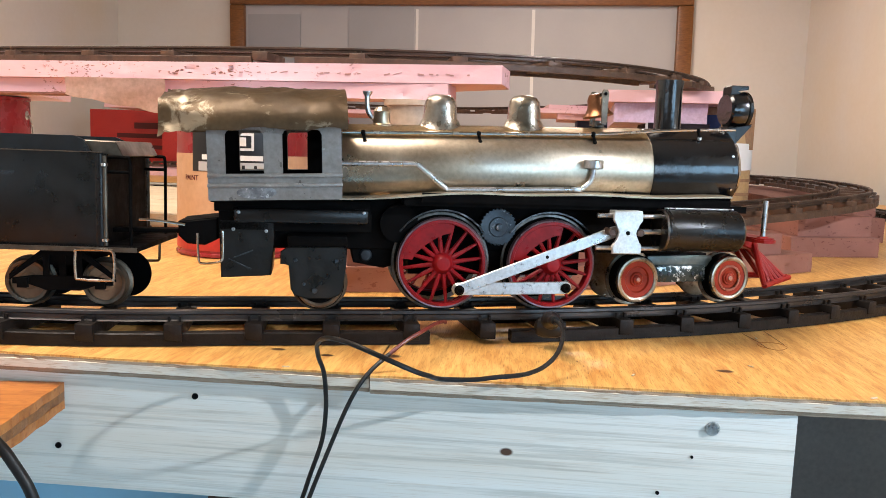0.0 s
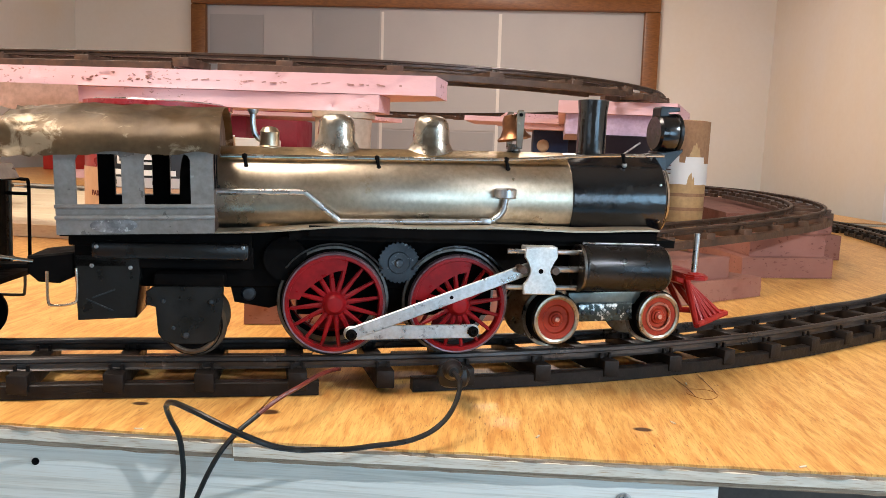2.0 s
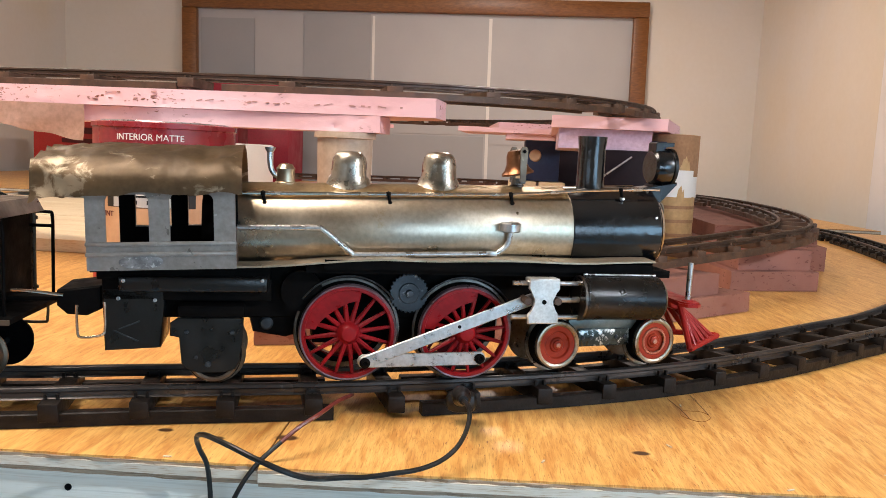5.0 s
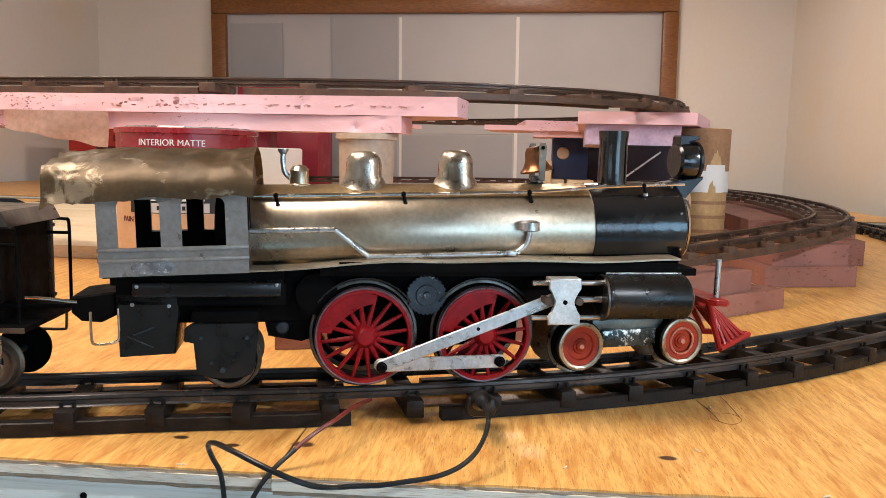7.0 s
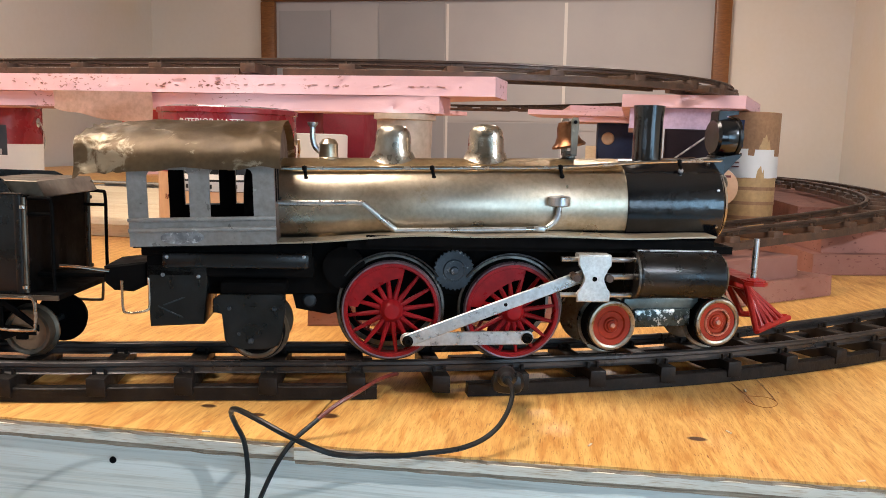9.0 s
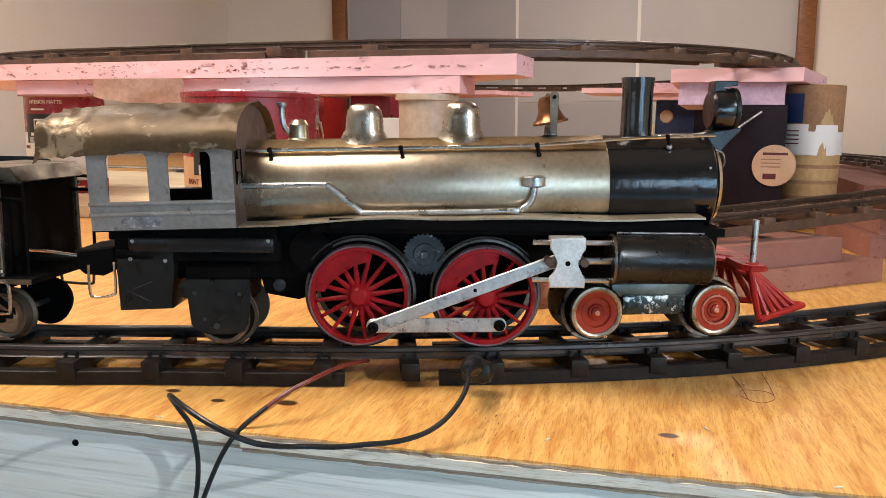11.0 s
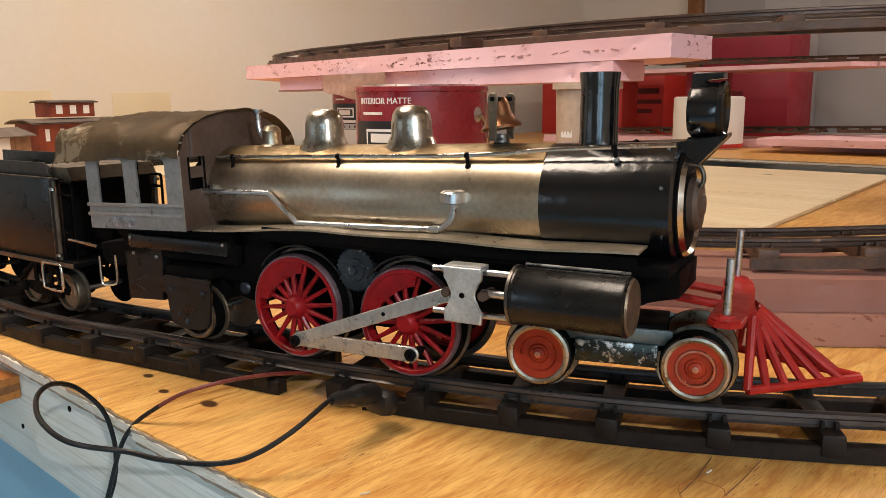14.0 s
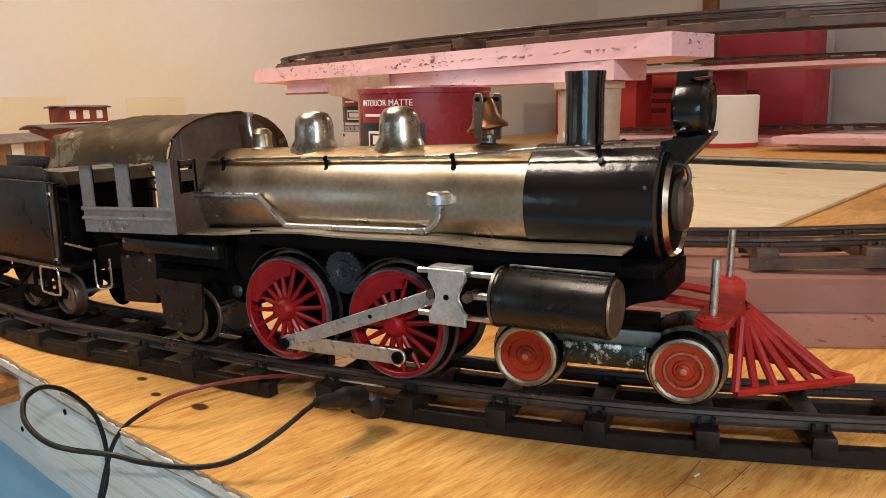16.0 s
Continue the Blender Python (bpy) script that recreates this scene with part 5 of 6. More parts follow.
def driver(u, s, turn):
    """A spoked driving wheel: tyre with flange, red rim, spokes, balance weight and hub."""
    out = Matrix.Translation((u, s * 0.0300, 0.0583)) @ Matrix.Rotation(radians(90 * -s), 4, "X")
    z = out
    tyre = part("driving_wheel", lathe(bmesh.new(), [(0.0302, -0.0040), (0.0332, -0.0042), (0.0340, -0.0050), (0.0347, -0.0105), (0.0302, -0.0105), (0.0302, -0.0040)], z, 64), SOOT, loco, "spoked red driving wheel with black tyre")
    part("rim_edge", lathe(bmesh.new(), [(0.0316, -0.0004), (0.0327, -0.0002), (0.0334, -0.0012), (0.0336, -0.0042), (0.0316, -0.0042)], z, 64), RIM_EDGE, tyre, "thin rubbed rim edge")
    part("flange", lathe(bmesh.new(), [(0.0330, -0.0104), (0.0364, -0.0106), (0.0368, -0.0114), (0.0364, -0.0122), (0.0330, -0.0124)], z, 64), DARK_TYRE, tyre, "rubbed steel flange")
    part("rim", lathe(bmesh.new(), [(0.0290, -0.0004), (0.0296, 0.0004), (0.0316, 0.0003), (0.0318, -0.0006), (0.0312, -0.0075), (0.0290, -0.0075), (0.0290, -0.0004)], z, 64), RED, tyre)
    part("hub", lathe(bmesh.new(), [(0.0082, -0.006), (0.0080, -0.0006), (0.0068, 0.0012), (0.0060, 0.0034), (0.0046, 0.0046), (0, 0.0050)], z, 32), RED, tyre)
    n = 16
    for k in range(n):
        a = turn + 2 * math.pi * k / n
        bm = bmesh.new()
        d, w = Vector((math.cos(a), math.sin(a), 0)), Vector((-math.sin(a), math.cos(a), 0))
        ring = []
        for r, h, dz in ((0.0062, 0.0019, -0.0004), (0.0294, 0.0011, -0.0014)):
            ring.append([bm.verts.new(z @ (d * r + w * h * sx + Vector((0, 0, dz + dd)))) for sx, dd in ((-1, -0.0010), (-0.4, 0), (0.4, 0), (1, -0.0010), (0.6, -0.0036), (-0.6, -0.0036))])
        for i in range(6):
            j = (i + 1) % 6
            bm.faces.new((ring[0][i], ring[0][j], ring[1][j], ring[1][i]))
        part("spoke", bm, RED, tyre)
    bm = bmesh.new()
    lo, hi = [], []
    for k in range(15):
        a = radians(76 + 98 * k / 14) if s < 0 else radians(6 + 98 * k / 14)
        for lst, r in ((lo, 0.0226 - 0.0044 * math.sin(math.pi * k / 14)), (hi, 0.0293)):
            lst.append((bm.verts.new(z @ Vector((r * math.cos(a), r * math.sin(a), -0.0002))), bm.verts.new(z @ Vector((r * math.cos(a), r * math.sin(a), -0.0050)))))
    for i in range(14):
        bm.faces.new((lo[i][0], lo[i + 1][0], hi[i + 1][0], hi[i][0]))
        bm.faces.new((lo[i][1], hi[i][1], hi[i + 1][1], lo[i + 1][1]))
        bm.faces.new((lo[i][0], lo[i][1], lo[i + 1][1], lo[i + 1][0]))
        bm.faces.new((hi[i][0], hi[i + 1][0], hi[i + 1][1], hi[i][1]))
    part("balance_weight", bm, RED, tyre)


for u, turn in ((0.1277, 0.13), (0.2098, 0.13)):
    driver(u, -1, turn)
    driver(u, 1, turn + 1.57)
    part("axle", rod(bmesh.new(), (u, -0.028, 0.0583), (u, 0.028, 0.0583), 0.003, 12), STEEL, loco)
    part("wheel_guard", slab(bmesh.new(),
         [(u + 0.0375 * math.cos(radians(a)), 0.0585 + 0.0375 * math.sin(radians(a))) for a in range(35, 146, 10)] + [(u + 0.0388 * math.cos(radians(a)), 0.0585 + 0.0388 * math.sin(radians(a))) for a in range(145, 34, -10)], -0.024, -0.014), BLACK, loco)

# rods
PIN_R, PIN_F, XHEAD = (0.1379, 0.0412), (0.2180, 0.0426), (0.2525, 0.0850)
for s in (-1, 1):
    sr = part("side_rod", slab(bmesh.new(), bar(PIN_R, PIN_F, 0.0092), s * 0.0385, s * 0.0405, 0.0004), ROD_STEEL, loco, "scuffed flat steel side rod")
    mr = part("main_rod", slab(bmesh.new(), bar(PIN_R, XHEAD, 0.0082), s * 0.0415, s * 0.0437, 0.0004), ROD_STEEL, loco, "scuffed flat steel main rod")
    for (x, z), y in ((PIN_R, 0.0465), (PIN_F, 0.0430)):
        m = Matrix.Translation((x, s * y, z)) @ Matrix.Rotation(radians(90 * -s), 4, "X")
        part("crank_pin", lathe(bmesh.new(), [(0.0024, -0.016), (0.0024, -0.0028), (0.0034, -0.0028), (0.0036, -0.0010), (0.0018, 0), (0.0012, -0.0008), (0, -0.0008)], m, 18), SOOT, sr)
    part("rod_rivet", lathe(bmesh.new(), [(0, 0.0006), (0.0012, 0.0004), (0.0014, -0.001)], Matrix.Translation((0.202, s * 0.0437, 0.0657)) @ Matrix.Rotation(radians(90 * -s), 4, "X"), 12), SOOT, mr)
    # crosshead: waisted plate on guide bars
    cx, cz, hw, hh = 0.2578, 0.0853, 0.0108, 0.0153
    waist = [(cx - hw, cz + hh), (cx - hw, cz + hh * 0.62)] + [(cx - hw + 0.0052 * math.sin(math.pi * k / 8), cz + hh * 0.55 - hh * 1.1 * k / 8) for k in range(9)] + [(cx - hw, cz - hh * 0.62), (cx - hw, cz - hh)]
    waist += [(2 * cx - x, z) for x, z in reversed(waist)]
    xh = part("crosshead", slab(bmesh.new(), waist, s * 0.0515, s * 0.0545, 0.0007), TIN, loco, "waisted white-metal crosshead plate")
    part("crosshead_lip", new_box(cx - hw, cx + hw, s * 0.0435, s * 0.0542, cz + hh - 0.0022, cz + hh + 0.0006, bevel=0.0006), TIN, xh)
    part("crosshead_hole", lathe(bmesh.new(), [(0, 0.0003), (0.0016, 0.0003), (0.0016, -0.001)], Matrix.Translation((cx, s * 0.0545, cz)) @ Matrix.Rotation(radians(90 * -s), 4, "X"), 14), SOOT, xh)
    for dx in (-0.0108, 0.0108):
        part("crosshead_boss", rod(bmesh.new(), (cx + dx, s * 0.040, cz), (cx + dx, s * 0.0527, cz), 0.0026, 18), CAB_FRONT, xh)
    for z, r in ((cz + 0.0118, 0.0017), (cz - 0.0118, 0.0017), (cz + 0.0005, 0.0022)):
        part("guide_bar", rod(bmesh.new(), (0.237 if abs(z - cz) > 0.005 else 0.266, s * 0.0470, z), (0.288, s * 0.0470, z), r, 10), STEEL, loco)
    cyl = part("cylinder", lathe(bmesh.new(), [(0, 0.2868), (0.0146, 0.2868), (0.0154, 0.2880), (0.0154, 0.2900), (0.0151, 0.2905), (0.0151, 0.3430), (0.0154, 0.3440), (0.0154, 0.3455), (0.0138, 0.3466), (0, 0.3466)], Matrix.Translation((-0.0012, s * 0.0465, 0.0870)) @ ALONG_X, 40), SATIN, loco, "gloss black steam cylinder")
    part("cylinder_head", lathe(bmesh.new(), [(0, 0.3466), (0.0143, 0.3466), (0.0136, 0.3478), (0, 0.3484)], Matrix.Translation((-0.0012, s * 0.0465, 0.0870)) @ ALONG_X, 36), RUST_STEEL, cyl, "brown cylinder end cap")
    part("cylinder_ring", lathe(bmesh.new(), [(0.0146, 0.2862), (0.0158, 0.2862), (0.0158, 0.2878), (0.0146, 0.2878)], Matrix.Translation((-0.0012, s * 0.0465, 0.0870)) @ ALONG_X, 36), DARK_TYRE, cyl)
    part("cylinder_clip", rod(bmesh.new(), (0.2895, s * 0.0435, 0.1030), (0.344, s * 0.0435, 0.1030), 0.0008, 8), STEEL, cyl)
part("cylinder_saddle", new_box(0.292, 0.340, -0.041, 0.041, 0.0770, 0.1010), SOOT, loco)
part("front_beam", slab(bmesh.new(), [(0.338, 0.0800), (0.362, 0.0860), (0.362, 0.1000), (0.338, 0.1000)], YB - 0.024, YB + 0.024, 0.0008), FLAKED, loco)

# leading and trailing wheels
TRUCK = Matrix.Translation((0.3236, 0.0200, 0)) @ Matrix.Rotation(radians(8), 4, "Z")


def small_wheel(parent_m, u, s, r, y_face, z, dish, rim_mat, label, width=0.0125):
    m = parent_m @ Matrix.Translation((u, s * y_face, z)) @ Matrix.Rotation(radians(-90 * s), 4, "X")
    w = part("wheel", lathe(bmesh.new(), [(0, -width), (r * 0.96, -width), (r * 1.12, -width + 0.0004), (r * 1.15, -width - 0.0006), (r * 1.12, -width - 0.0016), (0, -width - 0.0016)], m, 48), rim_mat, loco, label)
    part("tread", lathe(bmesh.new(), [(r * 0.88, -0.0012), (r * 0.985, -0.0020), (r, -width + 0.0005), (r * 0.88, -width + 0.0005)], m, 48), SOOT, w)
    part("tyre_face", lathe(bmesh.new(), [(r * 0.74, -0.0022), (r * 0.76, 0.0002), (r * 0.84, 0.0008), (r * 0.92, 0.0004), (r * 0.95, -0.0016), (r * 0.74, -0.0022)], m, 48), rim_mat, w)
    part("wheel_disc", lathe(bmesh.new(), [(0, -0.0008), (r * 0.26, -0.0008), (r * 0.31, -0.0018), (r * 0.50, -0.0018), (r * 0.55, -0.0006), (r * 0.75, -0.0004), (r * 0.75, -0.0030), (0, -0.0030)], m, 40), dish, w)
    part("wheel_hub", lathe(bmesh.new(), [(r * 0.20, -0.0010), (r * 0.19, 0.0002), (r * 0.12, 0.0008), (0, 0.0009)], m, 18), dish, w)
    part("axle_end", lathe(bmesh.new(), [(r * 0.10, 0.0006), (r * 0.095, 0.0015), (0, 0.0018)], m, 14), GLINT_RED if dish is WHEEL_RED else STEEL, w, "pale axle end")
    return w


for u in (-0.0425, 0.0425):
    for s in (-1, 1):
        w = small_wheel(TRUCK, u, s, 0.0192, 0.0277, RAIL_TOP + 0.0212, WHEEL_RED, TYRE, "small red wheel with pale metal tyre", 0.0112)
        if u > 0:
            # this ring carries the glint of the turned grooves as colour
            part("glint_ring", lathe(bmesh.new(), [(0.0086, -0.0006), (0.0092, 0.0001), (0.0104, 0.0001), (0.0110, -0.0006)], TRUCK @ Matrix.Translation((u, s * 0.0277, RAIL_TOP + 0.0212)) @ Matrix.Rotation(radians(-90 * s), 4, "X"), 40), GLINT_RED, w, "paler shiny ring painted as a glint")
    part("truck_axle", rod(bmesh.new(), TRUCK @ Vector((u, -0.027, RAIL_TOP + 0.0208)), TRUCK @ Vector((u, 0.027, RAIL_TOP + 0.0208)), 0.0024, 10), STEEL, loco)
for s in (-1, 1):
    bm = new_box(-0.0300, 0.0300, s * 0.0180, s * 0.0200, 0.0535, 0.0625, bevel=0.0006)
    bmesh.ops.transform(bm, matrix=TRUCK, verts=bm.verts)
    part("truck_side_bar", bm, TRUCK_GREY, loco)
    bm = new_box(-0.0225, 0.0225, s * 0.0195, s * 0.0225, 0.0415, 0.0545, bevel=0.0006)
    bmesh.ops.transform(bm, matrix=TRUCK, verts=bm.verts)
    plate = part("truck_side_plate", bm, TRUCK_WORN, loco, "chipped dark green truck side plate")
    for x in (-0.0185, -0.0110, 0.0110, 0.0185):
        part("plate_rivet", lathe(bmesh.new(), [(0, 0.0008), (0.0014, 0.0006), (0.0018, 0), (0.0018, -0.001)], TRUCK @ Matrix.Translation((x, s * 0.0225, 0.0482)) @ Matrix.Rotation(radians(-90 * s), 4, "X"), 12), GUNMETAL, plate)
bm = new_box(-0.026, 0.026, -0.0175, 0.0175, 0.050, 0.0640)
bmesh.ops.transform(bm, matrix=TRUCK, verts=bm.verts)
part("truck_bolster", bm, SOOT, loco)
for s in (-1, 1):
    small_wheel(Matrix(), 0.0395, s, 0.0178, 0.0282, RAIL_TOP + 0.0180, SOOT, RUST_STEEL, "dull steel trailing wheel", 0.0105)
part("trailing_axle", rod(bmesh.new(), (0.0395, -0.027, 0.0416), (0.0395, 0.027, 0.0416), 0.0024, 10), STEEL, loco)

# red pilot with its slats, on the leading truck
PIL = Matrix.Translation((0.372, 0.0265, 0)) @ Matrix.Rotation(radians(11), 4, "Z")


def pil(*p):
    return PIL @ Vector(p)


def placed_at(*p):
    return PIL @ Matrix.Translation(p)


def placed(bm):
    bmesh.ops.transform(bm, matrix=PIL, verts=bm.verts)
    return bm


pilot = part("pilot", placed(slab(bmesh.new(), [(0.008, 0.0766), (0.010, 0.0700), (0.020, 0.0665), (0.0250, 0.0700), (0.0215, 0.0766)], -0.0215, 0.0215, 0.001)), PILOT_RED, loco, "red cast pilot with open slats")
part("pilot_deck", placed(deck(bmesh.new(), [(-0.004, -0.048), (-0.001, -0.0545), (0.006, -0.0570), (0.012, -0.0530), (0.0150, -0.040), (0.0190, -0.018), (0.0220, 0.0), (0.0235, 0.016), (0.0240, 0.036), (0.0230, 0.050), (0.0180, 0.0570), (0.0110, 0.0540), (0.0080, 0.044), (0.0070, 0.02), (0.0030, -0.016), (-0.002, -0.038)], 0.0764, 0.0800, 0.0012)), PILOT_RED, pilot)
for s in (-1, 1):
    part("pilot_arm", tube(bmesh.new(), [pil(-0.032, s * 0.015, 0.0830), pil(-0.006, s * 0.017, 0.0800), pil(0.018, s * 0.016, 0.0765)], 0.0024, 8), PILOT_RED, pilot)
    base = [(0.0175 + 0.0585 * k / 6, s * 0.0350 * (1 - k / 6.0) + s * 0.001 - 0.003, 0.0400) for k in range(7)]
    part("pilot_foot", tube(bmesh.new(), [pil(*p) for p in base], 0.0024, 8), PILOT_RED, pilot)
    for k in range(6):
        q = base[k]
        part("pilot_slat", rod(bmesh.new(), pil(0.0195 + 0.0008 * k, s * (0.0200 - 0.0034 * k), 0.0740), pil(*q), 0.0026, 8, 0.0022), PILOT_RED, pilot)
    part("flag_post", rod(bmesh.new(), pil(0.0103 + 0.0053 * s, s * 0.0460, 0.0796), pil(0.0110 + 0.0053 * s, s * 0.0458, 0.1092), 0.0021, 12), STEEL, pilot, "steel flag post")
    part("post_collar", lathe(bmesh.new(), [(0.0022, 0.0012), (0.0040, 0.0010), (0.0048, -0.0004), (0.0022, -0.0004)], placed_at(0.0103 + 0.0053 * s, s * 0.0460, 0.0800), 18), PILOT_RED, pilot)


# ---- tender ----
TENDER = pose(-0.2455, 0.5470, 0, 0, 0, 8.0)
tender = thing("toy_tender", TENDER, "black painted toy coal tender behind the locomotive", "toy tender")
TL, TW, TZ0, TZ1 = 0.235, 0.0460, 0.0665, 0.1300
part("tender_floor", new_box(-TL - 0.004, 0.022, -TW - 0.002, TW + 0.002, TZ0 - 0.004, TZ0, bevel=0.0008), SOOT, tender)
for s in (-1, 1):
    part("floor_edge", new_box(-TL - 0.004, 0.022, s * (TW + 0.0022), s * (TW + 0.0034), TZ0 - 0.0038, TZ0 - 0.0006), PLATE_TIN, tender, "rubbed metal floor edge")
    bm = new_box(-TL, -0.001, s * (TW - 0.0016), s * TW, TZ0, TZ1, bevel=0.0005)
    part("tender_side", bm, TENDER_BLACK, tender, "scratched black tender side")
    part("top_edge", new_box(-TL, -0.001, s * (TW - 0.0018), s * (TW + 0.0002), TZ1, TZ1 + 0.0006), RUST_STEEL, tender, "rubbed metal edge")
    part("coal_board", slab(bmesh.new(), [(-TL, TZ1 - 0.0004), (-0.010, TZ1 - 0.0004), (-0.016, TZ1 + 0.0085), (-0.022, TZ1 + 0.0110), (-TL, TZ1 + 0.0110)], s * (TW - 0.0075), s * (TW - 0.0055)), TENDER_BLACK, tender)
    part("corner_sheet", rod(bmesh.new(), (-0.0040, s * (TW - 0.0036), TZ0), (-0.0040, s * (TW - 0.0036), TZ1 - 0.001), 0.0042, 24), SATIN, tender, "rounded glossy sheet corner")
    part("corner_post", rod(bmesh.new(), (0.0, s * (TW - 0.001), TZ0 - 0.002), (0.0, s * (TW - 0.001), TZ1 - 0.002), 0.0015, 10), PLATE_TIN, tender)
    # near knobs and steps in bright steel, far ones in dull sheet
    for z in (TZ0 + 0.004, TZ1 - 0.008):
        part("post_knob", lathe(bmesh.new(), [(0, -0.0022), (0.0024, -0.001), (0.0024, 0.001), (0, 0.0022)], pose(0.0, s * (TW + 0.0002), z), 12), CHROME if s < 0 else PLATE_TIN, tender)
    part("grab_iron", tube(bmesh.new(), smooth_path([(-0.0005, s * (TW - 0.006), TZ1 - 0.003), (0.012, s * (TW - 0.006), TZ1 - 0.003), (0.0150, s * (TW - 0.006), TZ1 - 0.006), (0.0152, s * (TW - 0.006), TZ1 - 0.03), (0.0152, s * (TW - 0.006), TZ0 + 0.006), (0.0152, s * (TW - 0.006), TZ0 - 0.001)], 4), 0.0012, 8), SOOT, tender)
    part("grab_brace", rod(bmesh.new(), (-0.0008, s * (TW - 0.006), TZ1 - 0.013), (0.0152, s * (TW - 0.006), TZ1 - 0.013), 0.0012, 8), SOOT, tender)
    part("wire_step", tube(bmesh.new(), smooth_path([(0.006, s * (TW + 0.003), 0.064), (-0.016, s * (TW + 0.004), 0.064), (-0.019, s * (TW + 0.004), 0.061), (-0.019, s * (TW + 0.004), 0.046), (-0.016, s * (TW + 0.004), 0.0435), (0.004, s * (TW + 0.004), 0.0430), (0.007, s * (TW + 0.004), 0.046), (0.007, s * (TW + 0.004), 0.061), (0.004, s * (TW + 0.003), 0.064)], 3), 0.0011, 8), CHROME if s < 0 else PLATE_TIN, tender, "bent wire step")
part("tender_front", new_box(-0.0022, -0.0006, -TW + 0.0040, TW - 0.0040, TZ0, TZ1 - 0.001), FLAKED, tender, "flaked black front sheet")
part("tender_back", new_box(-TL, -TL + 0.0016, -TW + 0.0018, TW - 0.0018, TZ0, TZ1), TENDER_BLACK, tender)
part("tender_top", new_box(-TL + 0.002, -0.004, -TW + 0.0018, TW - 0.0018, TZ1 - 0.006, TZ1 - 0.0045), SOOT, tender)
part("coal_plate", slab(bmesh.new(), [(-0.036, TZ1 + 0.003), (0.006, TZ1 - 0.003), (0.0095, TZ1 - 0.002), (0.0045, TZ1 + 0.0078), (-0.036, TZ1 + 0.0085)], -TW + 0.009, TW - 0.006, 0.0005), PLATE_TIN, tender, "dented bare metal plate")
TY = -0.0125
for c in (-0.030, -0.190):
    tm = Matrix.Translation((c, TY, 0))
    for u in (-0.0262, 0.0262):
        for s in (-1, 1):
            m = tm @ Matrix.Translation((u, s * 0.0275, RAIL_TOP + 0.0158)) @ Matrix.Rotation(radians(90 * -s), 4, "X")
            # near wheels bronze-coloured, far wheels black
            w = part("wheel", lathe(bmesh.new(), [(0.0125, -0.003), (0.0125, 0.0), (0.0148, 0.0004), (0.0155, -0.001), (0.0157, -0.006), (0.0178, -0.007), (0.0178, -0.0082), (0, -0.0082)], m, 40), PLATE_TIN if s < 0 else SOOT, tender, "dull bronze-coloured tender wheel" if s < 0 else "black tender wheel")
            part("wheel_disc", lathe(bmesh.new(), [(0, -0.0015), (0.005, -0.0015), (0.0065, -0.0028), (0.0126, -0.0028), (0.0126, -0.005), (0, -0.005)], m, 32), HOUSE_WOOD, w)
        part("axle", rod(bmesh.new(), (c + u, TY - 0.026, RAIL_TOP + 0.0158), (c + u, TY + 0.026, RAIL_TOP + 0.0158), 0.0022, 8), STEEL, tender)
    for s in (-1, 1):
        y0, y1 = TY + s * 0.0305, TY + s * 0.0325
        fr = part("truck_frame", slab(bmesh.new(), [(c - 0.034, 0.0385), (c - 0.022, 0.0385), (c - 0.012, 0.0345), (c + 0.012, 0.0345), (c + 0.022, 0.0385), (c + 0.034, 0.0385), (c + 0.034, 0.0425), (c + 0.020, 0.0445), (c - 0.020, 0.0445), (c - 0.034, 0.0425)], y0, y1, 0.0004), SOOT, tender)
        part("truck_top_bar", slab(bmesh.new(), [(c - 0.036, 0.0410), (c - 0.012, 0.0590), (c + 0.012, 0.0590), (c + 0.036, 0.0410), (c + 0.036, 0.0450), (c + 0.014, 0.0625), (c - 0.014, 0.0625), (c - 0.036, 0.0450)], y0, y1, 0.0004), SOOT, tender)
        for dx in (-0.011, 0.0, 0.011):
            part("truck_post", new_box(c + dx - 0.0022, c + dx + 0.0022, y0 + s * 0.0004, y1 - s * 0.0004, 0.0440, 0.0595), SOOT, fr)
        for u in (-0.0262, 0.0262):
            part("axle_box", new_box(c + u - 0.0036, c + u + 0.0036, TY + s * 0.0322, TY + s * 0.0352, RAIL_TOP + 0.0125, RAIL_TOP + 0.0195, bevel=0.0006), SOOT, fr)
    part("bolster", new_box(c - 0.012, c + 0.012, TY - 0.030, TY + 0.030, 0.052, 0.0626), SOOT, tender)


# ---- cans, cartons and tubs that carry the raised track ----
def letters(text, size, depth=0.0003):
    """A mesh of flat letters in x and y, centred."""
    curve = bpy.data.curves.new("letters", "FONT")
    curve.body, curve.size, curve.extrude = text, size, depth
    curve.align_x, curve.align_y = "CENTER", "CENTER"
    holder = bpy.data.objects.new("letters", curve)
    scene.collection.objects.link(holder)
    me = bpy.data.meshes.new_from_object(holder.evaluated_get(bpy.context.evaluated_depsgraph_get()))
    bpy.data.objects.remove(holder)
    bm = bmesh.new()
    bm.from_mesh(me)
    return bm


def wrap(bm, r, azimuth, z):
    """Bends a flat mesh in x and y round an upright cylinder."""
    for v in bm.verts:
        a = azimuth + v.co.x / r
        v.co = Vector(((r + v.co.z) * math.cos(a), (r + v.co.z) * math.sin(a), z + v.co.y))
    return bm


def flat_bar(w, h, cuts=8, x=0.0, y=0.0, d=0.0003):
    bm = bmesh.new()
    rows = [[bm.verts.new((x - w / 2 + w * i / cuts, y + s * h / 2, d)) for i in range(cuts + 1)] for s in (-1, 1)]
    for i in range(cuts):
        bm.faces.new((rows[0][i], rows[0][i + 1], rows[1][i + 1], rows[1][i]))
    return bm


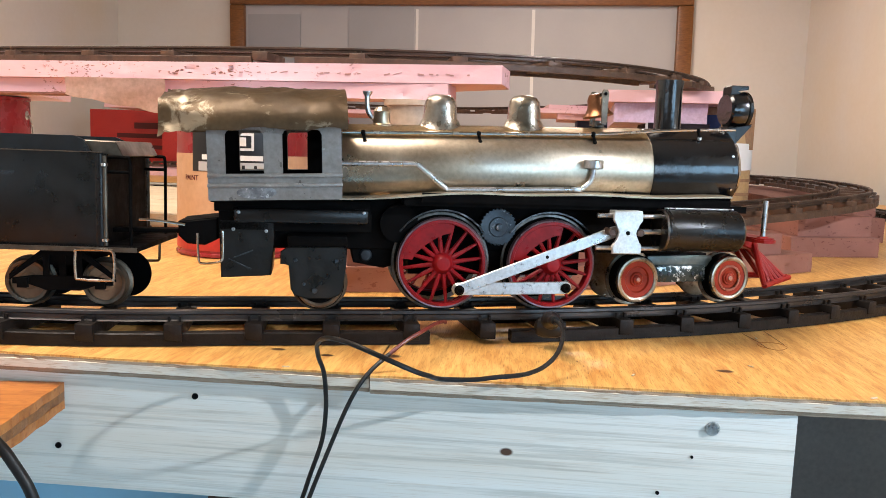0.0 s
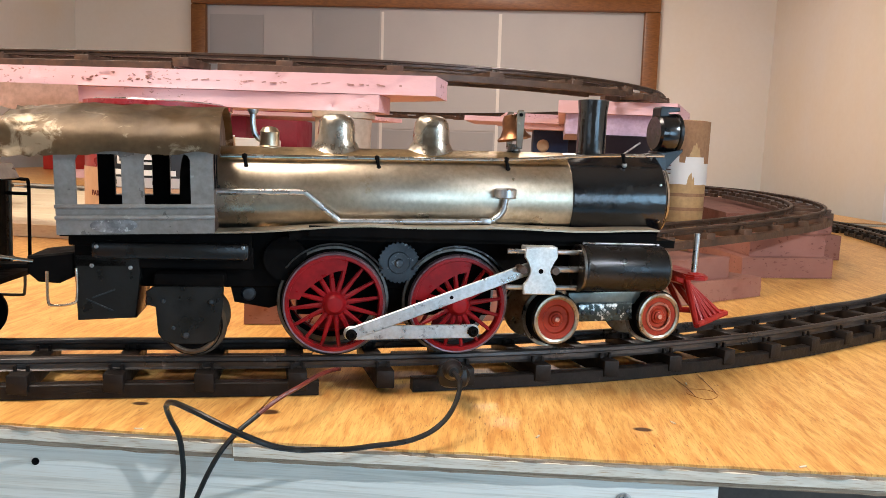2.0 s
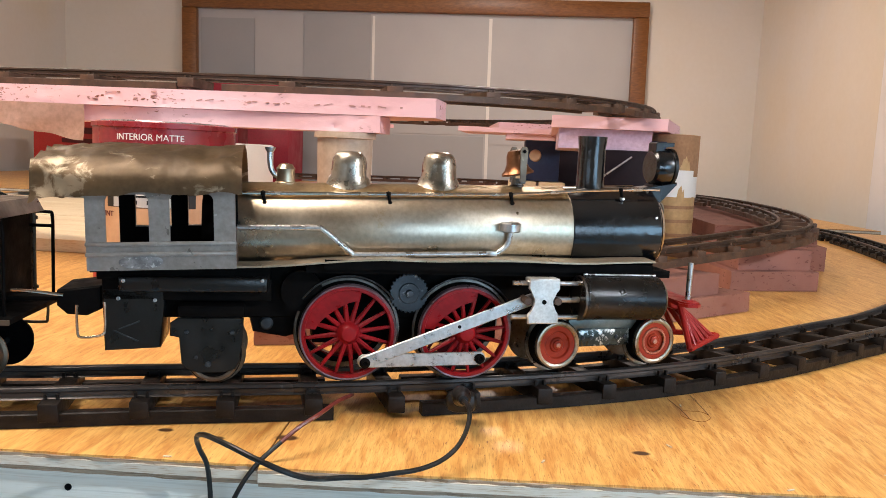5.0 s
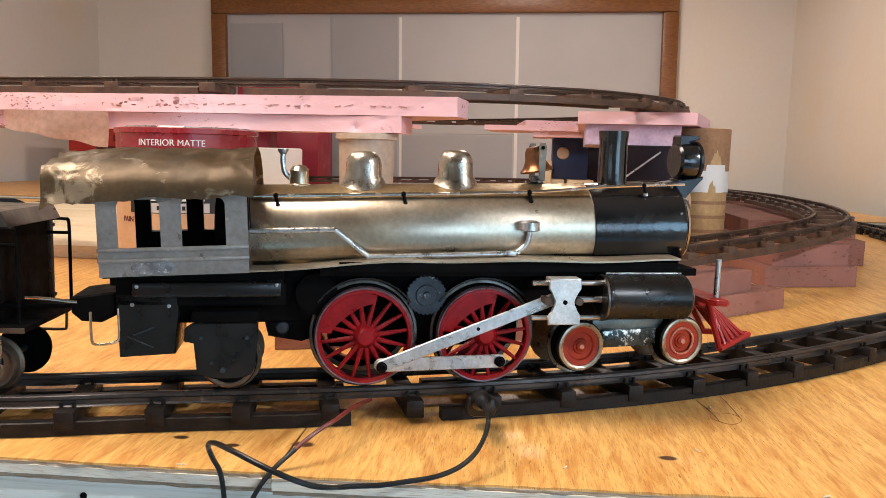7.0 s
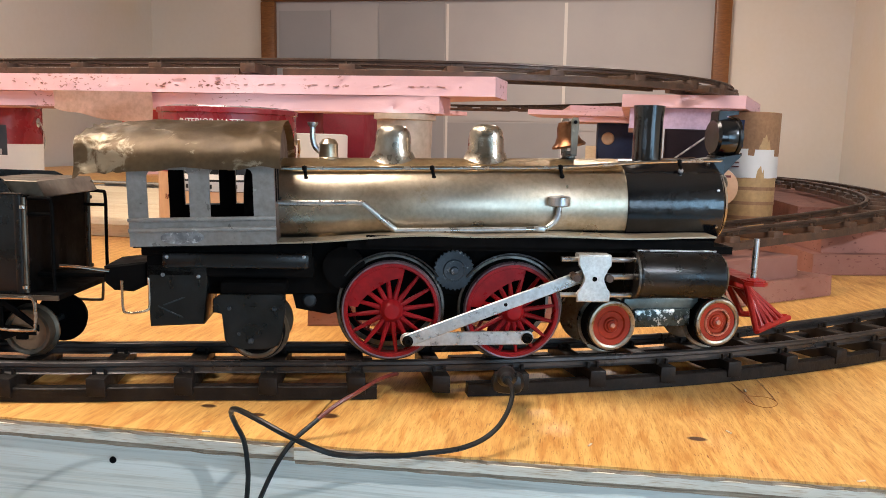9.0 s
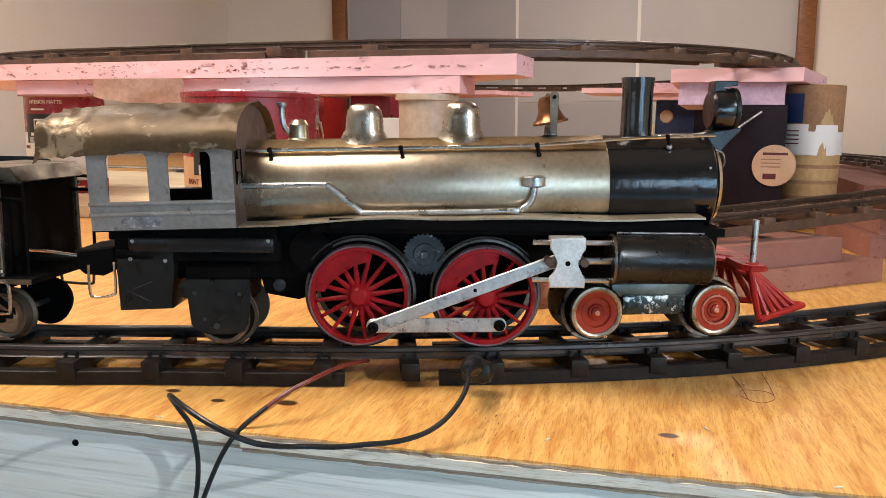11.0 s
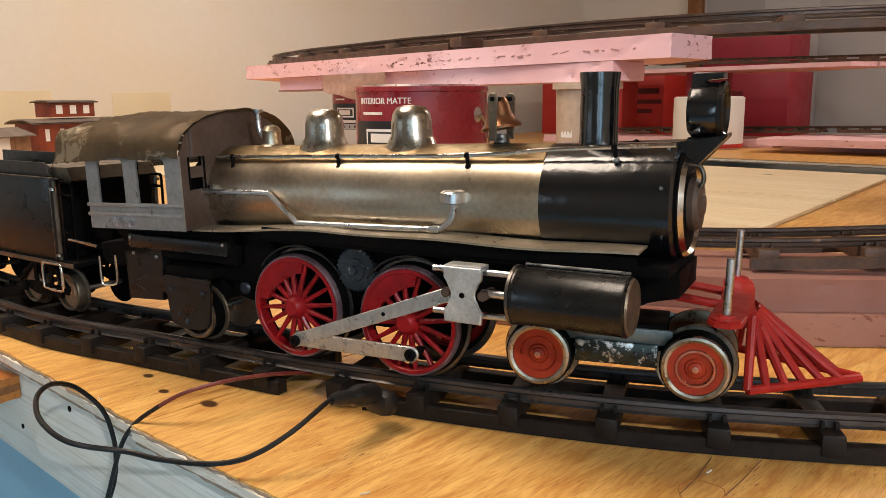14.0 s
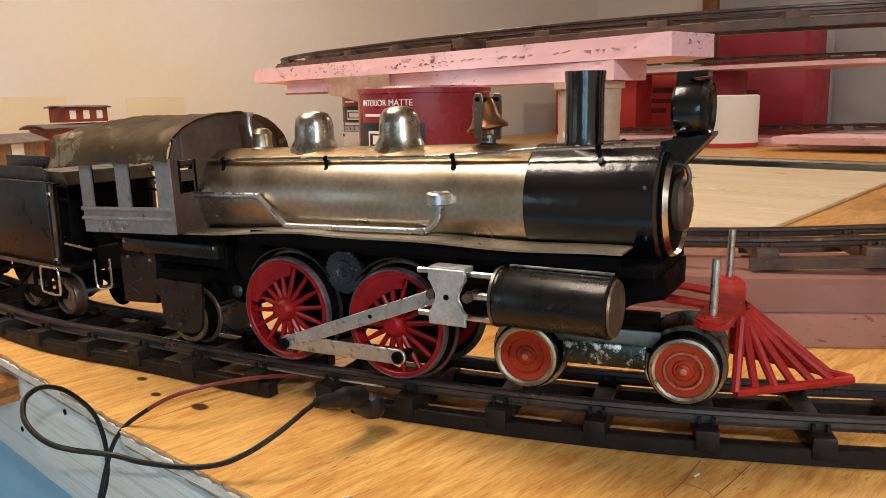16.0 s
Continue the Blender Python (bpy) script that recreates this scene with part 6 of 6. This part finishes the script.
def paint_can(x, y, label, tall, band=CAN_TAN, band_label="tan lower label"):
    can = thing("paint_can", pose(x, y, 0.0006) @ Matrix.Diagonal((1, 1, tall, 1)), label, "paint can")
    r = 0.0825
    part("body", lathe(bmesh.new(), [(0, 0), (r, 0), (r + 0.0015, 0.001), (r + 0.0015, 0.004), (r, 0.005), (r, 0.186), (r + 0.0018, 0.187), (r + 0.0018, 0.192), (r - 0.004, 0.193), (r - 0.006, 0.189), (0, 0.189)], None, 72), CAN_RED, can)
    part("lid", lathe(bmesh.new(), [(r - 0.0065, 0.1892), (r - 0.009, 0.1945), (r - 0.020, 0.1935), (0, 0.1935)], None, 60), STEEL, can, "steel lid")
    az = radians(-81)
    part("tan_band", wrap(flat_bar(0.40, 0.090, 70, d=0.0004), r, az, 0.075), band, can, band_label)
    part("dark_panel", wrap(flat_bar(0.104, 0.054, 20, d=0.0008), r, az, 0.127), CAN_BLACK, can, "black label panel")
    part("white_mark", wrap(flat_bar(0.052, 0.020, 12, y=0.014, d=0.0012), r, az, 0.121), WHITE_PRINT, can)
    part("dark_mark", wrap(flat_bar(0.046, 0.014, 12, y=0.014, d=0.0015), r, az, 0.121), CAN_BLACK, can)
    part("white_mark", wrap(flat_bar(0.034, 0.010, 12, y=0.014, d=0.0018), r, az, 0.121), WHITE_PRINT, can)
    part("label_bar", wrap(flat_bar(0.074, 0.0058, 14, y=-0.0045, d=0.0012), r, az, 0.121), WHITE_PRINT, can)
    part("pale_box", wrap(flat_bar(0.084, 0.0105, 14, y=-0.0150, d=0.0012), r, az, 0.121), PAPER, can, "pale grey printed box")
    for dx in (-0.028, -0.014, 0.0, 0.014, 0.028):
        part("label_bar", wrap(flat_bar(0.0035, 0.0045, 2, x=dx, y=-0.0150, d=0.0016), r, az, 0.121), CAN_BLACK, can)
    part("lettering", wrap(letters("INTERIOR MATTE", 0.0098), r + 0.0004, az, 0.1760), WHITE_PRINT, can, "white lettering")
    part("label_bar", wrap(flat_bar(0.034, 0.0030, 10, x=-0.016, d=0.0006), r, az, 0.1625), WHITE_PRINT, can)
    part("lettering", wrap(letters("PAINT", 0.0085), r + 0.0006, az - radians(38), 0.092), INK, can, "dark lettering")
    part("foot_band", wrap(flat_bar(0.40, 0.020, 70, d=0.0005), r, az, 0.018), BOX_RED, can)
    for dx in (-0.03, 0.0, 0.035):
        part("label_bar", wrap(flat_bar(0.022, 0.003, 6, x=dx, d=0.0008), r, az + radians(20), 0.018), WHITE_PRINT, can)
    for s in (-1, 1):
        part("handle_ear", lathe(bmesh.new(), [(0, 0.002), (0.007, 0.0015), (0.009, 0)], Matrix.Rotation(az + s * radians(90), 4, "Z") @ Matrix.Translation((r, 0, 0.16)) @ ALONG_X, 20), STEEL, can)
    part("wire_handle", tube(bmesh.new(), [Matrix.Rotation(az + math.pi, 4, "Z") @ Vector(((r + 0.004) * math.sin(t) * 0.98, (r + 0.004) * math.cos(t), 0.16 - 0.075 * math.sin(t))) for t in (math.pi * k / 20 for k in range(21))], 0.0018, 8), STEEL, can)
    return can


paint_can(-0.312, 0.988, "dark red and tan paint can under the foam", 1.048)
paint_can(-1.105, 1.62, "dark red paint can under the far foam end", 1.155, WHITE_PRINT, "white lower label")


def tapered_tub(x, y, r0, r1, h, material, label, z=0.0006):
    t = thing("plastic_tub", pose(x, y, z), label, "tub", "plastic tubs")
    part("cup", lathe(bmesh.new(), [(0, 0), (r0, 0), (r0 + 0.001, 0.003), (r1, h - 0.008), (r1 + 0.003, h - 0.006), (r1 + 0.003, h - 0.001), (r1, h - 0.001), (r0 - 0.002, 0.006), (0, 0.006)], None, 44), material, t)
    part("lid", lathe(bmesh.new(), [(r1 + 0.004, h - 0.007), (r1 + 0.004, h), (r1 - 0.004, h + 0.0005), (0, h)], None, 44), material, t)
    part("sticker", wrap(flat_bar(0.016, 0.018, 6, d=0.0015), (r0 + r1) / 2, radians(-100), h * 0.75), WHITE_PLASTIC, t)
    return t


tapered_tub(-0.099, 1.035, 0.030, 0.035, 0.2030, PLASTIC, "frosted plastic tub holding up the foam")
# brown paper sheet hanging under the foam beside the can
bm = bmesh.new()
grid = []
for i in range(19):
    x = -0.600 + 0.150 * i / 18
    drop = 0.004 + 0.024 * (i / 18) ** 0.9 + 0.0012 * math.sin(i * 0.9)
    grid.append([bm.verts.new((x, 1.058 - 0.06 * (x + 0.45) * 0.9 + 0.004 * math.sin(3 * k / 6 + i * 0.4) * k / 6, 0.2255 - (drop + 0.020) * k / 6)) for k in range(7)])
for i in range(18):
    for k in range(6):
        bm.faces.new((grid[i][k], grid[i + 1][k], grid[i + 1][k + 1], grid[i][k + 1]))
bmesh.ops.solidify(bm, geom=bm.faces[:], thickness=0.0006)
solid("paper_sheet", bm, HANGING, "pinkish tan sheet hanging below the foam board", "paper")


def carton(name, x0, x1, y0, y1, z0, z1, material, label, turn=0.0, lines=(), text_mat=None, top_strip=None):
    """A closed carton with a lid seam, flap edges and printed bars on its front."""
    c = thing(name, pose((x0 + x1) / 2, (y0 + y1) / 2, z0 + 0.0006, 0, 0, turn), label, "box")
    w, d, h = (x1 - x0) / 2, (y1 - y0) / 2, z1 - z0
    part("box_body", new_box(-w, w, -d, d, 0, h - 0.0012, bevel=0.0015), material, c)
    part("flap", new_box(-w + 0.0004, w - 0.0004, -d + 0.0004, -0.0012, h - 0.0012, h, bevel=0.0003), material, c)
    part("flap", new_box(-w + 0.0004, w - 0.0004, 0.0012, d - 0.0004, h - 0.0012, h, bevel=0.0003), material, c)
    for cx, cz, bw, bh in lines:
        part("print_bar", new_box(cx - bw / 2, cx + bw / 2, -d - 0.0006, -d - 0.0001, cz - bh / 2, cz + bh / 2), text_mat, c)
    return c


carton("carton", -2.09, -1.39, 3.80, 4.10, 0, 0.290, BOX_RED, "large red cardboard carton with dark printing", 0,
       [(-0.02, 0.215, 0.20, 0.030), (-0.06, 0.165, 0.30, 0.022), (0.02, 0.110, 0.20, 0.020), (0.27, 0.215, 0.11, 0.026), (0.27, 0.165, 0.14, 0.020), (0.25, 0.12, 0.08, 0.022)], INK)
carton("carton", -1.24, -0.90, 4.05, 4.38, 0, 0.30, BOX_MAROON, "dark red carton on the table by the wall", 0, [(-0.10, 0.20, 0.12, 0.02), (-0.10, 0.15, 0.06, 0.02)], INK)
carton("carton", -1.33, -0.92, 4.08, 4.36, 0.3012, 0.52, BOX_MAROON, "dark red carton stacked on another carton", 0, [], INK)
white_tub = thing("white_tub", pose(-0.855, 3.090, 0.0006), "white plastic tub with a red foot band", "tub")
part("tub_body", lathe(bmesh.new(), [(0, 0), (0.120, 0), (0.124, 0.004), (0.124, 0.182), (0.115, 0.187), (0, 0.187)], None, 48), WHITE_PLASTIC, white_tub)
part("foot_band", lathe(bmesh.new(), [(0.1246, 0.004), (0.1252, 0.005), (0.1252, 0.018), (0.1246, 0.019)], None, 48), BOX_RED, white_tub, "red band")

# black carton, wood-print drum and blue carton under the far end of the raised track
carton("carton", 0.276, 0.384, 1.46, 1.60, 0, 0.204, DARK_BOX, "black plum carton with a pale edge", 0)
solid("card_strip", new_box(0.2690, 0.2730, 1.452, 1.456, 0.0006, 0.2035), PAPER, "grey card strip standing against the carton", "card strip")
solid("steel_pin", rod(bmesh.new(), (0.284, 1.4540, 0.148), (0.3440, 1.4560, 0.1935), 0.0016, 8), STEEL, "thin pale rod leaning on the black carton", "rod")
drum = thing("cardboard_drum", pose(0.4380, 1.560, 0.0006), "torn wood-print cardboard drum under the foam", "drum")
part("drum_body", lathe(bmesh.new(), [(0, 0), (0.0475, 0), (0.0485, 0.002), (0.0495, 0.238), (0.046, 0.2390), (0, 0.2390)], None, 52), TUB_WOOD, drum)
for dz in (0.018, 0.052, 0.078, 0.104):
    part("printed_stripe", wrap(flat_bar(0.28, 0.006, 40, d=0.0007), 0.0490, radians(-90), dz), KRAFT, drum)
part("torn_band", wrap(rough_up(flat_bar(0.285, 0.050, 40, d=0.0006), 0.004, 60, keep=lambda c: c.y < 0), 0.0494, radians(-90), 0.1480), WHITE_PLASTIC, drum, "torn white label")
part("bare_board", wrap(rough_up(flat_bar(0.285, 0.076, 40, d=0.0010), 0.006, 38, keep=lambda c: c.y < 0), 0.0496, radians(-90), 0.2000), KRAFT, drum, "bare brown board")
part("label_patch", wrap(flat_bar(0.032, 0.048, 10, d=0.0075), 0.0496, radians(-132), 0.2000), BLUE_BOX, drum, "dark violet label patch")
part("label_patch", wrap(flat_bar(0.042, 0.048, 10, d=0.0060), 0.0496, radians(-128), 0.1500), WHITE_PLASTIC, drum, "white label patch")
for dz in (0.163, 0.156, 0.149, 0.142):
    part("print_bar", wrap(flat_bar(0.022, 0.0020, 6, d=0.0080), 0.0496, radians(-130), dz), INK, drum)
part("printed_disc", lathe(bmesh.new(), [(0, 0.0012), (0.033, 0.0012), (0.0335, 0), (0, 0)], Matrix.Translation((-0.0700, -0.1040, 0.1070)) @ TO_CAMERA, 40), CAN_TAN, drum, "round printed paper flap")
part("print_bar", new_box(-0.088, -0.050, -0.1058, -0.1053, 0.124, 0.128), INK, drum)
for dz in (0.010, 0.004, -0.002):
    part("print_bar", new_box(-0.090, -0.060, -0.1058, -0.1053, 0.107 + dz - 0.001, 0.107 + dz + 0.001), KRAFT, drum)
part("print_bar", new_box(-0.086, -0.066, -0.1058, -0.1053, 0.085, 0.094), INK, drum)
carton("carton", 0.186, 0.270, 1.98, 2.06, 0.128, 0.226, BLUE_BOX, "dark blue carton on wooden blocks", 0)
solid("pale_button", lathe(bmesh.new(), [(0, 0.004), (0.012, 0.003), (0.015, 0)], pose(0.210, 1.9785, 0.19) @ TO_CAMERA, 24), PLASTIC, "pale round cap fixed to the blue carton", "cap")
for x0, x1, z0, z1, lab in ((0.150, 0.215, 0.0006, 0.127, "pale wooden block under a carton"), (0.222, 0.285, 0.0006, 0.127, "tan wooden block under a carton")):
    solid("wooden_block", new_box(x0, x1, 1.965, 2.05, z0, z1, bevel=0.002), PINE_TOP, lab, "wooden block", "wooden blocks")
solid("wooden_block", new_box(0.158, 0.183, 1.958, 1.9645, 0.0006, 0.172, bevel=0.002), PINE_TOP, "pale upright wooden block", "wooden block", "wooden blocks")
foam_board([(0.135, 1.93), (0.30, 1.93), (0.31, 2.12), (0.14, 2.12)], 0.2268, 0.240, "pink foam offcut on the blue carton", seed=21)
foam_board([(0.02, 1.92), (0.29, 1.92), (0.30, 2.12), (0.04, 2.13)], 0.2405, 0.252, "thin pink foam board under the raised track", seed=22)
foam_board([(0.12, 2.15), (0.52, 2.20), (0.48, 2.50), (0.10, 2.48)], 0.252, 0.275, "pink foam board under the raised track", seed=23)
carton("carton", 0.22, 0.42, 2.24, 2.42, 0, 0.2515, DARK_BOX, "black carton under a foam board", 0)

# far side: foam strips and supports of the raised and the climbing track
foam_board([(-1.80, 3.40), (-0.42, 3.22), (-0.30, 3.45), (-0.70, 3.72), (-1.80, 3.70)], 0.285, 0.3005, "long pink foam strip carrying the far track", seed=24)
carton("carton", -1.56, -1.42, 3.46, 3.60, 0, 0.2845, BOX_RED, "narrow red carton under the foam strip", 0)
carton("carton", -1.12, -0.98, 3.46, 3.60, 0, 0.2845, BOX_MAROON, "narrow dark red carton under the foam strip", 0)
foam_board([(-0.62, 2.95), (-0.10, 2.95), (-0.10, 3.12), (-0.62, 3.12)], 0.0245, 0.048, "pink foam board on the far table", seed=25)
foam_board([(-0.60, 3.15), (0.25, 3.05), (0.28, 3.34), (-0.60, 3.42)], 0.0006, 0.046, "pink foam slab under the climbing track", seed=26)
foam_board([(-1.62, 3.14), (-0.66, 3.20), (-0.66, 3.42), (-1.62, 3.38)], 0.0006, 0.030, "low pink foam slab under the climbing track", seed=27)
foam_board([(0.28, 2.68), (0.62, 2.68), (0.60, 3.0), (0.25, 3.02)], 0.0006, 0.066, "pink foam slab under the curve of the track", seed=28)
foam_board([(-1.10, 1.26), (-0.50, 1.24), (-0.50, 1.255), (-1.10, 1.52)], 0.0006, 0.020, "pale wood-coloured slab lying on the table", PINE_TOP, torn=False, seed=29)


# ---- caboose and wagon on the far bend ----
def small_truck(root, x):
    for s in (-1, 1):
        for dx in (-0.016, 0.016):
            part("wheel", lathe(bmesh.new(), [(0, 0.0), (0.011, 0.0), (0.0115, -0.005), (0.013, -0.006), (0.013, -0.0072), (0, -0.0072)], Matrix.Translation((x + dx, s * 0.028, RAIL_TOP + 0.0115)) @ Matrix.Rotation(radians(-90 * s), 4, "X"), 24), RUST_STEEL, root)
        part("truck_frame", new_box(x - 0.026, x + 0.026, s * 0.0295, s * 0.0320, 0.032, 0.041, bevel=0.0006), SOOT, root)
    part("bolster", new_box(x - 0.008, x + 0.008, -0.028, 0.028, 0.038, 0.0462), SOOT, root)


caboose = thing("toy_caboose", pose(-1.764, 1.156, 0, 0, 0, 110) @ Matrix.Diagonal((1, 1, 1.0, 1)), "faded red toy caboose with roof cupola", "toy caboose")
part("frame", new_box(-0.150, 0.150, -0.040, 0.040, 0.046, 0.054, bevel=0.001), SOOT, caboose)
for s in (-1, 1):
    bm = bmesh.new()
    xs = [-0.125]
    for k in range(5):
        xs += [-0.105 + 0.046 * k, -0.105 + 0.046 * k + 0.016]
    xs.append(0.125)
    for a, b in zip(xs[::2], xs[1::2]):
        box(bm, a, b, s * 0.0375, s * 0.0390, 0.054, 0.134)
    for a, b in zip(xs[1::2], xs[2::2]):
        box(bm, a, b, s * 0.0375, s * 0.0390, 0.054, 0.090)
        box(bm, a, b, s * 0.0375, s * 0.0390, 0.122, 0.134)
    part("side", bm, CABOOSE_RED, caboose)
    for a, b in zip(xs[1::2], xs[2::2]):
        part("window", new_box(a + 0.001, b - 0.001, s * 0.0365, s * 0.0372, 0.091, 0.121), WHITE_PLASTIC, caboose, "white window pane")
    part("cupola_side", new_box(-0.070, 0.070, s * 0.0270, s * 0.0285, 0.150, 0.186), CABOOSE_RED, caboose)
    for k in range(3):
        part("cupola_window", new_box(-0.056 + 0.044 * k, -0.036 + 0.044 * k, s * 0.0284, s * 0.0290, 0.158, 0.180), WHITE_PLASTIC, caboose, "white cupola pane")
for x in (-0.125, 0.125):
    part("end_wall", new_box(x - 0.0008, x + 0.0008, -0.0375, 0.0375, 0.054, 0.134), CABOOSE_RED, caboose)
for x in (-0.070, 0.070):
    part("cupola_end", new_box(x - 0.0008, x + 0.0008, -0.0265, 0.0265, 0.150, 0.186), CABOOSE_RED, caboose)
ends = [(-0.150, 0.046, 0.134, 0.0495, 0.020), (-0.080, 0.034, 0.186, 0.0, 0.008)]
for x, w, z, over, rise in ends:
    bm = bmesh.new()
    a = [[bm.verts.new((sx * -x, w * math.sin(radians(t)) / math.sin(radians(60)), z + dz + rise * (math.cos(radians(t)) - 0.5) * 2 * 0.5)) for t in range(-60, 61, 15)] for sx, dz in ((-1, 0), (1, 0), (1, 0.003), (-1, 0.003))]
    for r0, r1 in ((0, 1), (1, 2), (2, 3), (3, 0)):
        for i in range(8):
            bm.faces.new((a[r0][i], a[r0][i + 1], a[r1][i + 1], a[r1][i]))
    part("roof", bm, SLATE, caboose, "brown grey curved roof")
small_truck(caboose, -0.09)
small_truck(caboose, 0.09)

wagon = thing("toy_boxcar", pose(-1.560, 0.892, 0, 0, 0, 128), "brown toy boxcar with a shallow gable roof", "toy boxcar")
part("frame", new_box(-0.110, 0.110, -0.038, 0.038, 0.046, 0.054, bevel=0.001), SOOT, wagon)
for s in (-1, 1):
    for k in range(10):
        part("board", new_box(-0.105 + 0.021 * k + 0.0004, -0.105 + 0.021 * (k + 1) - 0.0004, s * 0.0360, s * 0.0378, 0.054, 0.112, bevel=0.0004), HOUSE_WOOD, wagon)
    part("door", new_box(-0.022, 0.022, s * 0.0380, s * 0.0395, 0.056, 0.110, bevel=0.0005), WHITE_PLASTIC if s < 0 else HOUSE_WOOD, wagon, "pale sliding door")
for x in (-0.105, 0.105):
    part("end_wall", new_box(x - 0.001, x + 0.001, -0.0358, 0.0358, 0.054, 0.112), HOUSE_WOOD, wagon)
bm = bmesh.new()
prof = [(-0.046, 0.110), (0, 0.128), (0.046, 0.110), (0.046, 0.113), (0, 0.1312), (-0.046, 0.113)]
ra, rb = ([bm.verts.new((x, y, z)) for y, z in prof] for x in (-0.116, 0.116))
for i in range(6):
    j = (i + 1) % 6
    bm.faces.new((ra[i], ra[j], rb[j], rb[i]))
bm.faces.new(ra)
bm.faces.new(list(reversed(rb)))
part("roof", bm, SLATE, wagon, "brown grey gable roof", smooth=0)
small_truck(wagon, -0.065)
small_truck(wagon, 0.065)

# ---- wires at the front edge ----
supply = thing("power_lead", Matrix(), "black and red power lead clipped to the track", "cable")
grip = Vector((0.0675, 0.5470, 0.0215)), Vector((0.0700, 0.5105, 0.0288))
plug_m = Matrix.Translation(grip[0]) @ (grip[1] - grip[0]).to_track_quat("Z", "Y").to_matrix().to_4x4()
part("plug", lathe(bmesh.new(), [(0, 0), (0.0052, 0), (0.0062, 0.002), (0.0066, 0.013), (0.0058, 0.018), (0.0044, 0.020), (0.0040, 0.030), (0.0028, 0.0355), (0, 0.0360)], plug_m, 22), RUBBER, supply, "black rubber plug")
part("plug_clip", new_box(0.0575, 0.0790, 0.5435, 0.5570, 0.0080, 0.0235, bevel=0.006), RUBBER, supply)
black = [(0.0700, 0.5115, 0.0286), (0.0728, 0.5030, 0.0280), (0.0741, 0.4950, 0.0258), (0.0736, 0.4864, 0.0222), (0.0714, 0.4773, 0.0180), (0.0674, 0.4685, 0.0138), (0.0605, 0.4605, 0.0098), (0.0520, 0.4525, 0.0080), (0.0440, 0.4450, 0.0082), (0.0335, 0.4385, 0.0086), (0.0200, 0.4345, 0.0074), (0.0070, 0.4300, 0.0080),
         (0.0000, 0.4220, 0.0104), (-0.0035, 0.4120, 0.0145), (-0.0092, 0.4046, 0.0182), (-0.0180, 0.4003, 0.0228), (-0.0310, 0.3998, 0.0280), (-0.0485, 0.4070, 0.0320), (-0.0640, 0.4205, 0.0308), (-0.0732, 0.4350, 0.0235), (-0.0752, 0.4458, 0.0125), (-0.0735, 0.4522, 0.0020), (-0.0728, 0.4555, -0.0104), (-0.0728, 0.4570, -0.0257),
         (-0.0748, 0.4555, -0.0450), (-0.0820, 0.4500, -0.0700), (-0.0890, 0.4440, -0.1000), (-0.094, 0.43, -0.16), (-0.09, 0.41, -0.40), (-0.08, 0.42, -0.878)]
part("black_wire", tube(bmesh.new(), smooth_path(black, 8), 0.00145, 10), RUBBER, supply, "black insulated wire")
red = [(-0.0080, 0.5610, 0.0125), (-0.0070, 0.5450, 0.0168), (-0.0088, 0.5300, 0.0196), (-0.0118, 0.5150, 0.0212), (-0.0142, 0.5000, 0.0220), (-0.0180, 0.4880, 0.0212), (-0.0245, 0.4800, 0.0184), (-0.0307, 0.4730, 0.0143), (-0.0379, 0.4663, 0.0084), (-0.0458, 0.4600, 0.0012), (-0.0530, 0.4550, -0.0090), (-0.0600, 0.4520, -0.0240), (-0.0690, 0.4490, -0.0480), (-0.0790, 0.4450, -0.0760), (-0.0860, 0.4400, -0.1000), (-0.088, 0.425, -0.17), (-0.08, 0.41, -0.40), (-0.07, 0.43, -0.878)]
pts = smooth_path(red, 8)
part("red_wire", tube(bmesh.new(), pts[:62], 0.00130, 10), RED_WIRE, supply, "dull red insulated wire")
part("sheathed_wire", tube(bmesh.new(), pts[61:], 0.00140, 10), RUBBER, supply, "dark sheathed wire")
cable = [(-0.36, 0.34, 0.020), (-0.29, 0.35, 0.013), (-0.2425, 0.36, -0.0069), (-0.2242, 0.36, -0.0195), (-0.2153, 0.36, -0.0302), (-0.205, 0.36, -0.0481), (-0.200, 0.36, -0.075), (-0.198, 0.37, -0.16), (-0.21, 0.37, -0.40), (-0.22, 0.37, -0.876)]
solid("thick_cable", tube(bmesh.new(), smooth_path(cable, 8), 0.0030, 12), RUBBER, "thick black cable hanging past the shelf", "cable")
rng = random.Random(12)
for x, y in ((0.235, 0.62), (0.205, 0.53), (0.33, 0.50), (0.26, 0.47), (-0.10, 0.462), (0.12, 0.49)):
    a = rng.uniform(0, 3.1)
    bm = new_box(-0.0024, 0.0024, -0.0005, 0.0005, 0.0003, 0.0008, m=pose(x, y, 0, 0, 0, math.degrees(a)))
    solid("wood_splinter", bm, PLY_PALE, "pale wood splinter lying on the table", "splinter", "wood splinters")
